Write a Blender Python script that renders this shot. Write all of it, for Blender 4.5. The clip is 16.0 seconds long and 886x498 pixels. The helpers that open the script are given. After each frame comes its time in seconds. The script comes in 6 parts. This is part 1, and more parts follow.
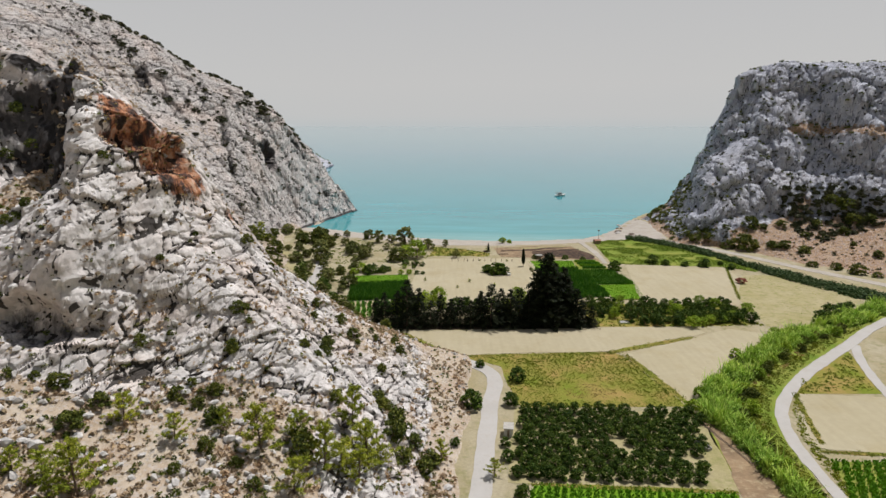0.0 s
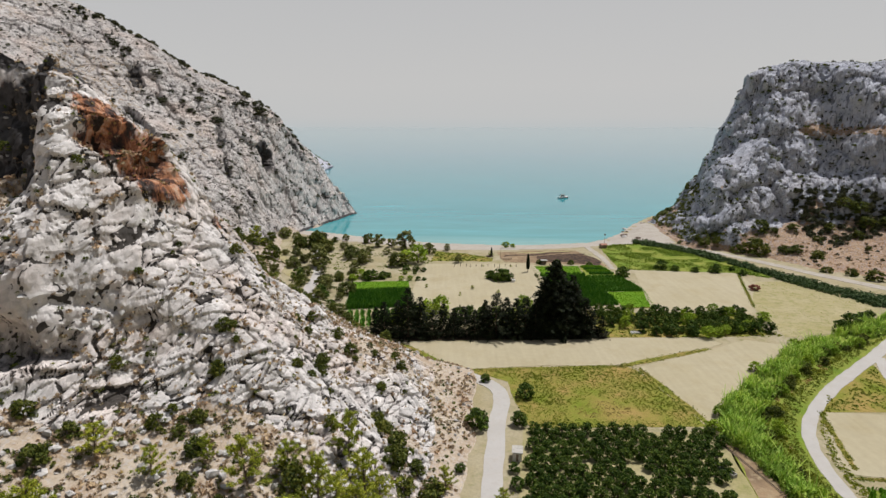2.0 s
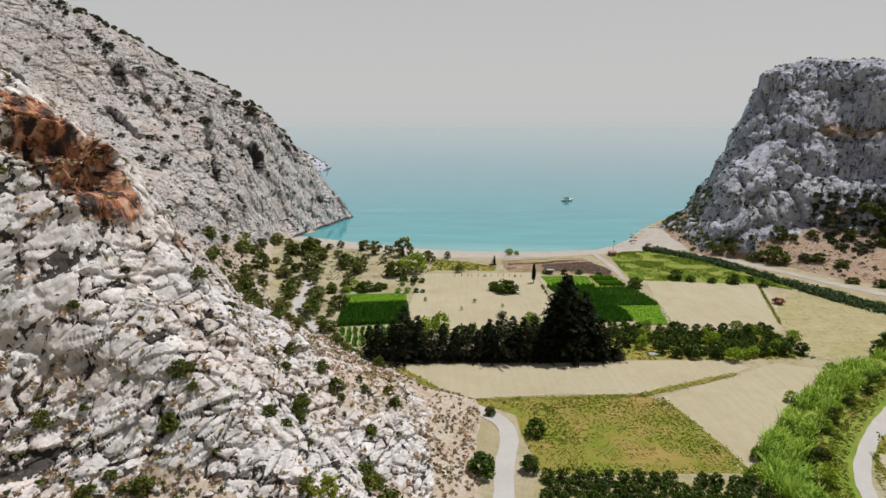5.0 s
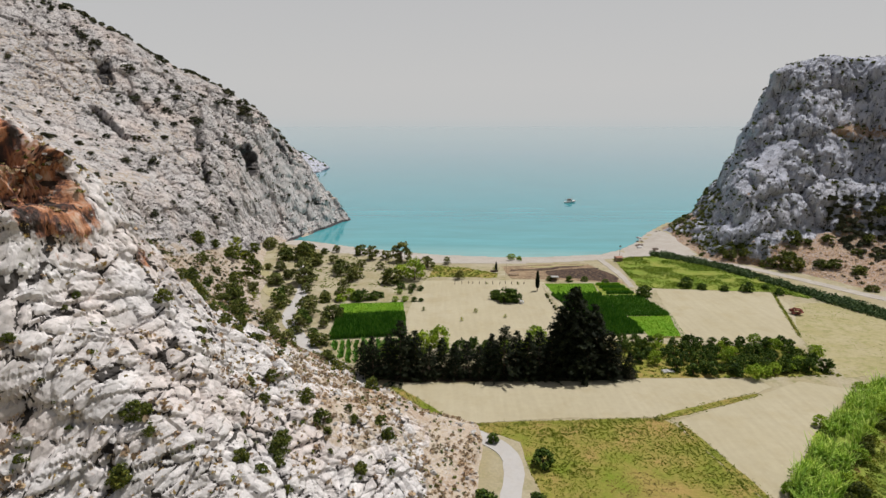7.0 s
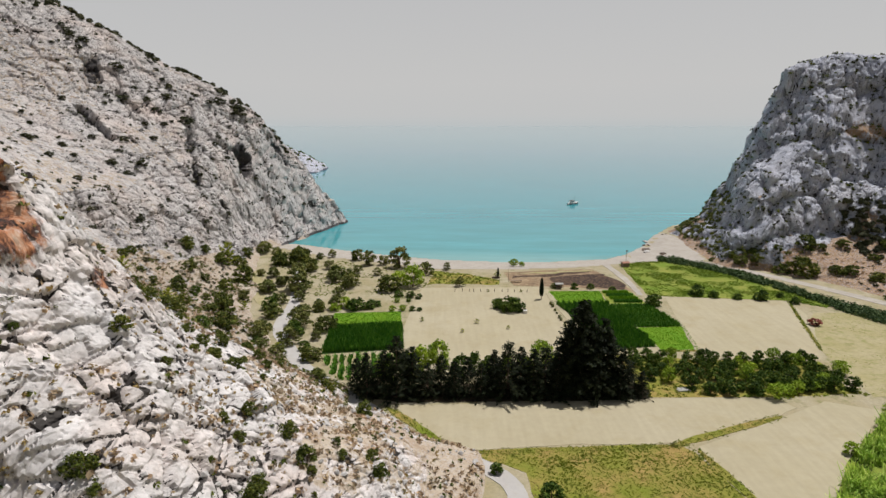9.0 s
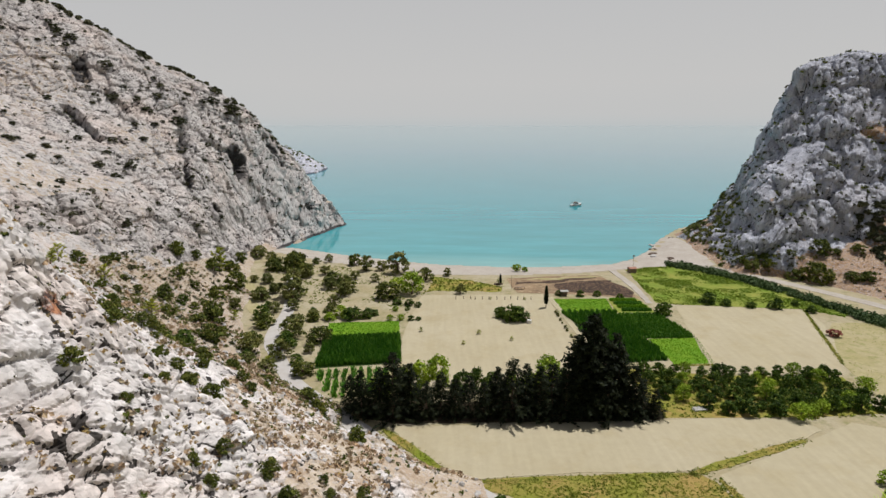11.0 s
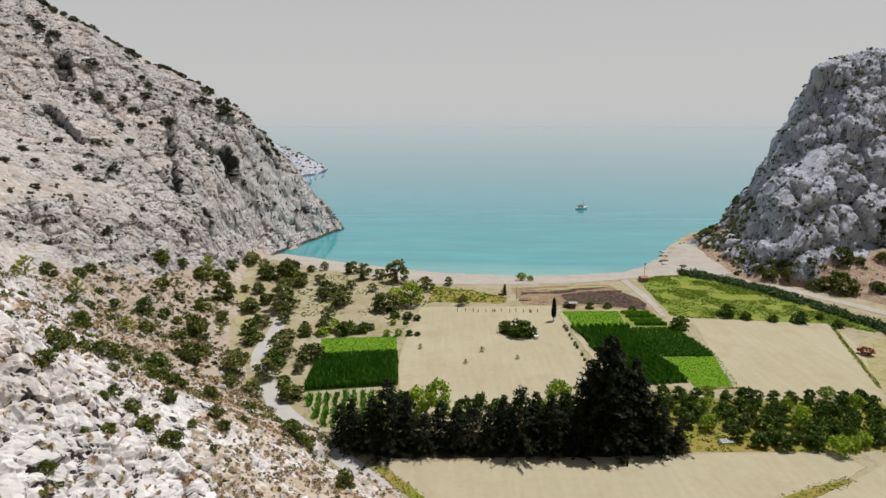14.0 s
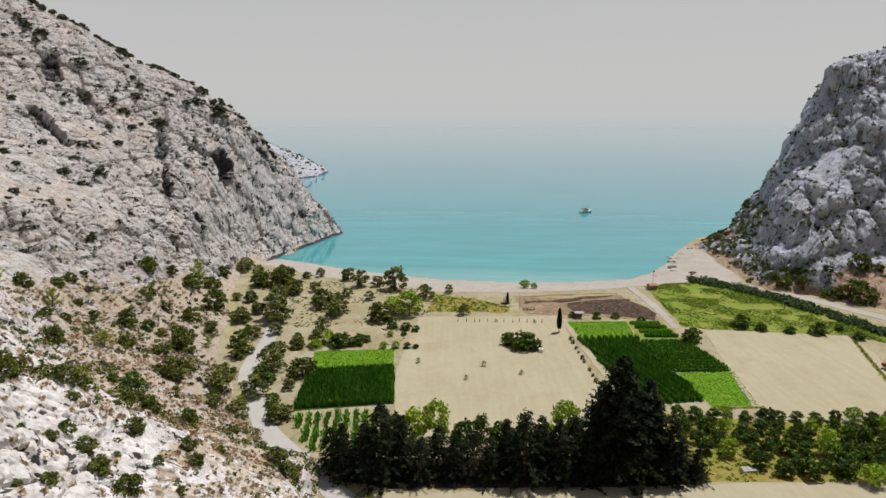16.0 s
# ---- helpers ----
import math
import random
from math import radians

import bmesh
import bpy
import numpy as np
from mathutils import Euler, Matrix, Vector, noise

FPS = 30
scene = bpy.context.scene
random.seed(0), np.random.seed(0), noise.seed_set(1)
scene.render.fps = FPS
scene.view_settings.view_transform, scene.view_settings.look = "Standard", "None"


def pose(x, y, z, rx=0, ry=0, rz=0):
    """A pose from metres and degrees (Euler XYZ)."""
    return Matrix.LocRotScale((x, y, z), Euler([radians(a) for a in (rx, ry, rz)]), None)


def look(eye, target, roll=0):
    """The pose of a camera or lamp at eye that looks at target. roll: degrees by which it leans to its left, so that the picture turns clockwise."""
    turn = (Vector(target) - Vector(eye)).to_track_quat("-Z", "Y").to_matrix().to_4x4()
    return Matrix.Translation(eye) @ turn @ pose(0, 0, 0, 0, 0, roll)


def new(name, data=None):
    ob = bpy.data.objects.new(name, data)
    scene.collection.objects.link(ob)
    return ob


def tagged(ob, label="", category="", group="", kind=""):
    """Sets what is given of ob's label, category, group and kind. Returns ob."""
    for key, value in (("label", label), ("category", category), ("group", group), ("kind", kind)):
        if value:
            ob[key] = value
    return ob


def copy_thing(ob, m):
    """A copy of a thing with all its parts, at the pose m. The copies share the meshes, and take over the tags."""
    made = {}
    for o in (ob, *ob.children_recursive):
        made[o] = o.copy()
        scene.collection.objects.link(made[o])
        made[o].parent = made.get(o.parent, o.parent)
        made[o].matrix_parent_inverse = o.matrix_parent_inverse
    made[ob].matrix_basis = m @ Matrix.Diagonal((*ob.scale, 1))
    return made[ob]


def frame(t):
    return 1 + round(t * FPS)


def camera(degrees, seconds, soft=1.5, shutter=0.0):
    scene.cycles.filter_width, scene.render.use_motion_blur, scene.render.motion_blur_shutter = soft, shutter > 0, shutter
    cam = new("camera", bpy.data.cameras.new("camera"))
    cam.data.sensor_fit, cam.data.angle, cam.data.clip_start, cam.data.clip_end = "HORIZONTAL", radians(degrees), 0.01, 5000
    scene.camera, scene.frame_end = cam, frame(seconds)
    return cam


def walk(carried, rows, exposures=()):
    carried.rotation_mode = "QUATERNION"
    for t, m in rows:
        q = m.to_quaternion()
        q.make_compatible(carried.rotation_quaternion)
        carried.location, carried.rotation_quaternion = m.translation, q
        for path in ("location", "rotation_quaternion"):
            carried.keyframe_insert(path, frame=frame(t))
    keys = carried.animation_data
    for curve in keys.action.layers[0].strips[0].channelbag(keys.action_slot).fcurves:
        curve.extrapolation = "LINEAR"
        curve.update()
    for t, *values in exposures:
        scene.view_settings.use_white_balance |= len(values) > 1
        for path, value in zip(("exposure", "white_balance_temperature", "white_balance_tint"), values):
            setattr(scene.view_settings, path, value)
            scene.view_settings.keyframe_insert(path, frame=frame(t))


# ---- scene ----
cam = camera(74.0, 16.0)
# seconds, eye x y z, heading, pitch, roll
PATH = [
    (0, 0.00, 0.00, 73.00, 0.199, -12.623, 0.000),
    (1, -0.55, 4.34, 72.94, 0.212, -12.568, -0.001),
    (2, -0.84, 9.53, 72.94, 0.220, -12.538, -0.002),
    (3, -0.94, 15.31, 72.98, 0.226, -12.528, -0.003),
    (4, -0.92, 21.43, 73.06, 0.230, -12.534, -0.004),
    (5, -0.81, 27.70, 73.17, 0.236, -12.554, -0.005),
    (6, -0.66, 33.95, 73.30, 0.244, -12.582, -0.006),
    (7, -0.50, 40.08, 73.44, 0.256, -12.616, -0.007),
    (8, -0.36, 45.98, 73.59, 0.273, -12.651, -0.008),
    (9, -0.24, 51.61, 73.74, 0.297, -12.684, -0.009),
    (10, -0.15, 56.96, 73.88, 0.329, -12.711, -0.010),
    (11, -0.08, 62.03, 74.00, 0.371, -12.729, -0.011),
    (12, -0.01, 66.90, 74.08, 0.425, -12.733, -0.012),
    (13, 0.08, 71.65, 74.13, 0.492, -12.720, -0.013),
    (14, 0.24, 76.42, 74.13, 0.574, -12.686, -0.014),
    (15, 0.50, 81.36, 74.08, 0.672, -12.627, -0.015),
    (16, 0.93, 86.70, 73.95, 0.788, -12.539, -0.016),
]
walk(cam, [(t, pose(x, y, z, 90 + pitch, 0, yaw)) for t, x, y, z, yaw, pitch, roll in PATH])

# ---- light: hazy high summer sun ahead and to the right ----
SUN_TURN, SUN_HEIGHT = radians(52), radians(66)
sun = new("sun", bpy.data.lights.new("sun", "SUN"))
sun.data.energy, sun.data.angle, sun.data.color = 4.2, radians(0.6), (1.0, 0.97, 0.93)
to_sun = Vector((math.sin(SUN_TURN) * math.cos(SUN_HEIGHT), math.cos(SUN_TURN) * math.cos(SUN_HEIGHT), math.sin(SUN_HEIGHT)))
sun.matrix_world = look((0, 0, 300), Vector((0, 0, 300)) - to_sun)

world = bpy.data.worlds.new("hazy_sky")
scene.world = world
world.use_nodes = True
wn, wl = world.node_tree.nodes, world.node_tree.links
wn.clear()
w_out, w_bg = wn.new("ShaderNodeOutputWorld"), wn.new("ShaderNodeBackground")
w_sky = wn.new("ShaderNodeTexSky")
w_sky.sky_type, w_sky.sun_disc = "NISHITA", False
w_sky.sun_elevation, w_sky.sun_rotation = SUN_HEIGHT, SUN_TURN
w_sky.air_density, w_sky.dust_density, w_sky.ozone_density = 1.0, 6.0, 1.0
w_gain = wn.new("ShaderNodeVectorMath")
w_gain.operation = "SCALE"
w_gain.inputs["Scale"].default_value = 0.06
wl.new(w_sky.outputs[0], w_gain.inputs[0])
# white summer haze over most of the sky dome, thinning a little upwards
w_tc, w_sep, w_ramp = wn.new("ShaderNodeTexCoord"), wn.new("ShaderNodeSeparateXYZ"), wn.new("ShaderNodeValToRGB")
wl.new(w_tc.outputs["Generated"], w_sep.inputs[0])
w_rise = wn.new("ShaderNodeMapRange")
w_rise.inputs["From Min"].default_value = -0.02
wl.new(w_sep.outputs["Z"], w_rise.inputs["Value"])
wl.new(w_rise.outputs[0], w_ramp.inputs[0])
while len(w_ramp.color_ramp.elements) < 5:
    w_ramp.color_ramp.elements.new(0.5)
for e, (at, colour) in zip(w_ramp.color_ramp.elements, (
        (0.0, (0.525, 0.565, 0.577, 1)), (0.022, (0.575, 0.58, 0.578, 1)), (0.07, (0.585, 0.582, 0.578, 1)),
        (0.21, (0.535, 0.535, 0.54, 1)), (0.55, (0.16, 0.18, 0.22, 1)))):
    e.position, e.color = at, colour
w_mix = wn.new("ShaderNodeMix")
w_mix.data_type = "RGBA"
w_mix.inputs[0].default_value = 0.93
wl.new(w_gain.outputs[0], w_mix.inputs[6])
wl.new(w_ramp.outputs[0], w_mix.inputs[7])
wl.new(w_mix.outputs[2], w_bg.inputs[0])
wl.new(w_bg.outputs[0], w_out.inputs[0])


# ---- materials ----
DIP = Vector((0.58, 0.76, 0.30)).normalized()
STRIKE = DIP.cross(Vector((0.5, -0.45, 0.74))).normalized()
BEDS = (STRIKE, DIP, STRIKE.cross(DIP))
LAP = np.array(BEDS) @ np.array((-0.55, -0.75, -0.35))


class Mat:
    """A small builder of node materials."""

    def __init__(self, name, rough=0.9, spec=0.2):
        self.m = bpy.data.materials.new(name)
        self.m.use_nodes = True
        self.nt = self.m.node_tree
        self.n, self.l = self.nt.nodes, self.nt.links
        self.b = self.n["Principled BSDF"]
        self.b.inputs["Roughness"].default_value = rough
        self.b.inputs["Specular IOR Level"].default_value = spec
        self.geo = self.n.new("ShaderNodeNewGeometry")
        self.pos = self.geo.outputs["Position"]

    def noise(self, size, detail=4.0, rough=0.55, stretch=None, kind="noise", warp=0.0):
        """A pattern whose features are about size metres across."""
        src = self.pos
        if stretch:
            mp = self.n.new("ShaderNodeMapping")
            mp.inputs["Scale"].default_value = stretch
            self.l.new(src, mp.inputs[0])
            src = mp.outputs[0]
        if kind == "voronoi":
            t = self.n.new("ShaderNodeTexVoronoi")
            t.feature = "DISTANCE_TO_EDGE"
            t.inputs["Scale"].default_value = 1.0 / size
            self.l.new(src, t.inputs["Vector"])
            return t.outputs["Distance"]
        t = self.n.new("ShaderNodeTexNoise")
        t.inputs["Scale"].default_value, t.inputs["Detail"].default_value = 1.0 / size, detail
        t.inputs["Roughness"].default_value, t.inputs["Distortion"].default_value = rough, warp
        self.l.new(src, t.inputs["Vector"])
        return t.outputs[0]

    def bedded(self):
        """Places in a frame whose second axis runs down the dip of the beds, gently wandering."""
        warp = self.n.new("ShaderNodeTexNoise")
        warp.inputs["Scale"].default_value, warp.inputs["Detail"].default_value = 0.16, 3.0
        self.l.new(self.pos, warp.inputs["Vector"])
        bent = self.n.new("ShaderNodeVectorMath")
        bent.operation = "MULTIPLY_ADD"
        bent.inputs[1].default_value = (1.1, 1.1, 1.1)
        self.l.new(warp.outputs["Color"], bent.inputs[0])
        self.l.new(self.pos, bent.inputs[2])
        both = self.n.new("ShaderNodeCombineXYZ")
        for i, axis in enumerate(BEDS):
            d = self.n.new("ShaderNodeVectorMath")
            d.operation = "DOT_PRODUCT"
            d.inputs[1].default_value = axis
            self.l.new(bent.outputs[0], d.inputs[0])
            self.l.new(d.outputs["Value"], both.inputs[i])
        return both.outputs[0]

    def facets(self, src, size, stretch):
        """Joint blocks about size metres across, each tilted its own way: height and the block's random number."""
        mp = self.n.new("ShaderNodeMapping")
        mp.inputs["Scale"].default_value = tuple(c / size for c in stretch)
        self.l.new(src, mp.inputs[0])
        near = self.n.new("ShaderNodeTexVoronoi")
        near.inputs["Scale"].default_value = 1.0
        self.l.new(mp.outputs[0], near.inputs["Vector"])
        off, lean, dot, one = (self.n.new("ShaderNodeVectorMath") for _ in range(4))
        off.operation, lean.operation, dot.operation, one.operation = "SUBTRACT", "SUBTRACT", "DOT_PRODUCT", "DOT_PRODUCT"
        self.l.new(mp.outputs[0], off.inputs[0])
        self.l.new(near.outputs["Position"], off.inputs[1])
        self.l.new(near.outputs["Color"], lean.inputs[0])
        lean.inputs[1].default_value = (0.5, 0.5, 0.5)
        self.l.new(off.outputs[0], dot.inputs[0])
        self.l.new(lean.outputs[0], dot.inputs[1])
        self.l.new(near.outputs["Color"], one.inputs[0])
        one.inputs[1].default_value = (0.5, 0.3, 0.2)
        height = self.math("ADD", self.math("MULTIPLY", dot.outputs["Value"], 0.9), self.math("MULTIPLY", one.outputs["Value"], 0.5))
        return height, one.outputs["Value"]

    def ramp(self, src, *stops):
        r = self.n.new("ShaderNodeValToRGB")
        while len(r.color_ramp.elements) < len(stops):
            r.color_ramp.elements.new(0.5)
        for e, (at, c) in zip(r.color_ramp.elements, stops):
            c = (c, c, c) if not isinstance(c, tuple) else c
            e.position, e.color = at, (*c, 1)
        self.l.new(src, r.inputs[0])
        return r.outputs[0]

    def mix(self, fac, a, b, how="MIX"):
        x = self.n.new("ShaderNodeMix")
        x.data_type, x.blend_type = "RGBA", how
        for k, v in ((0, fac), (6, a), (7, b)):
            if isinstance(v, (int, float)):
                x.inputs[k].default_value = v
            elif isinstance(v, tuple):
                x.inputs[k].default_value = (*v, 1)
            else:
                self.l.new(v, x.inputs[k])
        return x.outputs[2]

    def math(self, how, a, b=0.0, clamp=False):
        x = self.n.new("ShaderNodeMath")
        x.operation, x.use_clamp = how, clamp
        for k, v in enumerate((a, b)):
            if isinstance(v, (int, float)):
                x.inputs[k].default_value = v
            else:
                self.l.new(v, x.inputs[k])
        return x.outputs[0]

    def attr(self, name):
        a = self.n.new("ShaderNodeAttribute")
        a.attribute_name = name
        return a.outputs["Fac"]

    def random(self):
        return self.n.new("ShaderNodeObjectInfo").outputs["Random"]

    def island(self):
        return self.geo.outputs["Random Per Island"]

    def colour(self, c):
        if isinstance(c, tuple):
            self.b.inputs["Base Color"].default_value = (*c, 1)
        else:
            self.l.new(c, self.b.inputs["Base Color"])
        return self

    def bump(self, src, depth, strength=1.0, over=None):
        b = self.n.new("ShaderNodeBump")
        b.inputs["Distance"].default_value, b.inputs["Strength"].default_value = depth, strength
        self.l.new(src, b.inputs["Height"])
        if over is not None:
            self.l.new(over, b.inputs["Normal"])
        self.l.new(b.outputs[0], self.b.inputs["Normal"])
        return b.outputs[0]


def plain(name, colour, rough=0.8, metal=0.0, size=0.4, spread=0.15):
    """A simple surface with a faint mottling."""
    k = Mat(name, rough, 0.3)
    k.b.inputs["Metallic"].default_value = metal
    lo, hi = tuple(c * (1 - spread) for c in colour), tuple(min(1.0, c * (1 + spread)) for c in colour)
    k.colour(k.ramp(k.noise(size), (0.3, lo), (0.7, hi)))
    return k.m


def limestone(name, light, mid, aged, dark, blush, soil_a, soil_b):
    """Weathered karst: pale rock with grey patina, ochre stains, earth and painted shade in the joints, gravel and dry
    grass where soil lies.
    """
    k = Mat(name, 0.92, 0.15)
    patch, grain, streak = k.noise(9, 6, 0.6), k.noise(0.9, 9, 0.7), k.noise(3.0, 7, 0.68, (1, 1, 0.22), warp=0.8)
    rock = k.mix(k.ramp(patch, (0.4, 0.0), (0.65, 1.0)), light, mid)
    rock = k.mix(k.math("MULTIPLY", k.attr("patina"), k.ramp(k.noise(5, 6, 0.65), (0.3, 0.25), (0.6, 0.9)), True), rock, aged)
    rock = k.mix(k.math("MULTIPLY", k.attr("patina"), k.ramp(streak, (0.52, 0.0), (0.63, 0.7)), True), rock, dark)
    rock = k.mix(k.ramp(k.noise(16, 5, 0.6), (0.47, 0.0), (0.68, 0.55)), rock, blush)
    rock = k.mix(0.8, rock, k.ramp(grain, (0.30, 0.28), (0.40, 0.92), (0.75, 1.10)), "MULTIPLY")
    # black lichen and water marks on walls that hang over, with shade of hollows painted in
    wash_shade = k.math("ADD", k.attr("wash_shade"), k.math("MULTIPLY", k.math("SUBTRACT", k.noise(3.5, 7, 0.7, (1, 1, 0.25)), 0.5), 1.5))
    rock = k.mix(k.ramp(wash_shade, (0.4, 0.0), (0.7, 0.95)), rock, dark)
    rust = k.ramp(k.noise(2.2, 7, 0.68, (1, 1, 0.3)), (0.41, (0.03, 0.02, 0.018)), (0.48, (0.14, 0.055, 0.034)), (0.54, (0.48, 0.20, 0.09)), (0.66, (0.60, 0.43, 0.32)))
    rock = k.mix(k.ramp(k.math("ADD", k.attr("ochre"), k.math("MULTIPLY", k.math("SUBTRACT", k.noise(4.5, 7, 0.7), 0.5), 2.6)), (0.42, 0.0), (0.7, 0.95)), rock, rust)
    # broken into joint blocks that run with the beds, dark earth and painted crack shade in the open joints
    straight, k.pos = k.pos, k.bedded()
    high_a, tone_a = k.facets(k.pos, 2.3, (1, 0.55, 0.9))
    high_b, tone_b = k.facets(k.pos, 0.8, (1, 0.6, 0.9))
    slots = k.noise(1.5, 4, 0.6, (1, 0.5, 1), warp=0.3)
    k.pos = straight
    old, young = k.attr("patina"), k.math("SUBTRACT", 1.0, k.attr("patina"), True)
    few = k.noise(7, 4, 0.6)
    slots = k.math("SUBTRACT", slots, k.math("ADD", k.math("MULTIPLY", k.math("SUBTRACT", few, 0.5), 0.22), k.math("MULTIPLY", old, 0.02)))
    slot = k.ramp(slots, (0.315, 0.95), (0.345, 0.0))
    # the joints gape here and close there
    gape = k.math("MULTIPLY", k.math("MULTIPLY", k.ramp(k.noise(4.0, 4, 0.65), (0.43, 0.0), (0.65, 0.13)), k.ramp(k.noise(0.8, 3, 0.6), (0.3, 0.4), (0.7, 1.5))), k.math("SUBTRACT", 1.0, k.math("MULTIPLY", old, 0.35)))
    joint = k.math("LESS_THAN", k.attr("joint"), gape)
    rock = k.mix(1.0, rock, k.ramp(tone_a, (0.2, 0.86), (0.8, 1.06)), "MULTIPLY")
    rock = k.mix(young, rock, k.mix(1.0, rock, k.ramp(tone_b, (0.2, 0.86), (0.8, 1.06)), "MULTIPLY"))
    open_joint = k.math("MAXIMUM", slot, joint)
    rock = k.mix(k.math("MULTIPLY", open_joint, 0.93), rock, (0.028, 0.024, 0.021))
    soil = k.mix(k.ramp(k.noise(6, 5, 0.6), (0.35, 0.0), (0.65, 1.0)), soil_a, soil_b)
    soil = k.mix(k.ramp(k.noise(1.1, 6, 0.7), (0.52, 0.0), (0.64, 0.6)), soil, (0.25, 0.185, 0.12))
    soil = k.mix(k.ramp(k.noise(0.7, 4, 0.65), (0.52, 0.0), (0.58, 0.55)), soil, aged)
    cover = k.math("ADD", k.attr("soil"), k.math("MULTIPLY", k.math("SUBTRACT", k.noise(2.2, 7, 0.7), 0.5), 1.9))
    k.colour(k.mix(k.ramp(cover, (0.5, 0.0), (0.62, 1.0)), rock, soil))
    relief = k.math("ADD", k.math("MULTIPLY", high_a, 0.5), k.math("MULTIPLY", k.math("MULTIPLY", high_b, 0.30), k.math("ADD", young, 0.2)))
    relief = k.math("ADD", relief, k.math("MULTIPLY", k.math("MULTIPLY", k.noise(3.2, 6, 0.72), old), 2.2))
    relief = k.math("SUBTRACT", relief, k.math("MULTIPLY", open_joint, 0.25))
    first = k.bump(relief, 1.0, 0.75)
    k.bump(k.noise(0.6, 6, 0.7), 0.10, 0.7, first)
    return k.m


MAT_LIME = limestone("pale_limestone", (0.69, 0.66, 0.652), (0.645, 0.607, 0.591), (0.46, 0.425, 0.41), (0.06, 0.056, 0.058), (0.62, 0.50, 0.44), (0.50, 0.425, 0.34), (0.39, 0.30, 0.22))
# grey rock with the blue of the headland's shade mixed into its tones
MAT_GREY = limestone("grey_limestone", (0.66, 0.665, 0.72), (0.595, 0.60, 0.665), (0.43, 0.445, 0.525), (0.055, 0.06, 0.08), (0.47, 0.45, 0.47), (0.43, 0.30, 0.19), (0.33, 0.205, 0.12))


def earth(name, a, b, c, size=8.0, fine=0.5, bump=0.06, stripe=None, rough=0.6):
    """Fields and bare ground: broad patches, finer mottling, optional tillage lines."""
    k = Mat(name, 0.95, 0.1)
    base = k.mix(k.ramp(k.noise(size, 5, 0.55), (0.35, 0.0), (0.65, 1.0)), a, b)
    base = k.mix(k.ramp(k.noise(size * 0.28, 6, 0.65), (0.5, 0.0), (0.7, 0.8)), base, c)
    base = k.mix(rough, base, k.ramp(k.noise(fine, 6, 0.7), (0.25, 0.6), (0.75, 1.2)), "MULTIPLY")
    if stripe:
        base = k.mix(0.16, base, k.ramp(k.noise(1.2, 3, 0.5, stripe), (0.35, 0.7), (0.65, 1.1)), "MULTIPLY")
    k.colour(base)
    k.bump(k.noise(fine, 5, 0.6), bump, 0.8)
    return k.m


MAT_VALLEY = earth("dry_valley_earth", (0.40, 0.35, 0.25), (0.33, 0.28, 0.165), (0.21, 0.205, 0.085), 11, 0.7)
MAT_STUBBLE = earth("cut_straw_stubble", (0.42, 0.37, 0.262), (0.395, 0.345, 0.235), (0.37, 0.315, 0.2), 30, 1.6, 0.03, (0.9, 0.06, 1), 0.2)
MAT_DRY = earth("dry_grass_meadow", (0.40, 0.345, 0.21), (0.34, 0.30, 0.15), (0.22, 0.225, 0.075), 9, 0.8)
MAT_MEADOW = earth("half_dry_meadow", (0.17, 0.21, 0.025), (0.33, 0.235, 0.08), (0.21, 0.215, 0.035), 9, 0.7, 0.2)
MAT_WILD = earth("green_wild_grass", (0.16, 0.235, 0.03), (0.26, 0.27, 0.06), (0.11, 0.165, 0.026), 9, 0.6, 0.2)
MAT_CROP_LIGHT = earth("young_green_crop", (0.12, 0.255, 0.016), (0.165, 0.275, 0.02), (0.095, 0.215, 0.013), 5, 0.5, 0.15)
MAT_CROP_SOIL = earth("irrigated_field_soil", (0.025, 0.055, 0.012), (0.035, 0.065, 0.016), (0.06, 0.07, 0.02), 4, 0.5)
MAT_BURNT = earth("burnt_brown_ground", (0.32, 0.225, 0.14), (0.19, 0.13, 0.085), (0.42, 0.34, 0.22), 6, 0.6)
# near-black ground colour that stands for the shade under the conifers
MAT_ROW_SHADE = earth("dark_row_shade", (0.055, 0.042, 0.03), (0.08, 0.06, 0.04), (0.035, 0.03, 0.02), 5, 0.5)
MAT_SCORCHED = earth("scorched_soil", (0.085, 0.055, 0.042), (0.04, 0.03, 0.026), (0.27, 0.18, 0.115), 4, 0.6)
MAT_TRACK = earth("white_gravel_track", (0.46, 0.44, 0.425), (0.43, 0.405, 0.385), (0.38, 0.345, 0.31), 5, 1.4, 0.02, None, 0.3)
MAT_SAND = earth("pale_beach_sand", (0.44, 0.40, 0.355), (0.39, 0.35, 0.31), (0.34, 0.30, 0.255), 9, 0.4, 0.03)
# dark surface for the added mountains that hold back sky light
MAT_BLOCKER = earth("dark_sky_blocker", (0.075, 0.085, 0.04), (0.11, 0.105, 0.06), (0.24, 0.215, 0.18), 40, 3.0, 0.5)


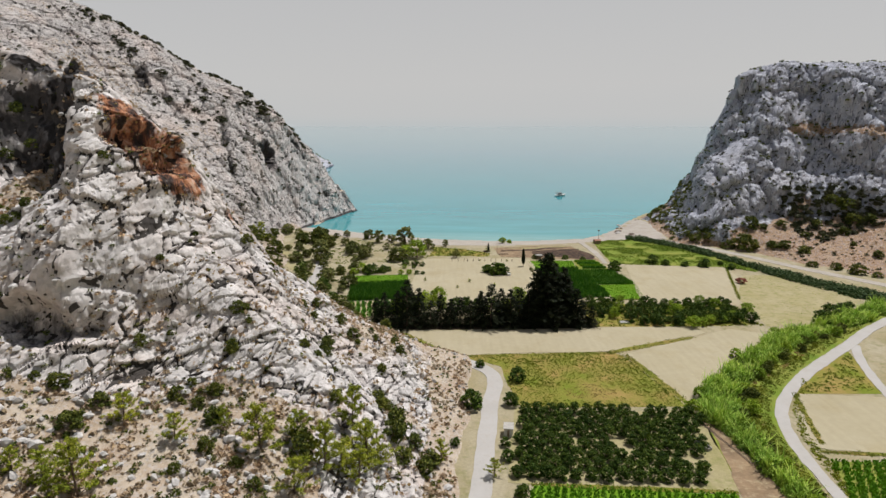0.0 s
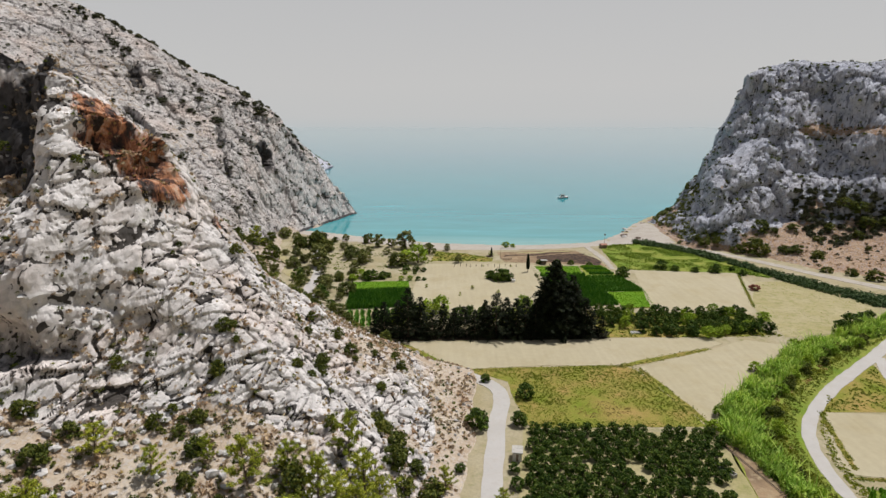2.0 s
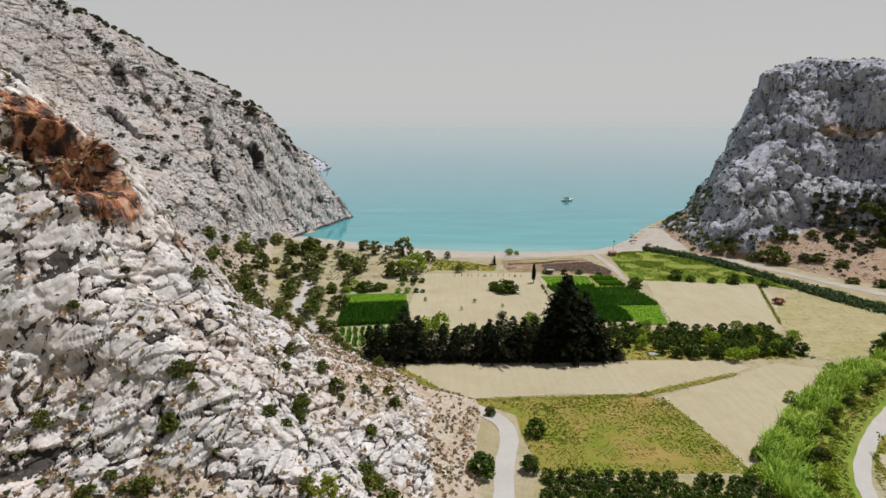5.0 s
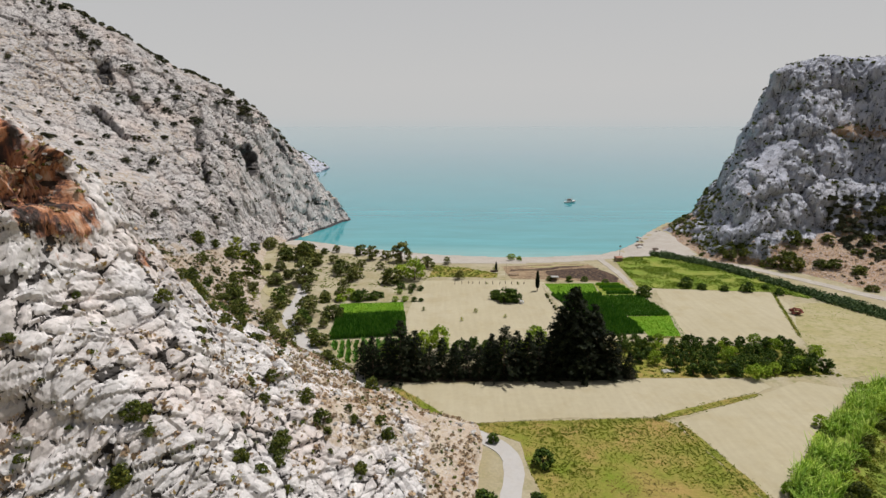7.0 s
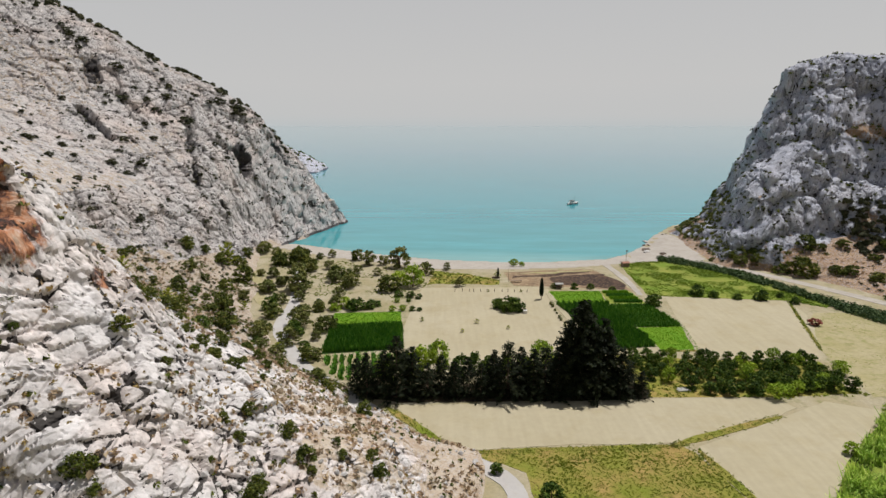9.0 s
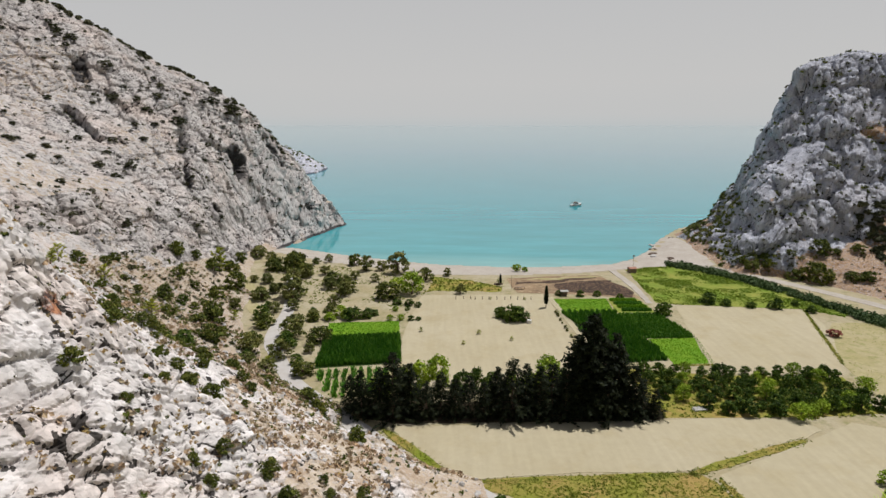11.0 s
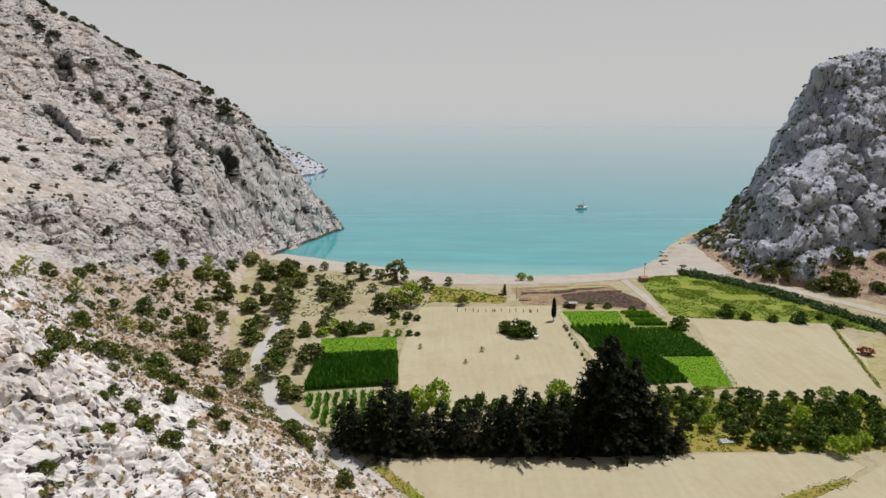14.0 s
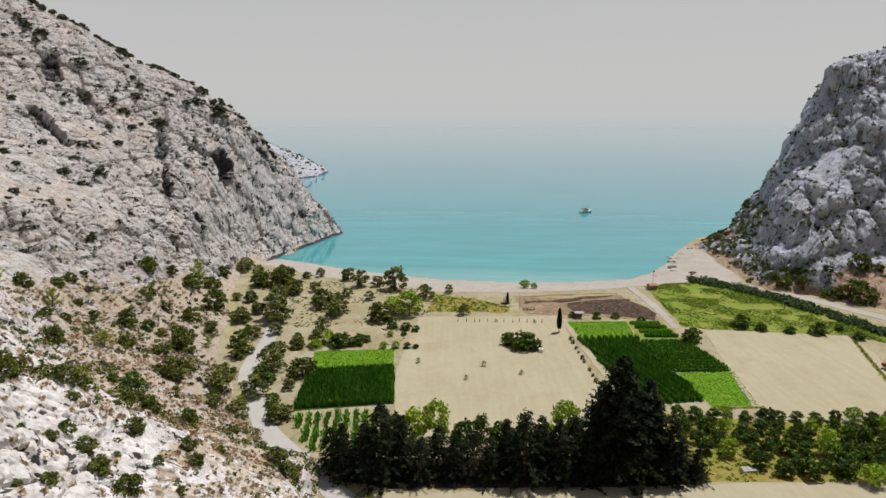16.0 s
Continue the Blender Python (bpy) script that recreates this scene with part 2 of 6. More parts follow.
def foliage(name, a, b, c, rough=0.75):
    """Leaves: hue varies from leaf to leaf and from plant to plant."""
    k = Mat(name, rough, 0.25)
    leaf = k.ramp(k.island(), (0.0, a), (0.55, b), (1.0, c))
    leaf = k.mix(0.7, leaf, k.ramp(k.random(), (0.0, (0.7, 0.75, 0.65)), (1.0, (1.3, 1.2, 1.1))), "MULTIPLY")
    k.colour(k.mix(0.7, leaf, k.ramp(k.noise(6, 4, 0.6), (0.3, (0.6, 0.72, 0.7)), (0.7, (1.35, 1.22, 1.1))), "MULTIPLY"))
    # thin leaves let part of the light through
    glow, both = k.n.new("ShaderNodeBsdfTranslucent"), k.n.new("ShaderNodeMixShader")
    k.l.new(k.b.inputs["Base Color"].links[0].from_socket, glow.inputs[0])
    both.inputs[0].default_value = 0.2
    k.l.new(k.b.outputs[0], both.inputs[1])
    k.l.new(glow.outputs[0], both.inputs[2])
    k.l.new(both.outputs[0], k.n["Material Output"].inputs["Surface"])
    return k.m


MAT_PINE = foliage("dark_pine_needles", (0.006, 0.011, 0.004), (0.013, 0.021, 0.007), (0.034, 0.044, 0.014))
MAT_OLIVE = foliage("olive_leaves", (0.045, 0.06, 0.016), (0.155, 0.175, 0.048), (0.28, 0.285, 0.095))
MAT_CITRUS = foliage("dark_green_leaves", (0.014, 0.034, 0.005), (0.066, 0.125, 0.015), (0.165, 0.23, 0.035))
MAT_SHRUB = foliage("evergreen_shrub_leaves", (0.02, 0.032, 0.006), (0.10, 0.132, 0.021), (0.23, 0.245, 0.05))
MAT_YOUNG = foliage("yellow_green_needles", (0.12, 0.155, 0.015), (0.29, 0.345, 0.03), (0.52, 0.55, 0.09))
MAT_BRIGHT = foliage("fresh_green_leaves", (0.15, 0.245, 0.02), (0.28, 0.41, 0.034), (0.45, 0.56, 0.065))
MAT_REED = foliage("reed_leaves", (0.17, 0.31, 0.035), (0.36, 0.54, 0.08), (0.58, 0.70, 0.18))
MAT_BELT = foliage("blue_green_reeds", (0.045, 0.085, 0.03), (0.075, 0.125, 0.045), (0.13, 0.18, 0.07))
MAT_TUSSOCK = foliage("dry_thorn_twigs", (0.24, 0.175, 0.125), (0.40, 0.305, 0.225), (0.54, 0.43, 0.31))
MAT_CORN = foliage("maize_leaves", (0.035, 0.13, 0.011), (0.07, 0.205, 0.018), (0.14, 0.32, 0.034))
MAT_ROWLEAF = foliage("row_crop_leaves", (0.05, 0.16, 0.011), (0.085, 0.23, 0.018), (0.15, 0.31, 0.03))
MAT_CROPLEAF = foliage("bright_crop_leaves", (0.095, 0.245, 0.009), (0.135, 0.31, 0.013), (0.20, 0.37, 0.024))
MAT_BANKLEAF = foliage("weed_leaves", (0.12, 0.17, 0.02), (0.21, 0.26, 0.035), (0.32, 0.33, 0.07))
MAT_MEADOWLEAF = foliage("meadow_grass_leaves", (0.14, 0.19, 0.018), (0.225, 0.27, 0.03), (0.34, 0.345, 0.06))
MAT_WILDLEAF = foliage("wild_grass_leaves", (0.15, 0.245, 0.025), (0.25, 0.355, 0.042), (0.39, 0.46, 0.085))
MAT_HIGH = foliage("dull_dark_shrub_leaves", (0.035, 0.04, 0.022), (0.06, 0.066, 0.034), (0.11, 0.11, 0.06))
MAT_STRAW = foliage("rust_brown_grass", (0.30, 0.21, 0.08), (0.36, 0.26, 0.105), (0.42, 0.33, 0.15))
MAT_STONE = plain("pale_stone", (0.42, 0.40, 0.385), 0.95, 0, 0.5, 0.3)
MAT_LIME_BLOCK = plain("grey_limestone_block", (0.50, 0.48, 0.47), 0.95, 0, 0.7, 0.35)
MAT_BARK = plain("grey_brown_bark", (0.14, 0.10, 0.075), 0.95, 0, 0.3, 0.35)

# turquoise water: pale over the sand, bluer with depth, a mirror of the haze at flat angles
k = Mat("turquoise_sea_water", 0.06, 0.5)
k.b.inputs["IOR"].default_value = 1.33
sx = k.n.new("ShaderNodeSeparateXYZ")
k.l.new(k.pos, sx.inputs[0])
depth = k.math("ADD", k.math("DIVIDE", k.math("SUBTRACT", sx.outputs["Y"], 345.0), 900.0), k.math("MULTIPLY", k.math("SUBTRACT", k.noise(130, 4, 0.5, (0.35, 1, 1)), 0.5), 0.12), True)
k.colour(k.mix(0.45, k.ramp(depth, (0.0, (0.20, 0.37, 0.36)), (0.035, (0.07, 0.30, 0.325)), (0.14, (0.04, 0.27, 0.31)), (0.5, (0.04, 0.25, 0.305)), (1.0, (0.045, 0.235, 0.30))),
               k.ramp(k.noise(16, 7, 0.68, (0.22, 1, 1)), (0.30, 0.66), (0.60, 1.15), (0.72, 1.6)), "MULTIPLY"))
ripple = k.bump(k.noise(3.2, 5, 0.6, (0.4, 1, 1)), 0.05, 0.5)
k.bump(k.noise(12, 3, 0.5, (0.35, 1, 1)), 0.12, 0.5, ripple)
MAT_SEA = k.m


# ---- shapes of the land ----
def hashed(ix, iy, iz, seed):
    h = (ix.astype(np.int64) * 374761393 + iy.astype(np.int64) * 668265263 + iz.astype(np.int64) * 2147483647 + seed * 974634541) & 0xFFFFFFFF
    h = ((h ^ (h >> 13)) * 1274126177) & 0xFFFFFFFF
    h = ((h ^ (h >> 16)) * 2246822519) & 0xFFFFFFFF
    return ((h ^ (h >> 15)) & 0xFFFFFF) / float(0xFFFFFF)


def value_noise(p, seed=0):
    """Smooth noise in -1..1 at points p (n, 3)."""
    c = np.floor(p)
    f = p - c
    f = f * f * f * (f * (f * 6 - 15) + 10)
    c = c.astype(np.int64)
    out = np.zeros(len(p))
    for a in (0, 1):
        for b in (0, 1):
            for d in (0, 1):
                w = (f[:, 0] if a else 1 - f[:, 0]) * (f[:, 1] if b else 1 - f[:, 1]) * (f[:, 2] if d else 1 - f[:, 2])
                out += w * hashed(c[:, 0] + a, c[:, 1] + b, c[:, 2] + d, seed)
    return out * 2 - 1


def fbm(p, octaves=4, seed=0, gain=0.5):
    out, amp, total = np.zeros(len(p)), 1.0, 0.0
    for n in range(octaves):
        out += amp * value_noise(p * 2.03 ** n + 17.3 * n, seed + n)
        total, amp = total + amp, amp * gain
    return out / total


def blocks(p, seed=0):
    """Fractured rock: distance to the nearest and second nearest joint cell of each point, the cell's random number, and the way to its middle."""
    c = np.floor(p).astype(np.int64)
    d1, d2, own, way = np.full(len(p), 9.0), np.full(len(p), 9.0), np.zeros(len(p)), np.zeros((len(p), 3))
    for a in (-1, 0, 1):
        for b in (-1, 0, 1):
            for e in (-1, 0, 1):
                i, j, l = c[:, 0] + a, c[:, 1] + b, c[:, 2] + e
                o = np.stack([i + hashed(i, j, l, seed), j + hashed(i, j, l, seed + 1), l + hashed(i, j, l, seed + 2)], 1) - p
                d = (o * o).sum(1)
                near = d < d1
                d2 = np.where(near, d1, np.minimum(d2, d))
                own[near] = hashed(i[near], j[near], l[near], seed + 3)
                way[near] = o[near]
                d1 = np.where(near, d, d1)
    return np.sqrt(d1), np.sqrt(d2), own, way


def step(a, b, v):
    s = np.clip((v - a) / (b - a), 0, 1)
    return s * s * (3 - 2 * s)


class Range:
    """A hill from cross-sections: each gives heights from the valley's edge up the slope."""

    def __init__(self):
        self.ys, self.cuts = [], []

    def section(self, y, *xz):
        self.ys.append(y)
        self.cuts.append(sorted(xz))

    def height(self, x, y):
        x, y = np.asarray(x, float), np.asarray(y, float)
        ys = np.array(self.ys, float)
        rows = np.stack([np.interp(x, [q[0] for q in cut], [q[1] for q in cut]) for cut in self.cuts])
        at = np.clip(np.searchsorted(ys, y) - 1, 0, len(ys) - 2)
        f = np.clip((y - ys[at]) / (ys[at + 1] - ys[at]), 0, 1)
        take = lambda n: np.take_along_axis(rows.reshape(len(ys), -1), np.clip(n, 0, len(ys) - 1).reshape(1, -1), 0).reshape(x.shape)
        a, b = take(at), take(at + 1)
        # a soft cubic between neighbouring sections
        span = ys[at + 1] - ys[at]
        ma = (b - take(at - 1)) / (ys[at + 1] - ys[np.clip(at - 1, 0, None)]) * span
        mb = (take(at + 2) - a) / (ys[np.clip(at + 2, None, len(ys) - 1)] - ys[at]) * span
        lim = 1.6 * np.abs(b - a)
        ma, mb = np.clip(ma, -lim, lim), np.clip(mb, -lim, lim)
        f2, f3 = f * f, f * f * f
        return (2 * f3 - 3 * f2 + 1) * a + (f3 - 2 * f2 + f) * ma + (3 * f2 - 2 * f3) * b + (f3 - f2) * mb


west = Range()
west.section(-120, (16, -3), (0, 8), (-40, 22), (-100, 34), (-260, 66), (-420, 90), (-520, -4))
west.section(60, (9, -1), (2, 2.5), (-12, 6), (-30, 15), (-50, 19), (-80, 27), (-200, 70), (-420, 110), (-520, -4))
west.section(90, (9, -1), (3, 2), (-4, 4), (-14, 12), (-20, 16), (-30, 20.5), (-45, 23.5), (-59, 27.5), (-75, 34), (-110, 52), (-200, 84), (-520, -4))
west.section(99, (9, -1), (3, 2), (-4, 4), (-14, 13), (-22, 19), (-33, 24), (-46, 28), (-53, 31.5), (-60, 40), (-65, 51.5), (-70, 51.5), (-80, 49.5), (-120, 70), (-200, 98), (-520, -4))
west.section(108, (9, -1), (3, 2), (-4, 4), (-14, 12.5), (-20, 19), (-33, 32), (-40, 37), (-46, 41.5), (-53, 48), (-58, 55), (-65, 64), (-68, 63.5), (-75, 59), (-86, 54), (-110, 74), (-200, 100), (-520, -4))
west.section(116, (9, -1), (3, 2), (-4, 4), (-14, 11), (-20, 18), (-30, 29), (-38, 38.5), (-46, 45.5), (-51, 54), (-55, 65), (-64, 73.5), (-68.5, 78), (-72, 58.5), (-90, 55), (-112, 78), (-200, 108), (-520, -4))
west.section(122, (9, -1), (3, 2), (-4, 4), (-14, 10), (-20, 16), (-28, 24.5), (-34, 34), (-38, 40.5), (-44, 46.5), (-50, 56), (-54, 69), (-60, 73), (-69, 80), (-73, 81.5), (-76, 60), (-94, 57), (-112, 80), (-160, 112), (-520, -4))
west.section(130, (9, -1), (4, 2.3), (-4, 5), (-13, 13), (-20, 18.5), (-28, 25), (-34, 33), (-40, 40), (-47, 49), (-54, 66), (-60, 70), (-73, 80.5), (-80.5, 84), (-83.5, 62), (-93, 62), (-98, 70), (-118, 88), (-160, 110), (-520, -4))
west.section(137, (9, -1), (4.5, 2.4), (-4, 5.5), (-13, 15), (-20, 20), (-28, 25.5), (-34, 33), (-40, 39), (-47, 48), (-56, 64), (-64, 69), (-76, 77), (-92, 86), (-120, 96), (-160, 110), (-520, -4))
west.section(143, (10, -1), (5, 2.5), (-4, 6), (-12.6, 16), (-22, 21.5), (-27, 25), (-34, 32), (-40, 36.5), (-46, 45), (-60, 60), (-80, 70), (-160, 104), (-520, -4))
west.section(162, (11, -1), (6, 3.5), (-3, 6), (-12, 10), (-24, 15), (-37, 22), (-46, 28), (-60, 38), (-80, 52), (-120, 74), (-180, 98), (-520, -4))
west.section(176, (-6, -1), (-11, 3.5), (-20, 8), (-34, 16), (-48, 23), (-70, 38), (-100, 58), (-150, 86), (-200, 100), (-520, -4))
west.section(190, (-22, -1), (-25, 3.5), (-31, 9.5), (-42, 13), (-53, 18), (-68, 25), (-84, 34), (-110, 48), (-150, 72), (-200, 98), (-520, -4))
west.section(208, (-39, -1), (-44, 3.2), (-54, 8.5), (-66, 14), (-80, 21.5), (-98, 33), (-120, 48), (-155, 70), (-205, 97), (-520, -4))
west.section(225, (-53, -1), (-58, 3.2), (-65, 7), (-78, 13), (-95, 22), (-112, 34), (-130, 50), (-160, 68), (-210, 96), (-300, 140), (-520, -4))
west.section(262, (-66, -1), (-77, 4), (-95, 12), (-106, 22), (-122, 35), (-131, 48), (-150, 60), (-200, 90), (-300, 145), (-520, -4))
west.section(300, (-74, -1), (-92, 4.5), (-105, 15), (-120, 35), (-132, 46), (-150, 58), (-180, 76), (-220, 102), (-300, 148), (-520, -4))
west.section(345, (-90, -1), (-100, 4), (-107, 13), (-113, 28), (-120, 41), (-131, 53), (-155, 72), (-180, 91), (-230, 128), (-300, 165), (-520, -4))
west.section(385, (-92, -2), (-102, 5), (-109, 24), (-114, 41), (-122, 59), (-140, 81), (-165, 104), (-181, 117), (-220, 139), (-300, 170), (-520, -4))
west.section(418, (-82, -4), (-90, 4), (-95, 20), (-101, 40), (-106, 54), (-112, 67), (-119, 77), (-140, 92), (-180, 110), (-260, 125), (-520, -4))
west.section(445, (-74, -5), (-80, 3), (-85, 18), (-91, 32), (-98, 45), (-112, 58), (-150, 72), (-260, 70), (-520, -4))
west.section(470, (-66, -6), (-73, 2), (-79, 12), (-88, 20), (-110, 30), (-160, 40), (-520, -6))
west.section(505, (-66, -8), (-100, -8), (-140, -2), (-220, 10), (-520, -8))

east = Range()
east.section(190, (225, -1), (260, 4), (330, 10), (460, 20), (560, -4))
east.section(250, (188, -1), (205, 3.5), (240, 8), (320, 20), (460, 40), (560, -4))
east.section(290, (166, -1), (180, 3), (203, 5), (230, 10), (300, 30), (440, 60), (560, -4))
east.section(318, (148, -1), (158, 3), (175, 8), (200, 11), (222, 14), (250, 25), (300, 58), (440, 76), (560, -4))
east.section(334, (130, -1), (140, 4), (150, 8), (158, 16), (175, 17), (189, 17), (207, 22), (226, 29), (250, 48), (300, 84), (440, 92), (560, -4))
east.section(344, (128, -1), (138, 4), (147, 16), (156, 33), (170, 36), (186, 34), (209, 30), (228, 42), (248, 66), (275, 90), (440, 98), (560, -4))
east.section(358, (129, -1), (140, 4), (148, 20), (156, 36), (170, 48), (186, 56), (204, 54), (219, 47), (232, 62), (246, 84), (270, 99), (440, 100), (560, -4))
east.section(376, (131, -1), (142, 5), (153, 17), (161, 38), (174, 54), (187, 70), (198, 86), (212, 88), (226, 80), (238, 100), (260, 105), (440, 102), (560, -4))
east.section(394, (134, -1), (145, 5), (157, 16), (165, 31), (171, 50), (176.5, 65), (183, 82), (191, 98), (206, 105), (222, 107), (260, 107), (440, 102), (560, -4))
east.section(416, (140, -1), (152, 8), (165, 18), (179, 40), (188, 62), (196.5, 86), (207, 99), (228, 104), (260, 106), (440, 100), (560, -4))
east.section(455, (178, -4), (196, 6), (218, 34), (238, 70), (270, 92), (440, 90), (560, -6))
east.section(510, (215, -6), (240, 6), (270, 46), (320, 66), (440, 60), (560, -6))
east.section(580, (260, -8), (440, -8), (560, -8))


def link_grid(name, px, py, pz, mat, layers=(), smooth=True):
    """A mesh over a grid of places (ny, nx), with smooth faces and float layers on its points."""
    ny, nx = px.shape
    me = bpy.data.meshes.new(name)
    i = np.arange(ny * nx).reshape(ny, nx)
    quads = np.stack([i[:-1, :-1], i[:-1, 1:], i[1:, 1:], i[1:, :-1]], -1).reshape(-1, 4)
    me.vertices.add(ny * nx)
    me.vertices.foreach_set("co", np.stack([px, py, pz], -1).astype(np.float32).ravel())
    me.loops.add(quads.size)
    me.loops.foreach_set("vertex_index", quads.astype(np.int32).ravel())
    me.polygons.add(len(quads))
    me.polygons.foreach_set("loop_start", (np.arange(len(quads)) * 4).astype(np.int32))
    me.polygons.foreach_set("use_smooth", np.full(len(quads), smooth))
    for key, values in layers:
        me.attributes.new(key, "FLOAT", "POINT").data.foreach_set("value", values.astype(np.float32).ravel())
    me.update(calc_edges=True)
    me.materials.append(mat)
    return new(name, me)


def spaced(*runs):
    """Grid lines from runs of (start, end, step)."""
    return np.concatenate([np.arange(a, b, s) for a, b, s in runs])


def rocky(land, gx, gy, seed, coarse, tiers, carve=None, bench=None, loam=1.0):
    """The hill's surface: sections, then broken into joint blocks along its own normals. Gives places and layers.
    Each tier of blocks: size, stretch along the beds, step, lean, bulge, depth and width of the joints, first and last y of its fading in."""
    ny, nx = gx.shape
    bend = 3.0 * fbm(np.stack([gx / 21, gy / 21, 0 * gx], -1).reshape(-1, 3), 3, seed + 40).reshape(ny, nx)
    z = land.height(gx + bend, gy + bend * 0.6)
    shelf = 0.0
    if bench:
        z, shelf = bench(gx, gy, z)
    dzx = np.gradient(z, axis=1) / np.gradient(gx, axis=1)
    dzy = (np.gradient(z, axis=0) - dzx * np.gradient(gx, axis=0)) / np.gradient(gy, axis=0)
    nrm = np.stack([-dzx, -dzy, np.ones_like(z)], -1)
    nrm /= np.linalg.norm(nrm, axis=-1, keepdims=True)
    slope = np.sqrt(dzx ** 2 + dzy ** 2)
    p = np.stack([gx, gy, z], -1).reshape(-1, 3)
    wander = fbm(p / 18, 3, seed + 5)
    rock = step(0.42, 0.85, slope.ravel() + 0.35 * wander - 0.18 * step(190, 230, gy.ravel()) - 0.30 * step(165, 195, gy.ravel()) * (1 - step(16, 30, z.ravel())) * (1 - step(300, 330, gy.ravel()))) * np.maximum(step(2.0, 6.0, z.ravel()), step(375, 395, gy.ravel()))
    rock = np.maximum(rock, 0.45 * step(55, 70, z.ravel()))
    lift = (coarse * fbm(p / 14, 3, seed) + 0.35 * coarse * fbm(p / 4.5, 3, seed + 3)) * (0.25 + 0.75 * rock)
    # beds strike along the valley, so the blocks are long that way and the joints run with them
    q = p @ np.array(BEDS).T
    q = q + 0.6 * np.stack([fbm(p / 7, 3, seed + 11), fbm(p / 7, 3, seed + 12), fbm(p / 7, 3, seed + 13)], -1)
    seams = np.full(len(p), 2.0)
    for n, (size, along, jut, lean, bulge, deep, groove, y0, y1) in enumerate(tiers):
        here = (0.2 + 0.8 * rock if size < 4 else rock) * (step(y0, y1, p[:, 1]) if y1 != y0 else 1)
        on = here > 0.02
        d1, d2, own, way = blocks(q[on] / (size * np.array([0.8, along, 0.95])), seed + 20 + 7 * n)
        # slabs lie a little imbricated, their lower edges raised towards the mouth of the gorge
        tilt = 0.4 * (way[:, 0] * np.cos(own * 40) + way[:, 1] * np.sin(own * 40) + way[:, 2] * np.cos(own * 77)) - way @ LAP
        gap = 1 - step(0.0, groove, d2 - d1)
        lift[on] += here[on] * size * ((own - 0.5) * jut + lean * tilt + bulge * (0.4 - d1 * d1) - deep * gap)
        if size > 2:
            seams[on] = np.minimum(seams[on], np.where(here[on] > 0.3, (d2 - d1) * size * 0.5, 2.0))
    # on the steepest faces the blocks are worn smoother
    worn = lift.reshape(ny, nx)
    e = np.pad(worn, 1, mode="edge")
    worn = (e[:-2, 1:-1] + e[2:, 1:-1] + e[1:-1, :-2] + e[1:-1, 2:] + e[1:-1, 1:-1]) / 5
    lift += 0.8 * (worn.ravel() - lift) * step(1.7, 3.0, slope.ravel())
    lift *= step(-1.5, 3.0, z.ravel()) * 0.9 + 0.1
    ochre = wash_shade = np.zeros(len(p))
    if carve:
        cut, ochre, wash_shade = carve(p)
        lift -= cut
    at = p + nrm.reshape(-1, 3) * lift[:, None]
    wash_shade = wash_shade + 0.9 * (1 - step(0.7, 2.4, at[:, 2])) * step(372, 392, p[:, 1])
    soil = (1 - rock) * (1 - 0.48 * step(22, 34, z.ravel()) * step(190, 230, gy.ravel()))
    soil = np.maximum(soil, 0.46 * step(200, 240, p[:, 1]) * step(-0.2, 0.25, fbm(p / 26, 3, seed + 8)) * (1 - step(1.0, 1.7, slope.ravel())) * loam)
    soil = np.maximum(soil, 0.60 * loam * step(118, 150, p[:, 1]) * (1 - step(200, 240, p[:, 1])) * step(-0.35, 0.15, fbm(p / 11, 3, seed + 9)) * (1 - step(24, 36, p[:, 2])))
    soil = np.maximum(soil, 0.34 * loam * step(84, 100, p[:, 1]) * (1 - step(122, 160, p[:, 1])) * step(-0.1, 0.3, fbm(p / 9, 3, seed + 10)))
    soil = soil * np.maximum(loam, 1 - step(34, 42, p[:, 2]))
    soil = np.maximum(soil, np.ravel(shelf) * (0.8 + 0 * soil))
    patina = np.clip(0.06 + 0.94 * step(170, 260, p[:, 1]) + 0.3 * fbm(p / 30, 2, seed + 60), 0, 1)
    return at.reshape(ny, nx, 3), (("soil", soil), ("ochre", ochre), ("patina", patina), ("wash_shade", wash_shade), ("joint", seams))


def ground_height(x, y):
    """Valley floor, beach and sea bed."""
    x, y = np.asarray(x, float), np.asarray(y, float)
    edge = np.interp(x, [-2600, -400, -88, -54, -31, -3, 28, 55, 84, 98, 114, 133, 155, 300, 2600], [300, 400, 393, 374, 364, 353.5, 349, 349.5, 355, 366, 386, 421, 453, 560, 400])
    s = edge - y
    return np.where(s > 0, 2.0 * step(0, 26, s), np.maximum(s * 0.07, -9))

# ---- the large structure ----
gx, gy = np.meshgrid(spaced((-4200, -600, 300), (-600, -120, 30), (-120, 240, 6), (240, 700, 30), (700, 4300, 300)),
                     spaced((-4200, -300, 300), (-300, 0, 20), (0, 300, 10), (300, 470, 2), (470, 900, 30), (900, 1300, 100)))
ground = link_grid("ground", gx, gy, ground_height(gx, gy), MAT_VALLEY)
tagged(ground, "dry valley floor of pale earth between two limestone hills", "ground", kind="structure")

gx, gy = np.meshgrid(spaced((-4900, -400, 250), (-400, 500, 10), (500, 5000, 250)), spaced((330, 700, 5), (700, 5000, 100)))
sea = link_grid("water", gx, gy, 0 * gx, MAT_SEA)
tagged(sea, "calm turquoise sea fading into white haze", "sea", kind="structure")


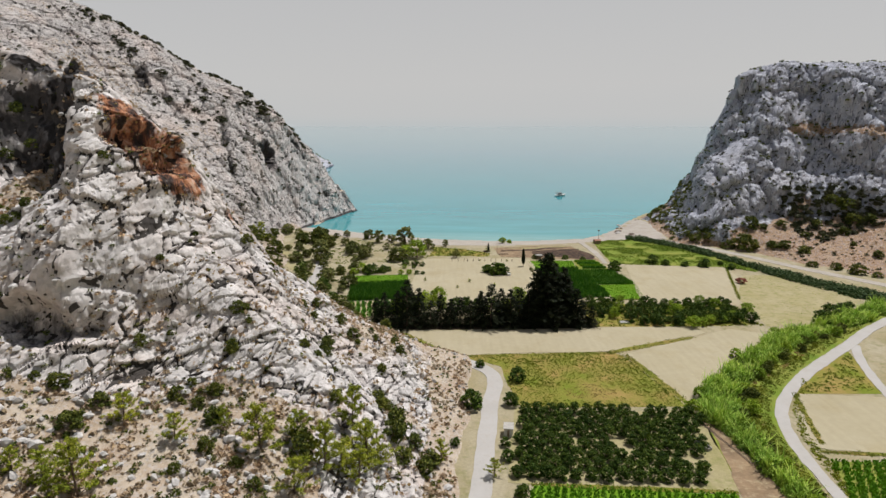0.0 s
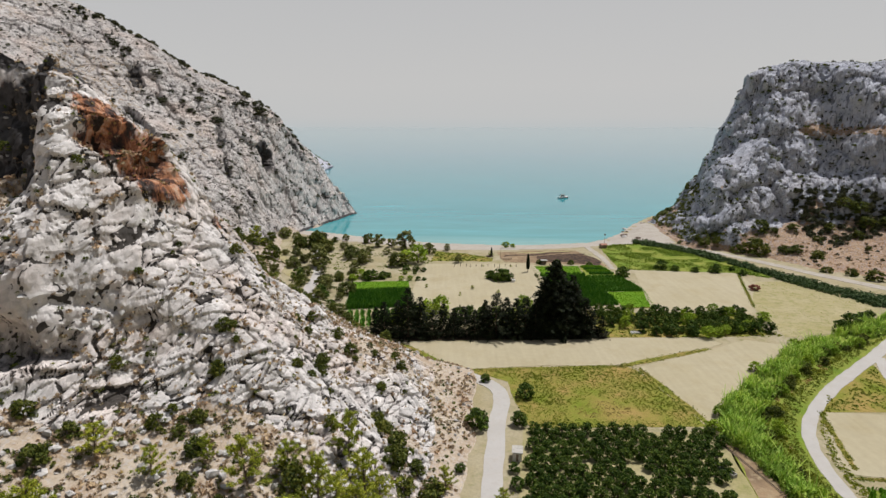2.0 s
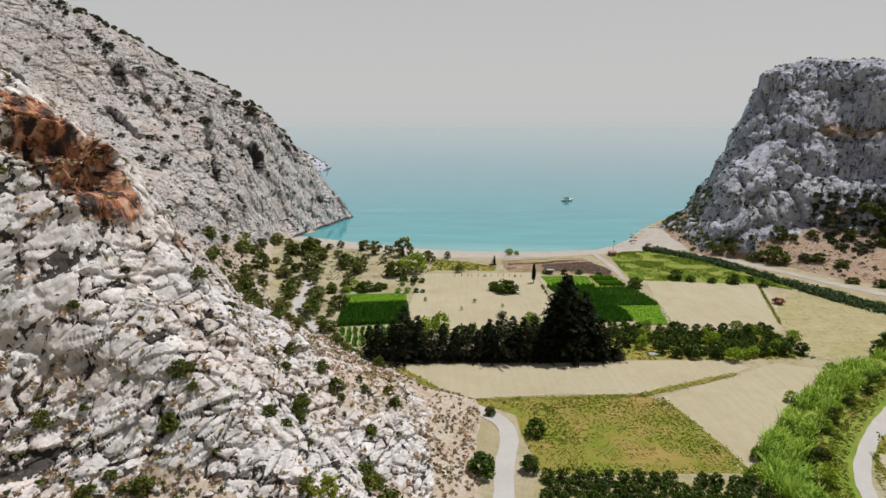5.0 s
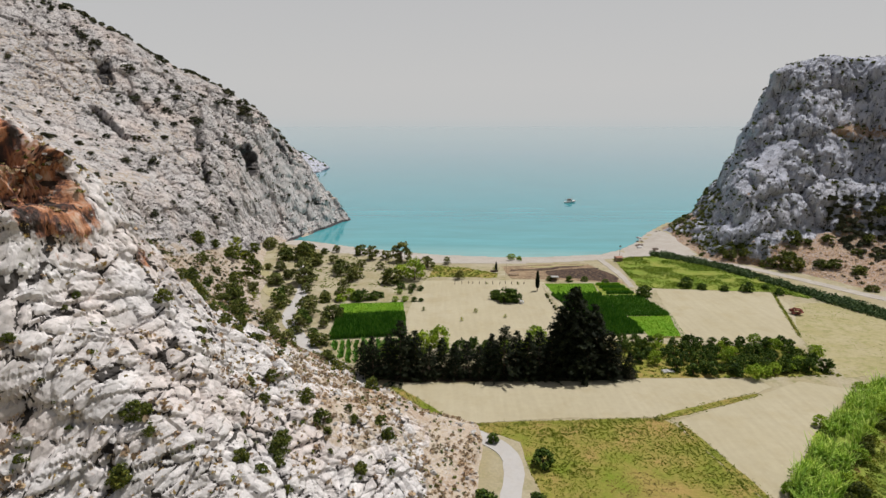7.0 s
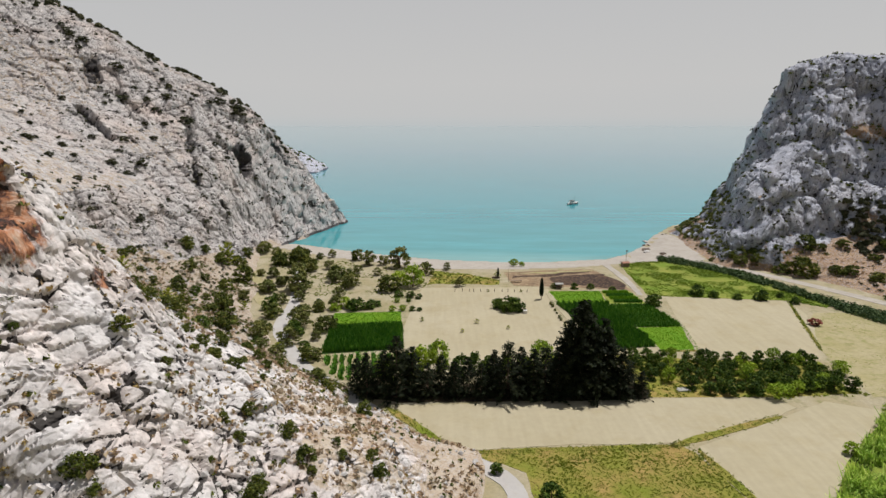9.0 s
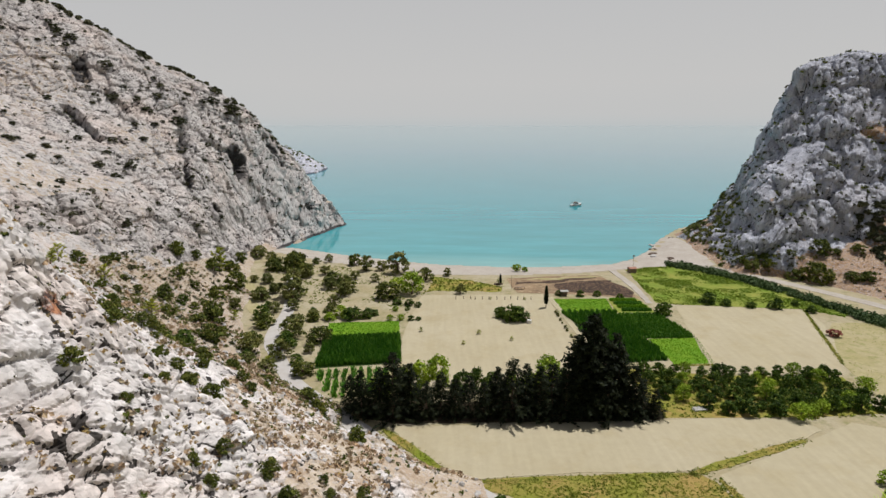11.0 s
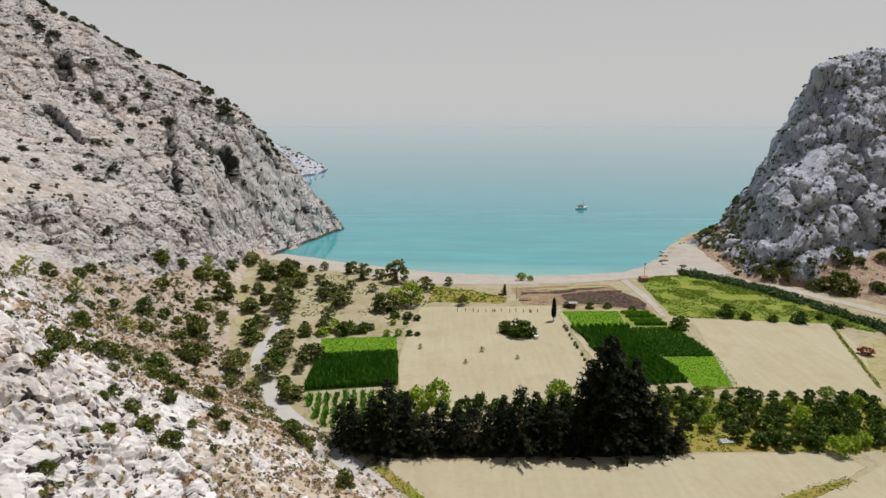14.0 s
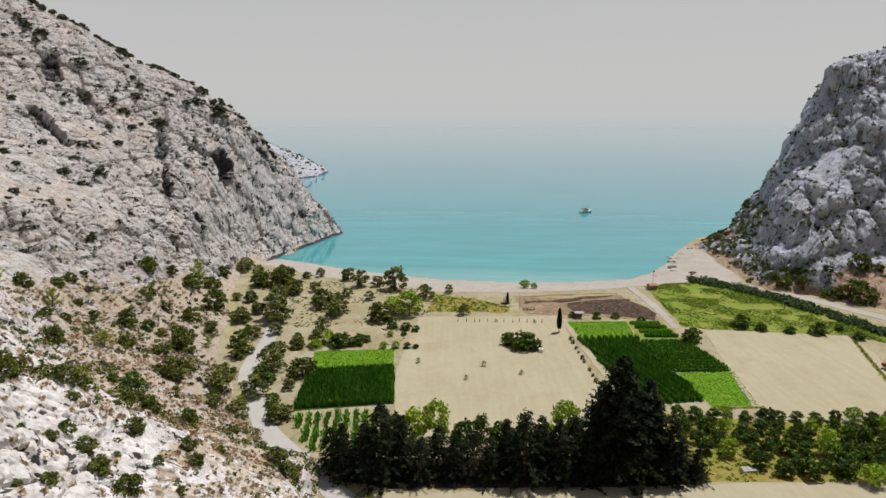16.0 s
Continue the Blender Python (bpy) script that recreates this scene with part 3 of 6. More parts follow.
def cave_cut(p):
    """The red-stained overhang, the dark scooped recess beside it and small holes in the far cliff."""
    ragged = fbm(p / 4.5, 4, 73)

    def bowl(cx, cy, cz, rx, ry, rz):
        d = np.sqrt(((p[:, 0] - cx) / rx) ** 2 + ((p[:, 1] - cy) / ry) ** 2 + ((p[:, 2] - cz) / rz) ** 2) + 0.45 * ragged
        return 1 - step(0.55, 1.0, d)
    def slot(a, b, r):
        a, b = np.array(a), np.array(b)
        t = np.clip((p - a) @ (b - a) / ((b - a) @ (b - a)), 0, 1)[:, None]
        d = np.linalg.norm(p - a - t * (b - a), axis=1) + 0.9 * r * fbm(p / 4, 3, 71)
        return 1 - step(0.35 * r, r, d)
    cut = 5.0 * bowl(-61, 117, 70, 7, 9, 4) + 4.0 * bowl(-54, 118, 65, 6, 9, 4.5) + 4.0 * bowl(-70, 97, 38, 11, 6, 6) + 4.0 * bowl(-79, 117, 66, 8, 10, 14)
    cut += 6.0 * bowl(-116, 391, 46, 6, 7, 12) + 5.0 * bowl(-114, 348.5, 28.5, 3.5, 4, 4.5)
    gash = slot((-170, 332, 78), (-154, 324, 65), 3.0) + slot((-136, 368, 67), (-123, 341, 43), 3.2) + 0.7 * slot((-178, 361, 101), (-175, 353, 91), 4.0)
    gash += 0.6 * slot((-109, 424, 62), (-104, 428, 44), 3.5) + 0.6 * slot((-165, 357, 86), (-152, 352, 76), 2.5) + 0.5 * slot((-119, 376, 62), (-113, 370, 34), 2.5)
    cut += 4.5 * gash
    # the rust runs down and outwards from under the overhang
    o = p - np.array((-57.0, 119.0, 66.8))
    along = o @ np.array((0.76, 0.10, -0.64))
    off = np.sqrt(np.maximum((o ** 2).sum(1) - along ** 2, 0))
    ochre = (1 - step(7, 16, np.abs(along))) * (1 - step(3.5, 9.5, off)) + 0.45 * bowl(-64, 118, 76, 6, 8, 4) + 0.7 * bowl(-48, 131, 52, 2, 3.5, 3)
    # black water streaks on the overhanging walls, plus shade painted into hollows, holes and fissures
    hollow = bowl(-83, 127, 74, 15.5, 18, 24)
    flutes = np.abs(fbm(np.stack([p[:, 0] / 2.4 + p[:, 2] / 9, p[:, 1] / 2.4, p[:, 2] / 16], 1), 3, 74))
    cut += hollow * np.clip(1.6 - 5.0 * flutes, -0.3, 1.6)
    wash_shade = 1.5 * hollow + 0.6 * bowl(-70, 97, 37, 12, 7, 6) + 0.55 * bowl(-98, 131, 72, 11, 15, 18) + 0.9 * bowl(-116, 391, 49, 9, 9, 16) + 0.75 * bowl(-114, 348.5, 28.5, 5, 5, 6) + 0.45 * bowl(-106, 427, 52, 12, 14, 12)
    wash_shade += 0.8 * gash + 0.4 * bowl(-156, 373, 89, 14, 12, 10) + 0.4 * bowl(-177, 357, 97, 8, 9, 12) + 0.4 * bowl(-122, 345, 44, 9, 14, 16)
    return cut, np.clip(ochre, 0, 1), np.clip(wash_shade, 0, 1)


# fine grid lines follow the spur close by and the cliffs further off
close = spaced((-520, -200, 5), (-200, -100, 1.25), (-100, -76, 0.6), (-76, 13, 0.22))
distant = np.interp(np.linspace(0, 1, len(close)), (0, 0.07, 0.87, 1), (-520, -240, -75, 13))
lines = spaced((-120, 60, 6), (60, 88, 0.6), (88, 150, 0.25), (150, 168, 0.32), (168, 215, 0.6), (215, 505, 0.75))
share = step(160, 225, lines)[:, None]
gx, gy = close[None] * (1 - share) + distant[None] * share, np.repeat(lines[:, None], len(close), 1)
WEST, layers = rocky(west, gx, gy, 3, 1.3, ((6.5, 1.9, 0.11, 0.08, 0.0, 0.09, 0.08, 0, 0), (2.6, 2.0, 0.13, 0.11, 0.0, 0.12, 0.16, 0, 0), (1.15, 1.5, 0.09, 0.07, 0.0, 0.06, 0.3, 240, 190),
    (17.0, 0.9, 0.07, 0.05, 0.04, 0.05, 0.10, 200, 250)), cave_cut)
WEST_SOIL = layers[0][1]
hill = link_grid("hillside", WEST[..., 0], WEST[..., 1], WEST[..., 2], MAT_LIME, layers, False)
tagged(hill, "steep pale karst hillside with fractured rock and a rust-red overhang", "hillside", kind="structure")
gx, gy = np.meshgrid(spaced((126, 262, 0.7), (262, 561, 5)), spaced((190, 300, 1.6), (300, 430, 0.7), (430, 581, 2.5)))


def ledge(x, y, z):
    """A broad sloping ledge across the headland's face, two thirds of the way up."""
    level = 66 - 0.05 * (x - 225) + 3 * fbm(np.stack([x / 30, y / 30, 0 * x], -1).reshape(-1, 3), 2, 61).reshape(x.shape)
    off = z - level
    here = step(200, 214, x) * (1 - step(385, 396, y))
    return level + off * (1 - 0.6 * np.exp(-(off / 10) ** 2) * here), here * np.exp(-(off / 8) ** 2)


EAST, layers = rocky(east, gx, gy, 9, 3.0, ((24.0, 1.1, 0.10, 0.05, 0.20, 0.06, 0.09, 0, 0), (9.0, 1.2, 0.09, 0.04, 0.15, 0.08, 0.12, 0, 0), (3.2, 1.2, 0.09, 0.06, 0.10, 0.10, 0.26, 0, 0)), bench=ledge, loam=0.0)
EAST_SEAMS = np.exp(-layers[4][1] / 0.8)
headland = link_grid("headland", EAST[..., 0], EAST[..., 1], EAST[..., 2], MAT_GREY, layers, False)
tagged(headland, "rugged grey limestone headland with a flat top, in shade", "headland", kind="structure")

# the next cape up the coast
gx, gy = np.meshgrid(spaced((-620, -140, 4)), spaced((700, 1000, 4)))
far = Range()
far.section(700, (-620, 60), (-330, 40), (-260, -6), (-140, -6))
far.section(800, (-620, 90), (-340, 70), (-250, 28), (-200, -6), (-140, -6))
far.section(880, (-620, 95), (-308, 66), (-214, 30), (-181, 8), (-167, -4), (-140, -6))
far.section(1000, (-620, 30), (-400, -8), (-140, -8))
CAPE, layers = rocky(far, gx, gy, 15, 5.0, ((30.0, 1.2, 0.1, 0.1, 0.1, 0.06, 0.12, 0, 0), (12.0, 1.2, 0.1, 0.1, 0.1, 0.08, 0.2, 0, 0)), loam=0.0)
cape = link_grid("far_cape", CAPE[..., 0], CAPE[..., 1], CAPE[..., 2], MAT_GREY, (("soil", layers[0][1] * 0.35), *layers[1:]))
tagged(cape, "distant pale rocky cape running down to the sea", "cape", kind="structure")


# added mountains, unseen behind the valley's inner end, dark so they block low sky light
gx, gy = np.meshgrid(spaced((-1500, 1501, 30)), spaced((-1000, -170, 20)))
rise = step(-180, -480, gy) * (1 - 0.3 * step(-650, -1000, gy))
BLOCKER_Z = 2 + rise * (300 + 90 * fbm(np.stack([gx / 260, gy / 260, 0 * gx], -1).reshape(-1, 3), 4, 33).reshape(gx.shape)) + rise * 14 * fbm(np.stack([gx / 60, gy / 60, 0 * gx], -1).reshape(-1, 3), 3, 34).reshape(gx.shape) - 4 * (1 - rise)
sky_blocker = link_grid("mountains", gx, gy, BLOCKER_Z, MAT_BLOCKER)
tagged(sky_blocker, "unseen dark mountains added to block low sky light", "mountains", kind="structure")


# ---- fields, tracks and beach: thin sheets of their own soil laid on the valley floor ----
def wavy(points, closed=True, every=3.0, amount=0.5, seed=1):
    """A corner list with its straight edges broken into short, slightly uneven pieces."""
    out, n = [], len(points)
    for i in range(n if closed else n - 1):
        a, b = np.array(points[i], float), np.array(points[(i + 1) % n], float)
        k = max(1, int(np.linalg.norm(b - a) / every))
        for j in range(k):
            q = a + (b - a) * j / k
            w = fbm(np.array([[q[0] / 5, q[1] / 5, seed * 3.1], [q[0] / 5, q[1] / 5, seed * 3.1 + 50]]), 3, seed)
            out.append(q + amount * w)
    if not closed:
        out.append(np.array(points[-1], float))
    return out


def sheet(name, points, z, mat, label, category, thick=0.25, amount=0.5, kind="structure"):
    bm = bmesh.new()
    top = [bm.verts.new((x, y, z)) for x, y in wavy(points, amount=amount, seed=len(name))]
    face = bm.faces.new(top)
    if face.normal.z < 0 or sum(a.co.x * b.co.y - b.co.x * a.co.y for a, b in zip(top, top[1:] + top[:1])) < 0:
        face.normal_flip()
    rim = bmesh.ops.extrude_face_region(bm, geom=[face])
    for v in [g for g in rim["geom"] if isinstance(g, bmesh.types.BMVert)]:
        v.co.z -= thick
    bmesh.ops.recalc_face_normals(bm, faces=bm.faces)
    bmesh.ops.triangulate(bm, faces=[f for f in bm.faces if len(f.verts) > 4])
    me = bpy.data.meshes.new(name)
    bm.to_mesh(me)
    bm.free()
    me.materials.append(mat)
    return tagged(new(name, me), label, category, kind=kind)


def smooth_line(points, every=2.0):
    """A curve through the points."""
    p = [np.array(q, float) for q in points]
    p = [2 * p[0] - p[1]] + p + [2 * p[-1] - p[-2]]
    out = []
    for i in range(1, len(p) - 2):
        k = max(2, int(np.linalg.norm(p[i + 1] - p[i]) / every))
        for j in range(k):
            t = j / k
            out.append(0.5 * (2 * p[i] + (p[i + 1] - p[i - 1]) * t + (2 * p[i - 1] - 5 * p[i] + 4 * p[i + 1] - p[i + 2]) * t * t + (3 * p[i] - p[i - 1] - 3 * p[i + 1] + p[i + 2]) * t ** 3))
    return out + [p[-2]]


def lane(name, points, width, z, mat, label, category="track"):
    """A track of roughly even width along a curve."""
    line = smooth_line(points)
    left, right = [], []
    for i, q in enumerate(line):
        d = line[min(i + 1, len(line) - 1)] - line[max(i - 1, 0)]
        n = np.array([-d[1], d[0]]) / max(np.linalg.norm(d), 1e-6)
        w = np.interp(i / (len(line) - 1), np.linspace(0, 1, len(width)), width) / 2 if isinstance(width, tuple) else width / 2
        w1, w2 = w + 0.35 * value_noise(np.array([[q[0] / 3, q[1] / 3, 1.5], [q[0] / 3, q[1] / 3, 7.5]]), 4)
        left.append(q + n * w1)
        right.append(q - n * w2)
    bm = bmesh.new()
    a = [bm.verts.new((*q, z)) for q in left]
    b = [bm.verts.new((*q, z)) for q in right]
    c = [bm.verts.new((*q, z - 0.2)) for q in left]
    e = [bm.verts.new((*q, z - 0.2)) for q in right]
    for i in range(len(line) - 1):
        bm.faces.new((a[i], b[i], b[i + 1], a[i + 1]))
        bm.faces.new((a[i], a[i + 1], c[i + 1], c[i]))
        bm.faces.new((b[i + 1], b[i], e[i], e[i + 1]))
    bmesh.ops.recalc_face_normals(bm, faces=bm.faces)
    me = bpy.data.meshes.new(name)
    bm.to_mesh(me)
    bm.free()
    me.materials.append(mat)
    return tagged(new(name, me), label, category, kind="structure")


Z = 2.0
STUBBLE_MID = [(-10.7, 294), (41, 295.5), (41.5, 262), (41.5, 245), (43, 228), (42, 208), (-10, 208), (-12.9, 222), (-15, 245)]
STUBBLE_EAST = [(89, 281), (114, 279), (135.9, 275.9), (134, 262), (129, 248), (113, 218), (95, 218), (76.8, 219.3)]
STUBBLE_NEAR = [(-15, 188.6), (20, 190.5), (60, 193), (85.4, 193.5), (88, 188), (82, 184), (55, 171.5), (28, 170.6), (8, 168.5), (3, 167.6), (-6, 176.4), (-11.5, 182.5)]
STUBBLE_CORNER = [(55.9, 169.7), (80, 182), (97.6, 191.8), (108.7, 186.6), (97, 175), (84.4, 163), (71, 147), (63, 136.5), (60.5, 137)]
STUBBLE_LANE = [(93, 143), (114.3, 141), (128, 137), (118, 112.5), (102, 113), (82, 117), (82, 122), (86.7, 133)]
sheet("field_mid", STUBBLE_MID, Z + 0.06, MAT_STUBBLE, "mown straw-coloured field with a few low bushes", "field")
sheet("field_east", STUBBLE_EAST, Z + 0.06, MAT_STUBBLE, "mown straw-coloured field beside the green crops", "field")
sheet("field_near", STUBBLE_NEAR, Z + 0.06, MAT_STUBBLE, "mown straw-coloured field in front of the dark conifers", "field")
sheet("field_corner", STUBBLE_CORNER, Z + 0.06, MAT_STUBBLE, "mown wedge of straw-coloured field", "field")
sheet("field_lane", STUBBLE_LANE, Z + 0.06, MAT_STUBBLE, "mown straw-coloured field beside the gravel lane", "field")
sheet("dry_meadow", [(116, 218), (121, 240), (137.4, 262), (150, 262), (172, 245.9), (176, 234), (150, 210), (128, 197), (112, 194)], Z + 0.04, MAT_DRY, "dry yellow meadow with faded green patches", "meadow")
MEADOW = [(4.2, 165.8), (19.5, 169.4), (52.4, 170), (54.3, 168), (58, 150), (61.5, 136), (19.5, 135.1), (17, 148), (16.5, 160), (12, 163)]
sheet("meadow", MEADOW, Z + 0.05, MAT_MEADOW, "rough meadow of green and rust-brown grass", "meadow")
ORCHARD = [(17.5, 135), (63, 133), (57.5, 101.5), (12.5, 104)]
sheet("orchard_floor", ORCHARD, Z + 0.05, MAT_DRY, "pale dry orchard soil under the trees", "orchard soil")
CROP_SOUTH = [(17.7, 103.2), (56.4, 100.3), (50, 76), (8.5, 78)]
sheet("crop_south", CROP_SOUTH, Z + 0.05, MAT_CROP_LIGHT, "bright green low crop in rows", "crop field")
CROP_LANE = [(81.6, 111.5), (118, 111.5), (104, 84), (75, 92)]
sheet("crop_lane", CROP_LANE, Z + 0.05, MAT_WILD, "green vegetable rows beside the gravel lane", "crop field")
CROP_WEST_LIGHT = [(-42.2, 260.6), (-17.2, 262.8), (-15.9, 248.9), (-40, 245.4)]
CROP_WEST = [(-40, 245.2), (-15.9, 248.7), (-13.6, 225.6), (-38.8, 221.7)]
CROP_A = [(41.7, 289.3), (64.6, 290.2), (63, 272.9), (42.3, 272.0)]
CROP_B = [(43.3, 271.8), (63, 272.7), (67.1, 228.3), (50, 226)]
CROP_C = [(63.6, 271.8), (79.0, 271.0), (83.2, 247.4), (66.2, 246.4)]
CROP_D = [(66.9, 246.0), (83.4, 247.0), (80.1, 226.3), (67.6, 225.5)]
sheet("crop_west_light", CROP_WEST_LIGHT, Z + 0.05, MAT_CROP_LIGHT, "bright yellow-green young crop", "crop field")
sheet("crop_west", CROP_WEST, Z + 0.05, MAT_CROP_SOIL, "dark green maize field", "crop field")
sheet("crop_a", CROP_A, Z + 0.05, MAT_CROP_LIGHT, "bright green young crop", "crop field")
sheet("crop_b", CROP_B, Z + 0.05, MAT_CROP_SOIL, "dark green maize field", "crop field")
sheet("crop_c", CROP_C, Z + 0.05, MAT_CROP_SOIL, "dark green crop in close rows", "crop field")
sheet("crop_d", CROP_D, Z + 0.05, MAT_CROP_LIGHT, "bright green young crop", "crop field")
sheet("garden_beds", [(64.8, 289.6), (77.1, 289.7), (78.5, 272.4), (63.6, 272.4)], Z + 0.04, MAT_WILD, "narrow green vegetable beds", "garden")
VINES = [(-39.1, 219.7), (-14.4, 222.5), (-14, 205), (-30, 203)]
sheet("vine_plot", VINES, Z + 0.04, MAT_DRY, "small plot of young vines on bare soil", "vineyard")
sheet("burnt_ground", [(27, 320), (48, 324), (70.7, 326), (79.1, 290.5), (50, 296), (29.1, 297.9)], Z + 0.04, MAT_BURNT, "brown burnt ground behind the beach", "ground")
sheet("scorched_patch", [(46, 308), (58, 316), (74, 318), (78, 300), (76, 292), (60, 297), (50, 299)], Z + 0.06, MAT_SCORCHED, "dark scorched soil in the burnt ground", "ground", amount=3.0)
sheet("scorched_streak", [(30, 311), (44, 311.5), (58, 317), (70, 321), (68, 323), (54, 320), (42, 315), (30, 314)], Z + 0.07, MAT_SCORCHED, "black scorched streak in the burnt ground", "ground", amount=2.5)
sheet("dry_patch", [(33, 318), (50, 322), (66, 324.5), (72, 323), (60, 321), (44, 317.5)], Z + 0.09, MAT_DRY, "patch of unburnt dry grass", "ground", amount=2.0)
# dark sheet painting the shadow of the conifer row onto the ground
sheet("windbreak_floor", [(-27, 201), (-20, 192.5), (-12, 190), (5, 190.8), (25, 191.4), (45, 192.2), (54, 193.2), (54, 201), (20, 202)], Z + 0.09, MAT_ROW_SHADE, "dark sheet of painted shade under the conifers", "ground", amount=1.5)
WILD = [(86, 336), (111, 343), (128, 327), (142, 302), (152, 272), (146, 268), (136.6, 277), (89.6, 282.6), (83, 285)]
sheet("wild_grass", WILD, Z + 0.05, MAT_WILD, "lush green wild grass beside the reeds", "grass")
sheet("wild_grass_beach", [(-8, 300), (22, 300), (24, 306), (8, 318), (-6, 322)], Z + 0.04, MAT_MEADOW, "patch of green grass behind the beach", "grass", amount=4.0)
sheet("grove_floor", [(52, 222), (76, 218), (112, 217), (108, 196), (90, 194), (52, 193.5)], Z + 0.03, MAT_MEADOW, "grassy floor of the fruit grove", "grove floor")
sheet("stream_bank", [(170, 220), (140, 203), (116.7, 189.6), (88, 168), (66, 143), (61, 124.8), (59, 109), (56, 92), (70, 92), (77, 113), (81, 128), (88, 142), (103, 158), (132, 182), (168, 207)], Z + 0.05, MAT_WILD,
      "green grassy bank along the overgrown stream", "bank")
sheet("dry_strip", [(61.5, 133), (64.6, 124), (65.8, 112), (66, 94), (55.5, 93), (58.8, 109), (61.2, 123)], Z + 0.08, MAT_BURNT, "dry brown strip between the orchard and the cane", "ground", amount=1.0)
sheet("lane_verge", [(90, 143), (103, 156), (127, 175), (121, 160), (116, 143)], Z + 0.04, MAT_MEADOW, "rough green and brown grass verge", "verge")
BEACH = [(-99, 392), (-88, 391.5), (-54, 373), (-31, 363), (-3, 352.5), (28, 348), (55, 348.5), (84, 354), (98, 365), (113.5, 386), (132, 420), (140, 425), (141, 395), (133, 345), (120, 341),
         (104, 342), (86, 338), (60, 330), (28, 325), (-5, 326), (-30, 338), (-60, 350), (-98, 376)]
bm = bmesh.new()
gx, gy = np.meshgrid(np.arange(-104, 146, 2.0), np.arange(318, 430, 2.0))
verts = {}
for i in range(gx.shape[0] - 1):
    for j in range(gx.shape[1] - 1):
        cx, cy, inside = gx[i, j] + 1, gy[i, j] + 1, False
        for (ax, ay), (bx, by) in zip(BEACH, BEACH[1:] + BEACH[:1]):
            if (ay > cy) != (by > cy) and cx < (bx - ax) * (cy - ay) / (by - ay) + ax:
                inside = not inside
        if inside:
            ring = []
            for u, v in ((i, j), (i, j + 1), (i + 1, j + 1), (i + 1, j)):
                if (u, v) not in verts:
                    verts[u, v] = bm.verts.new((gx[u, v], gy[u, v], float(ground_height(gx[u, v], gy[u, v])) + 0.07))
                ring.append(verts[u, v])
            bm.faces.new(ring)
me = bpy.data.meshes.new("beach")
bm.to_mesh(me)
bm.free()
me.materials.append(MAT_SAND)
tagged(new("beach", me), "pale sand and shingle beach round the bay", "beach", kind="structure")

lane("road_west", [(4, -160), (3, -60), (3.5, 20), (5.5, 84), (7.5, 105), (8.7, 115.2), (10.3, 127.3), (11.7, 138.7), (13.8, 150), (12.4, 157), (7, 162.6), (-1.5, 168.6), (-8.5, 173.6), (-14, 180), (-20, 187.4), (-25.6, 193), (-32.4, 200.8), (-41.2, 210.8), (-48.8, 223.8), (-56, 239), (-59, 250), (-59.4, 261.3), (-60.6, 276.4), (-66, 300), (-72, 325)],
     (4.6, 4.6, 4.6, 4.6, 4.6, 4.5, 4.2, 4.0, 4.6, 4.8, 4.8, 4.4, 3.5), Z + 0.12, MAT_TRACK, "white dusty gravel road along the foot of the hill", "road")
lane("road_branch", [(-59, 258), (-68, 268), (-76, 280), (-84, 300), (-92, 322)], (4.0, 5.0, 7.0), Z + 0.10, MAT_DRY, "faint sandy track through the olive trees")
lane("road_lane", [(185, 219), (170.4, 208.2), (148.2, 193.1), (128.3, 176.6), (103.4, 156.1), (88.2, 140.5), (81, 128.8), (77.4, 115.4), (76.0, 103.3), (74.6, 92), (72, 80), (66, 40), (64, -40), (66, -160)], (3.6, 3.6, 2.5, 2.3, 2.3, 2.3), Z + 0.12, MAT_TRACK,
     "white winding gravel lane beside the stream", "road")
lane("road_spur", [(131, 177), (126, 168), (121.5, 158), (116.6, 143.8), (112, 128)], 2.6, Z + 0.11, MAT_TRACK, "narrow gravel side track")
lane("beach_track", [(79, 334), (80.5, 313), (80.5, 296), (80, 284)], (3.4, 3.4, 2.2), Z + 0.11, MAT_SAND, "pale sandy track to the beach")
lane("field_path", [(41.8, 292), (43.5, 270), (45, 250), (47, 232)], 2.2, Z + 0.13, MAT_STUBBLE, "sandy path between field and crops")
lane("foot_track", [(126, 344), (141, 326), (158, 300), (175, 270), (195, 240), (215, 210)], (5.0, 6.0, 6.0), Z + 0.10, MAT_SAND, "sandy track along the foot of the headland")


# ---- plants ----
rng = np.random.default_rng(7)


def mesh_from(name, verts, faces, mat, smooth=False):
    me = bpy.data.meshes.new(name)
    verts, faces = np.asarray(verts, np.float32), np.asarray(faces, np.int32)
    k = faces.shape[1]
    me.vertices.add(len(verts))
    me.vertices.foreach_set("co", verts.ravel())
    me.loops.add(faces.size)
    me.loops.foreach_set("vertex_index", faces.ravel())
    me.polygons.add(len(faces))
    me.polygons.foreach_set("loop_start", (np.arange(len(faces)) * k).astype(np.int32))
    me.polygons.foreach_set("use_smooth", np.full(len(faces), smooth))
    me.update(calc_edges=True)
    me.materials.append(mat)
    return me


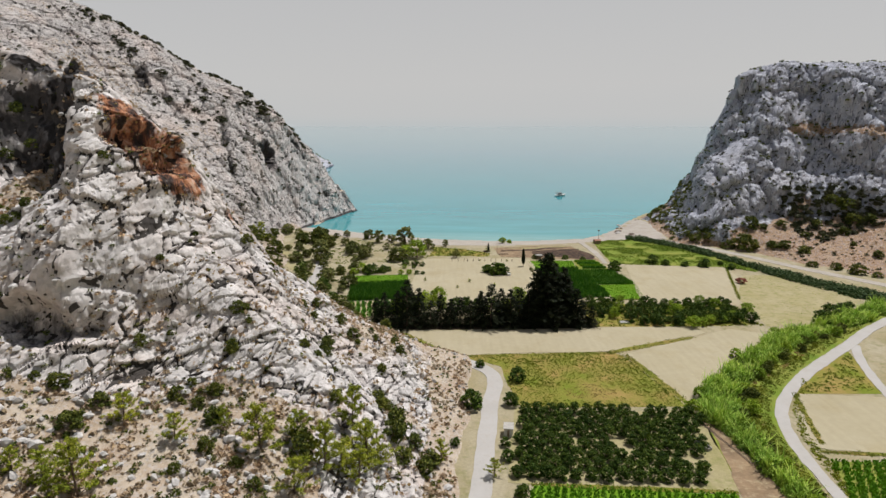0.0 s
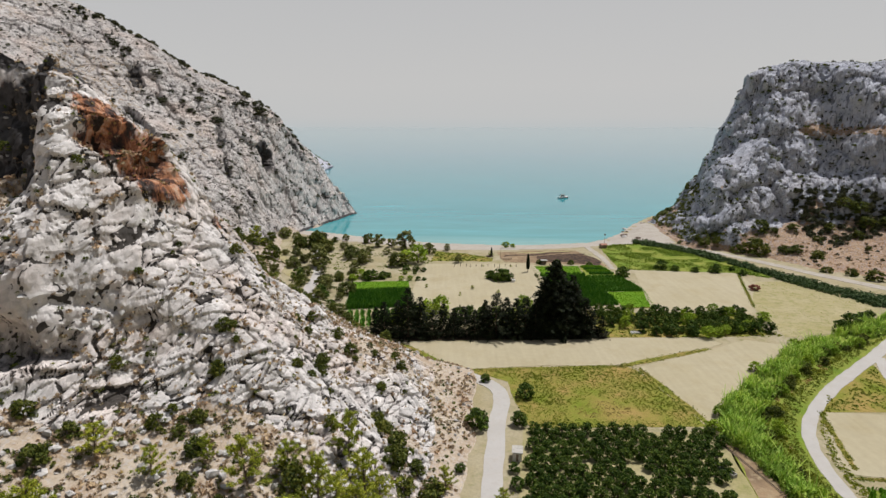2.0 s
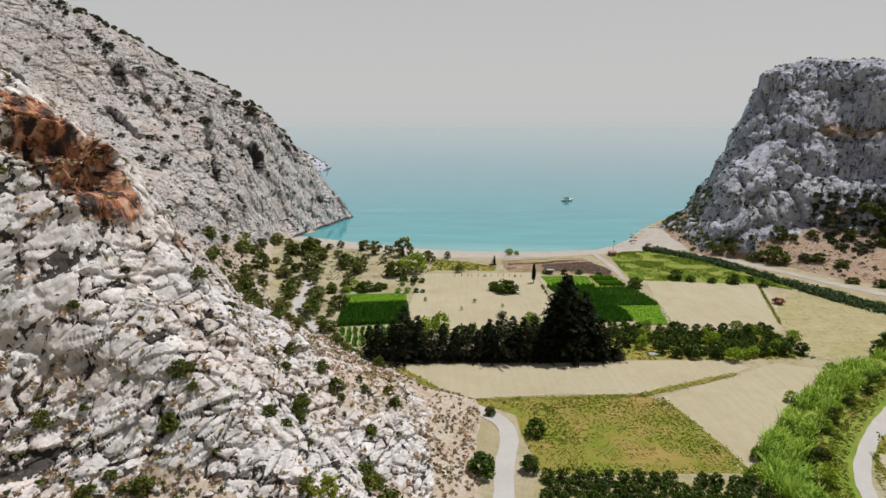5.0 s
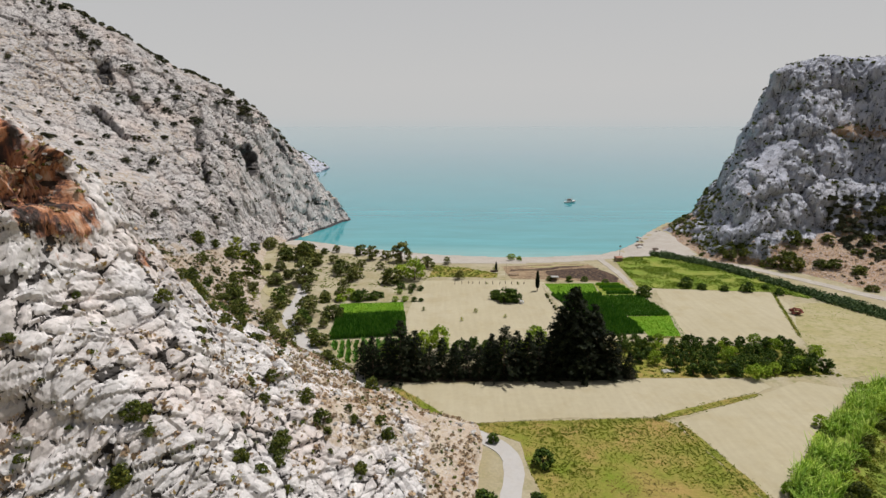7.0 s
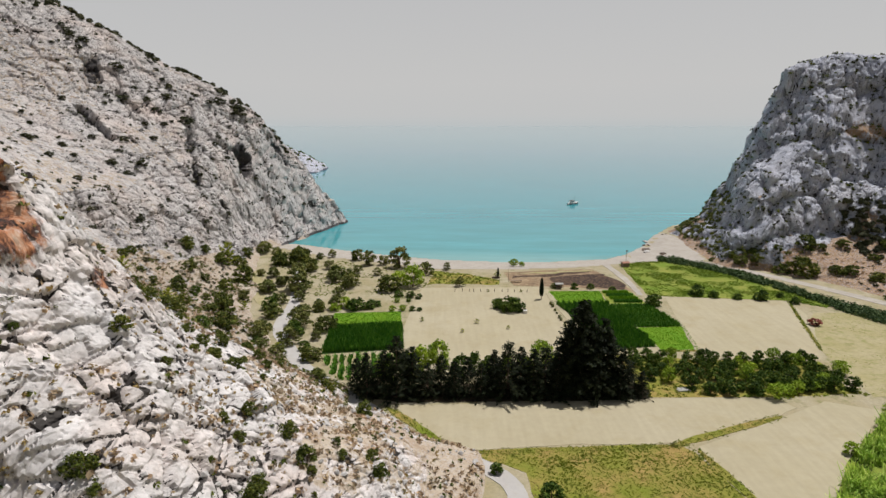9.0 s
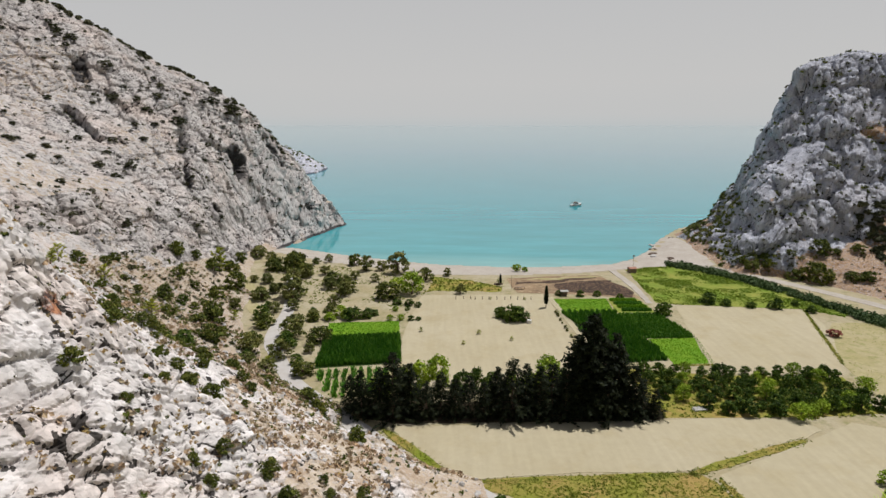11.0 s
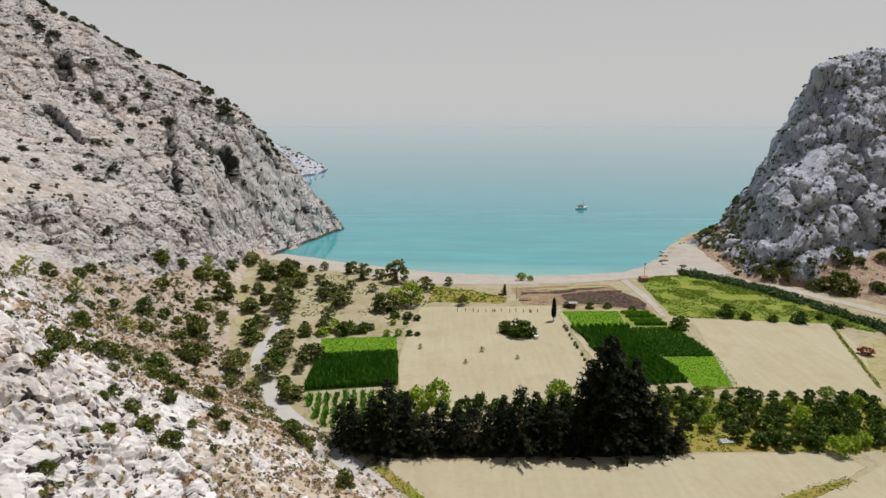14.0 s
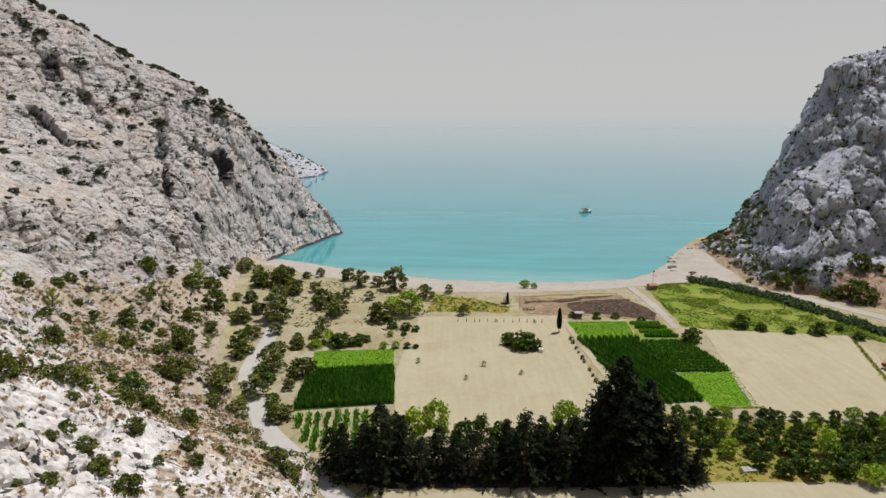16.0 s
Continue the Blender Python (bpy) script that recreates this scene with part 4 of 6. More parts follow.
def leaf_mesh(name, at, size, mat, face=None, long=1.5):
    """Many small folded leaf sprays, one island each: at (n, 3), size (n,), face: the way that they look."""
    n = len(at)
    up = rng.normal(size=(n, 3)) if face is None else face + 0.55 * rng.normal(size=(n, 3))
    up /= np.linalg.norm(up, axis=1, keepdims=True)
    side = np.cross(up, rng.normal(size=(n, 3)))
    side /= np.linalg.norm(side, axis=1, keepdims=True)
    along = np.cross(up, side)
    s = np.asarray(size)[:, None] * np.ones((n, 1))
    v = np.stack([at - along * s * long * 0.5, at + side * s * 0.5 + up * s * 0.16, at + along * s * long * 0.5, at - side * s * 0.5 + up * s * 0.16], 1)
    i = np.arange(n)[:, None] * 4
    return mesh_from(name, v.reshape(-1, 3), np.concatenate([i, i + 1, i + 2, i + 3], 1), mat)


def on_ball(n):
    d = rng.normal(size=(n, 3))
    return d / np.linalg.norm(d, axis=1, keepdims=True)


def tubes(name, limbs, mat, sides=6):
    """Tapered round limbs: each a list of (place, radius)."""
    verts, faces = [], []
    for limb in limbs:
        base = len(verts)
        for i, (q, r) in enumerate(limb):
            q = np.array(q, float)
            d = np.array(limb[min(i + 1, len(limb) - 1)][0], float) - np.array(limb[max(i - 1, 0)][0], float)
            d /= np.linalg.norm(d)
            a = np.cross(d, (0.31, 0.92, 0.1))
            a /= np.linalg.norm(a)
            b = np.cross(d, a)
            for j in range(sides):
                w = 2 * math.pi * j / sides
                verts.append(q + r * (math.cos(w) * a + math.sin(w) * b))
        for i in range(len(limb) - 1):
            for j in range(sides):
                k = (j + 1) % sides
                faces.append((base + i * sides + j, base + i * sides + k, base + (i + 1) * sides + k, base + (i + 1) * sides + j))
    return mesh_from(name, verts, faces, mat, True)


def plant(name, crown_mesh, trunk_mesh, label, category, crown_name="crown"):
    """A plant 1 m across or tall: an empty at its base with trunk and crown."""
    root = new(name)
    root.empty_display_size = 0.2
    for part_name, me in (("trunk", trunk_mesh), (crown_name, crown_mesh)):
        new(part_name, me).parent = root
    return tagged(root, label, category)


def round_crown(lumps, leaves, leaf, tall, low, mat, name="crown", flat=1.0, ball=(0.14, 0.25), long=1.5):
    """An uneven crown about 1 m across, of lumps covered in leaf sprays, with gaps between."""
    at, way = [], []
    for n in range(lumps):
        w, h = 2 * math.pi * (n * 0.618 + rng.uniform(-0.12, 0.12)), (n + 0.5) / lumps
        ring = 0.34 * math.sqrt(max(0.05, 1 - (2 * h - 0.8) ** 2 * 0.7)) * rng.uniform(0.65, 1.15)
        c = np.array((ring * math.cos(w), ring * math.sin(w), low + (tall - low) * (0.06 + 0.78 * h)))
        r = rng.uniform(*ball)
        d = on_ball(leaves // lumps)
        d[:, 2] = np.where(d[:, 2] < -0.2, -d[:, 2] * 0.6, d[:, 2])
        at.append(c + d * r * rng.uniform(0.55, 1.12, (len(d), 1)) * (1, 1, 0.85 * flat))
        way.append(d)
    at, way = np.concatenate(at), np.concatenate(way)
    return leaf_mesh(name, at, leaf * rng.uniform(0.6, 1.4, len(at)), mat, way, long)


def stem(tall, lean=0.05, r=0.035, forks=3):
    limbs = [[((0, 0, -0.12), r * 1.5), ((lean * 0.3, 0, tall * 0.3), r), ((lean, lean * 0.5, tall * 0.6), r * 0.7)]]
    for n in range(forks):
        w = n * 2.1 + rng.uniform(0, 1)
        limbs.append([((lean * 0.5, 0.1 * lean, tall * 0.4), r * 0.7), ((lean + 0.12 * math.cos(w), 0.12 * math.sin(w), tall * 0.62), r * 0.45), ((lean + 0.28 * math.cos(w), 0.28 * math.sin(w), tall * 0.85), r * 0.15)])
    return tubes("trunk", limbs, MAT_BARK)


def conifer(tall, spread, tiers, mat, ragged=0.25, low=0.06, taper=0.72):
    """A dense conifer, tall metres high: tiers of drooping boughs set with needle sprays. Gives crown and trunk meshes."""
    at, way, size, limbs = [], [], [], [[((0, 0, -0.5), 0.02 * tall), ((0.01 * tall, 0, tall * 0.5), 0.013 * tall), ((0, 0, tall * 0.98), 0.003 * tall)]]
    for n in range(tiers):
        h = low + (1 - low) * (n / tiers) ** 0.95
        reach = spread * tall * (1 - h) ** taper * rng.uniform(1 - ragged, 1 + ragged) + 0.015 * tall
        for m in range(7 if h < 0.7 else 5):
            w = m * 2 * math.pi / 7 + n * 1.3 + rng.uniform(-0.3, 0.3)
            r = reach * rng.uniform(0.6, 1.15)
            tip = np.array((r * math.cos(w), r * math.sin(w), h * tall + rng.uniform(-0.02, 0.03) * tall - 0.12 * r))
            root = np.array((0, 0, h * tall))
            if n % 3 == 0 and m % 2 == 0:
                limbs.append([(root, 0.006 * tall), (tip * 0.6 + root * 0.4, 0.002 * tall)])
            k = max(10, int(30 * r / (spread * tall) + 8))
            t = np.sqrt(rng.uniform(0.06, 1, k))[:, None]
            at.append(root + (tip - root) * t + rng.normal(size=(k, 3)) * (0.014 * tall, 0.014 * tall, 0.008 * tall))
            way.append(np.tile((0.4 * math.cos(w), 0.4 * math.sin(w), 0.8), (k, 1)))
            size.append(0.019 * tall * rng.uniform(0.6, 1.3, k))
    return leaf_mesh("crown", np.concatenate(at), np.concatenate(size), mat, np.concatenate(way), 2.4), tubes("trunk", limbs, MAT_BARK)


def loose_pine():
    """A young open pine about 1 m wide: branches reaching out and up, with needle tufts along their outer halves, gaps between."""
    at, way, bend = [], [], rng.uniform(-0.08, 0.08, 2)
    limbs = [[((0, 0, -0.12), 0.03), ((bend[0] * 0.5, bend[1] * 0.5, 0.5), 0.02), ((*bend, 1.2), 0.006)]]
    for n in range(19):
        h, w = n / 19, n * 2.4 + rng.uniform(-0.5, 0.5)
        reach = (0.52 * (1 - h ** 1.7) + 0.07) * rng.uniform(0.55, 1.15)
        root = np.array((bend[0] * h, bend[1] * h, 0.1 + 1.05 * h))
        tip = root + np.array((reach * math.cos(w), reach * math.sin(w), 0.10 + 0.30 * reach))
        limbs.append([(root, 0.011), (tip, 0.003)])
        for t in np.arange(0.35, 1.06, 0.13):
            c = root + (tip - root) * t + rng.normal(size=3) * 0.025
            d = on_ball(40)
            d[:, 2] = np.where(d[:, 2] < -0.3, -d[:, 2], d[:, 2])
            at.append(c + d * rng.uniform(0.2, 1.0, (40, 1)) * 0.08)
            way.append(d)
    at, way = np.concatenate(at), np.concatenate(way)
    return leaf_mesh("crown", at, 0.017 * rng.uniform(0.6, 1.4, len(at)), MAT_YOUNG, way, 3.2), tubes("trunk", limbs, MAT_BARK, 5)


def kinds(count, name, label, category, make):
    return [plant(name, *make(), label, category) for _ in range(count)]


SHRUB = kinds(4, "shrub", "dense dark green evergreen shrub on stony ground", "shrub", lambda: (round_crown(16, 1150, 0.062, 0.75, -0.06, MAT_SHRUB, ball=(0.10, 0.22)), stem(0.5, 0.06, 0.03)))
OLIVE = kinds(4, "olive_tree", "grey-green olive tree with an open rounded crown", "tree", lambda: (round_crown(17, 1050, 0.06, 0.9, 0.04, MAT_OLIVE, ball=(0.10, 0.20)), stem(0.75, 0.08, 0.04, 4)))
HIGH_SHRUB = kinds(3, "shrub", "low dark shrub on the bare rocky hillside", "shrub", lambda: (round_crown(12, 700, 0.08, 0.7, -0.05, MAT_HIGH, ball=(0.12, 0.24)), stem(0.4, 0.06, 0.03)))
FRUIT = kinds(4, "fruit_tree", "dark green rounded fruit tree", "tree", lambda: (round_crown(15, 860, 0.073, 0.88, 0.0, MAT_CITRUS, ball=(0.12, 0.23)), stem(0.6, 0.03, 0.035)))
BRIGHT = kinds(3, "leafy_tree", "fresh green leafy tree with a broad crown", "tree", lambda: (round_crown(20, 1200, 0.055, 0.95, 0.08, MAT_BRIGHT, ball=(0.11, 0.22)), stem(0.7, 0.04, 0.035)))
YOUNG = kinds(4, "young_pine", "loose yellow-green young pine on stony ground", "tree", loose_pine)
PINE = []
for tall, spread in ((15.5, 0.41), (17.0, 0.36), (14.5, 0.47)):
    PINE.append(plant("conifer", *conifer(tall, spread, 30, MAT_PINE, 0.4), "tall dense dark conifer in a windbreak row", "tree"))
GIANT = plant("conifer", *conifer(25.6, 0.25, 46, MAT_PINE, 0.4, 0.04, 0.5), "tallest dark conifer of the windbreak row", "tree")
TEMPLATES = SHRUB + HIGH_SHRUB + OLIVE + FRUIT + BRIGHT + YOUNG + PINE + [GIANT]
used = set()

bpy.context.view_layer.update()


def land_z(x, y):
    """The height of the land at a place, and whether it is rock of a hill."""
    best = float(ground_height(x, y))
    for ob in (hill, headland):
        ok, place, _, _ = ob.ray_cast(Vector((x, y, 400)), Vector((0, 0, -1)))
        if ok and place.z > best:
            best = place.z
    return best


def put(kind, x, y, width, group="", tall=1.0, turn=None, sink=0.0):
    """Sets a copy of a plant down, width metres across (its own size if 0)."""
    ob = kind[int(rng.integers(len(kind)))] if isinstance(kind, list) else kind
    s = width or 1.0
    m = Matrix.Translation((x, y, land_z(x, y) - sink)) @ Matrix.Rotation(rng.uniform(0, 6.28) if turn is None else turn, 4, "Z") @ Matrix.Diagonal((s, s, s * tall, 1))
    if ob.name not in used:
        used.add(ob.name)
        ob.matrix_basis = m
        thing = ob
    else:
        keep = ob.scale.copy()
        ob.scale = (1, 1, 1)
        thing = copy_thing(ob, m)
        ob.scale = keep
    if group:
        thing["group"] = group
    return thing


# places and widths of the plants that stand alone, space by space
SHRUBS_SLOPE = [(-111.5, 233.7, 5.3), (-109, 243.2, 4.2), (-110.1, 250.7, 4.4), (-110.1, 294.2, 7.4), (-101.6, 276.2, 5.7), (-106.9, 305.4, 4.6), (-100.9, 340.4, 7.6),
    (-99.9, 306.4, 9.2), (-97.8, 317.4, 8.3), (-95.9, 276.7, 4.5), (-88.9, 279, 7.5), (-94.7, 250.4, 7.8), (-88.8, 211.2, 5.6), (-102, 241, 2.8), (-98, 240.7, 3.2),
    (-86.7, 254, 4), (-86.7, 262.7, 3.7), (-78.5, 237.2, 5.8), (-78.3, 248.7, 7.7), (-69.5, 224, 8.2), (-69.9, 234.2, 4.4), (-51.2, 193.2, 3.8), (-45, 199.7, 3),
    (-48, 169, 3.4), (-63.7, 192, 5)]
SHRUBS_SLOPE_B = [(-62.7, 196, 3.9), (-57.2, 190.7, 4.7), (-59.7, 171, 4.5), (-58.6, 173.4, 3.6), (-60.9, 162.4, 4.5), (-47.9, 154, 2.4), (-45.1, 153, 3.2),
    (-43.6, 153.4, 1.6), (-41.9, 150.2, 3.4), (-40.9, 140.7, 2.1), (-42.1, 138, 1.5), (-46.5, 145.2, 0.9), (-43.9, 157.4, 1.3), (-40.7, 161.4, 1.8), (-41, 171, 3),
    (-38.3, 167.7, 2.9), (-38.4, 177, 2.2), (-38, 149, 4.1), (-35.6, 157.2, 1.7), (-32.1, 186.2, 5.4), (-29.7, 186.2, 4.8), (-64.5, 166.4, 2.9), (-97.3, 219.2, 2.4),
    (-97.9, 228.4, 2.5)]
OLIVES = [(-98.8, 363.2, 8.3), (-82.7, 333.7, 8.9), (-85.4, 313.7, 4.1), (-79.1, 311.4, 5.4), (-88, 297.4, 9.4), (-79.9, 273.7, 5), (-75.3, 289, 7.3), (-64.7, 272, 5.5),
    (-71.5, 296.7, 5), (-63.3, 291, 11), (-58.7, 275.2, 5.1), (-72.9, 334, 11.8), (-64.9, 323.7, 8.5), (-49.6, 309.7, 8), (-41, 297.2, 7.6), (-48.3, 264.4, 5.3),
    (-42.6, 266.2, 5.4), (-64.2, 257.2, 7.6), (-51.5, 247.2, 9.1), (-41.2, 242.4, 7.9), (-50.9, 229.7, 7.7), (-40.8, 217, 6.6), (-60, 230, 7.7), (-55, 214.2, 5),
    (-51.5, 218.4, 5.9), (-63, 240, 6.4)]
OLIVES_B = [(-98.2, 358.4, 7.8), (-83, 336, 8.6), (-65.1, 347.2, 4.5), (-59.6, 350.2, 4.6), (-79.5, 312, 5.8), (-86.2, 314, 3.3), (-72.7, 336, 11.5),
    (-64.4, 321.2, 6.8), (-68, 312, 7.8), (-61.3, 286.4, 9.2), (-72.1, 297.4, 4.9), (-74.5, 286.4, 6.3), (-56.5, 326, 5.5), (-49.5, 303.7, 7.5), (-45.3, 312.2, 5.9),
    (-41.8, 319.2, 5.4), (-41.9, 294.2, 7.2), (-38.5, 334, 7.8), (-45.5, 344.7, 7.4), (-32, 314.7, 4.6), (-31.3, 334, 5.7), (-22.8, 329, 11.2), (-23.9, 289, 9.9),
    (-9.4, 317.2, 8), (0.3, 324.4, 4.1), (5.8, 296.7, 4.8), (-48.2, 263.2, 5.1), (-43.8, 280, 5.6)]
GREENS = [(-42.4, 263.4, 5.1), (-38.9, 267.7, 6.3), (-34.6, 265, 8.2), (-29.5, 266.4, 6.2), (-27.1, 269.2, 4.2), (20.2, 271.4, 4.8),
    (-19.6, 282, 4.5), (-14.8, 280.4, 4.5), (-11.2, 278.7, 3.3), (-20.5, 263.7, 3.1), (-16.7, 263.7, 3.1), (-13, 263.7, 3.1), (-10.3, 263.7, 2.6), (-15, 275, 2.7),
    (-19.4, 274, 2.7)]
SMALL_TAN = [(-8.8, 252, 1.9), (10.8, 250, 1.9), (5.3, 240.7, 1.6), (21.4, 244.2, 1.6), (23.3, 311, 3.2), (31.3, 288, 1.2), (17.6, 288.7, 1.2)]
LOW_ROUND = [(80.7, 271, 7.9), (54.6, 293.2, 4.2), (61.5, 293.6, 3.8), (46.0, 294.6, 3.6), (69.8, 289.4, 3.8), (103, 284.4, 7.2), (108.6, 281, 4.7), (126.1, 278, 7), (137.1, 273.2, 4.5),
    (117, 278.7, 4.1), (135.4, 281.4, 3.6)]
SHRUBS_EAST = [(149.7, 328.2, 6.2), (157.9, 325.8, 5.3), (163.4, 314.5, 13.6), (156.9, 318.5, 8.6), (175.4, 308.8, 7.5), (180.1, 305.2, 8.3), (185.5, 297.5, 8.1),
    (179.2, 278.5, 6), (186.7, 272.5, 6.6), (191.1, 263.8, 8.6), (196.7, 258.5, 5.6), (211.6, 280.2, 6.8), (207.2, 323, 7), (196.6, 316, 6), (179.3, 327.2, 6.2),
    (190, 327.8, 7.1), (173.2, 329.5, 10.7), (135, 343, 3.7), (143.9, 331.2, 7.2), (231.2, 316, 8.6), (216.1, 313.5, 6.8), (218.8, 331, 10.8), (225.3, 327.2, 10.6),
    (224.1, 319, 10.4), (205, 311.5, 4.2), (212.5, 300, 4.1), (150.8, 333.8, 5.4), (141.2, 336.2, 5.5)]
FORE_DARK = [(-58.5, 83.5, 4.6), (-56.8, 88.8, 3.4), (-64.1, 90, 3.6), (-67.8, 90, 1.8), (-46.5, 94, 3.3), (-45, 96.8, 2), (-40.9, 96.5, 2.9), (-43.3, 96, 1.5),
    (-39.6, 91.2, 3.7), (-38.4, 84.8, 3), (-32.9, 82.8, 2.1), (-41.3, 79.8, 2), (-28.9, 79.2, 2.4), (-13.7, 116.8, 3.5), (-10.4, 107.5, 4.9), (-54.7, 98.8, 2.5),
    (-39.7, 103.2, 3.1), (-26, 120.8, 3.7), (-14.9, 129, 2.6), (-71.4, 88.8, 1.8)]
FORE_PINES = [(-52.2, 87, 4.8), (-43.5, 85.5, 4.1), (-29.9, 86.5, 6.1), (-25.3, 90.8, 5), (-17.5, 90.8, 5.5), (-14.8, 89.5, 5), (-11.6, 96, 3.4), (-23.5, 81.2, 5.3),
    (-61.6, 74.5, 3.4), (-57.1, 74.2, 4.1), (-51.7, 73.2, 6.7), (-54.7, 71.5, 3.6)]
SPUR = [(-39.6, 107.6, 3.4), (-53.2, 106.6, 1.7), (-42.7, 124.3, 2.7), (-39.1, 127.3, 1.7), (-49.8, 115.1, 1.2), (-39.7, 103.3, 2.6), (-37.6, 106.6, 1.5),
    (-32.6, 129.3, 2), (-30.8, 135.1, 2.4), (-25.7, 137.8, 3.1), (-22.2, 134.8, 3.6), (-26.2, 123.8, 3.2), (-25.1, 118.1, 2), (-28.7, 112.8, 2.5), (-26.4, 113.3, 2.3),
    (-23.1, 114.8, 1.4), (-30.2, 128.6, 2), (-12.9, 142.8, 2.6), (-17.8, 167.6, 4.8), (-20.9, 132.6, 1.8), (-11.3, 140.3, 2.9), (-14.9, 129.8, 2), (-18.8, 141.6, 1.6),
    (-17.5, 139.3, 1.9), (-19.9, 129.1, 1.1), (-10, 133.1, 1.2), (-50.4, 101.6, 1.4), (-30.7, 119.8, 1)]
HIGH = [(-149.4, 374, 7.1), (-150.1, 363, 6.5), (-139, 371.2, 10.6), (-144.3, 358, 5), (-150.3, 328.7, 5.3), (-138.9, 308, 4.8), (-138.5, 320.4, 5.8),
    (-145, 306.7, 5.5), (-147.5, 319, 4.3), (-122, 281.2, 4.8), (-158.5, 296.4, 3.9), (-151.4, 292, 3.6), (-143.4, 343.2, 4.8), (-157.2, 315.7, 4.3), (-122.2, 249.7, 4),
    (-154.8, 363.2, 4.3), (-163.9, 357.2, 8.4), (-170.9, 367.4, 7.8), (-161.1, 364, 4.3), (-151.5, 382.7, 4.6), (-141.9, 393.2, 4.8), (-135.2, 395.4, 5.7),
    (-131.7, 402.4, 7.8), (-123.7, 407.7, 12), (-178.1, 331, 4.5), (-166.5, 345.2, 3.2), (-185.9, 367.7, 7), (-191.7, 366, 6.1), (-149.8, 349, 4.1),
    (-194.1, 367.7, 5.2)]
ROADSIDE = [(6.8, 135.2, 6.6), (16.8, 136.5, 4.8), (19.9, 150.5, 5.3), (13.5, 117.5, 2.8), (13.3, 112, 3.3), (10.1, 106, 3.7), (14.9, 99.8, 3.5), (2.2, 117, 2.5),
    (10.3, 159.8, 3.1)]
SLOPE_MORE = [(-97.9, 204.9, 3), (-99.6, 224.6, 3.5), (-92, 215.9, 4.4), (-90.6, 254.1, 4.9), (-85.1, 232.1, 5.5), (-92.7, 229.6, 2.1), (-108.5, 283.9, 2.5),
    (-81.9, 278.1, 4.4), (-81.3, 254.9, 8.4), (-58.4, 220.9, 5.1), (-53.1, 197.1, 3.7), (-65.7, 199.4, 6.2), (-55.1, 176.4, 2.3), (-64.8, 215.9, 2.4),
    (-65.3, 225.1, 1.7), (-55.2, 166.4, 2.4), (-46.3, 148.9, 2.2), (-47.5, 140.9, 3.1), (-56.5, 155.4, 1.5), (-45.6, 142.6, 0.7), (-70.2, 200.9, 2.9)]
OLIVES_MORE = [(-68.3, 275.9, 4.7), (-67.6, 264.9, 6.7), (-52.6, 256.4, 7.8), (-50.8, 237.9, 7.6), (-43.1, 234.1, 4.9), (-44.7, 225.1, 4.6), (-49.7, 269.1, 4.6),
    (-74.9, 346.1, 6.4), (-88.8, 351.1, 7.6)]
YELLOW = [(-103.2, 232.1, 6.1), (-85.6, 223.6, 6.5), (-75.5, 260.4, 5.4), (-100.2, 312.4, 11.7), (-73.7, 196.6, 3.5), (-111.3, 224.9, 6.5), (-103.7, 211.4, 3.9),
    (-52.7, 223.4, 4.3)]
RECESS = [(-91, 131, 3.2), (-99, 134.5, 4.4), (-103, 131, 3.6), (-88.5, 112, 3.4), (-94.6, 133.2, 3.9), (-95.8, 129.2, 3.5), (-76.6, 106.5, 2.7), (-80.2, 105.2, 3.1), (-77.8, 105.2, 2.3), (-63.6, 110.5, 2.4)]
FORE_MORE = [(-15.1, 121.1, 4.7), (-13.8, 95.6, 8.2), (-10.2, 113.1, 6.5), (-8.3, 102.8, 4.9), (-17.4, 100.1, 6.7), (-6.6, 112.1, 4.3), (-3, 108.3, 5.2),
    (-20.1, 88.1, 6.7), (-4, 103.1, 4.9), (-13, 120.6, 3.5), (-0.7, 110.1, 4.2), (-21, 103.8, 3.5), (-24, 89.3, 6), (-36.9, 89.8, 3.4), (-43.1, 93.8, 2.7)]

for x, y, w in SHRUBS_SLOPE + SHRUBS_SLOPE_B:
    put(SHRUB, x, y, w * 1.05, "shrubs on the lower slope", rng.uniform(0.8, 1.1), sink=0.10 * w)
for x, y, w in OLIVES + OLIVES_B:
    put(OLIVE if rng.uniform() < 0.7 else SHRUB, x, y, w * 1.12, "trees of the olive grove", rng.uniform(0.75, 1.0))
for x, y, w in SLOPE_MORE:
    put(SHRUB if rng.uniform() < 0.7 else FRUIT, x, y, w * 0.95, "shrubs on the lower slope", rng.uniform(0.8, 1.1), sink=0.10 * w)
for x, y, w in OLIVES_MORE:
    put(OLIVE if rng.uniform() < 0.6 else FRUIT, x, y, w * 0.95, "trees of the olive grove", rng.uniform(0.75, 1.0))
for x, y, w in YELLOW:
    put(YOUNG, x, y, w * 0.8, "yellow-green pines on the slope", rng.uniform(0.75, 0.95), sink=0.08 * w)
for x, y, w in GREENS:
    put(BRIGHT if rng.uniform() < 0.5 else FRUIT, x, y, w, "bushes by the fields", rng.uniform(0.75, 0.95), sink=0.12 * w)
put(FRUIT, 24.8, 264.2, 8.2, "bushes by the fields", 0.85, sink=0.4)
put(FRUIT, 19.8, 267.0, 5.4, "bushes by the fields", 0.9, sink=0.3)
for x, y, w in ((27.6, 262.8, 5.2), (22.6, 262.4, 5.4), (25.6, 266.4, 6.0), (21.4, 265.0, 4.4)):
    put(FRUIT, x, y, w, "bushes by the fields", 0.95, sink=0.3)
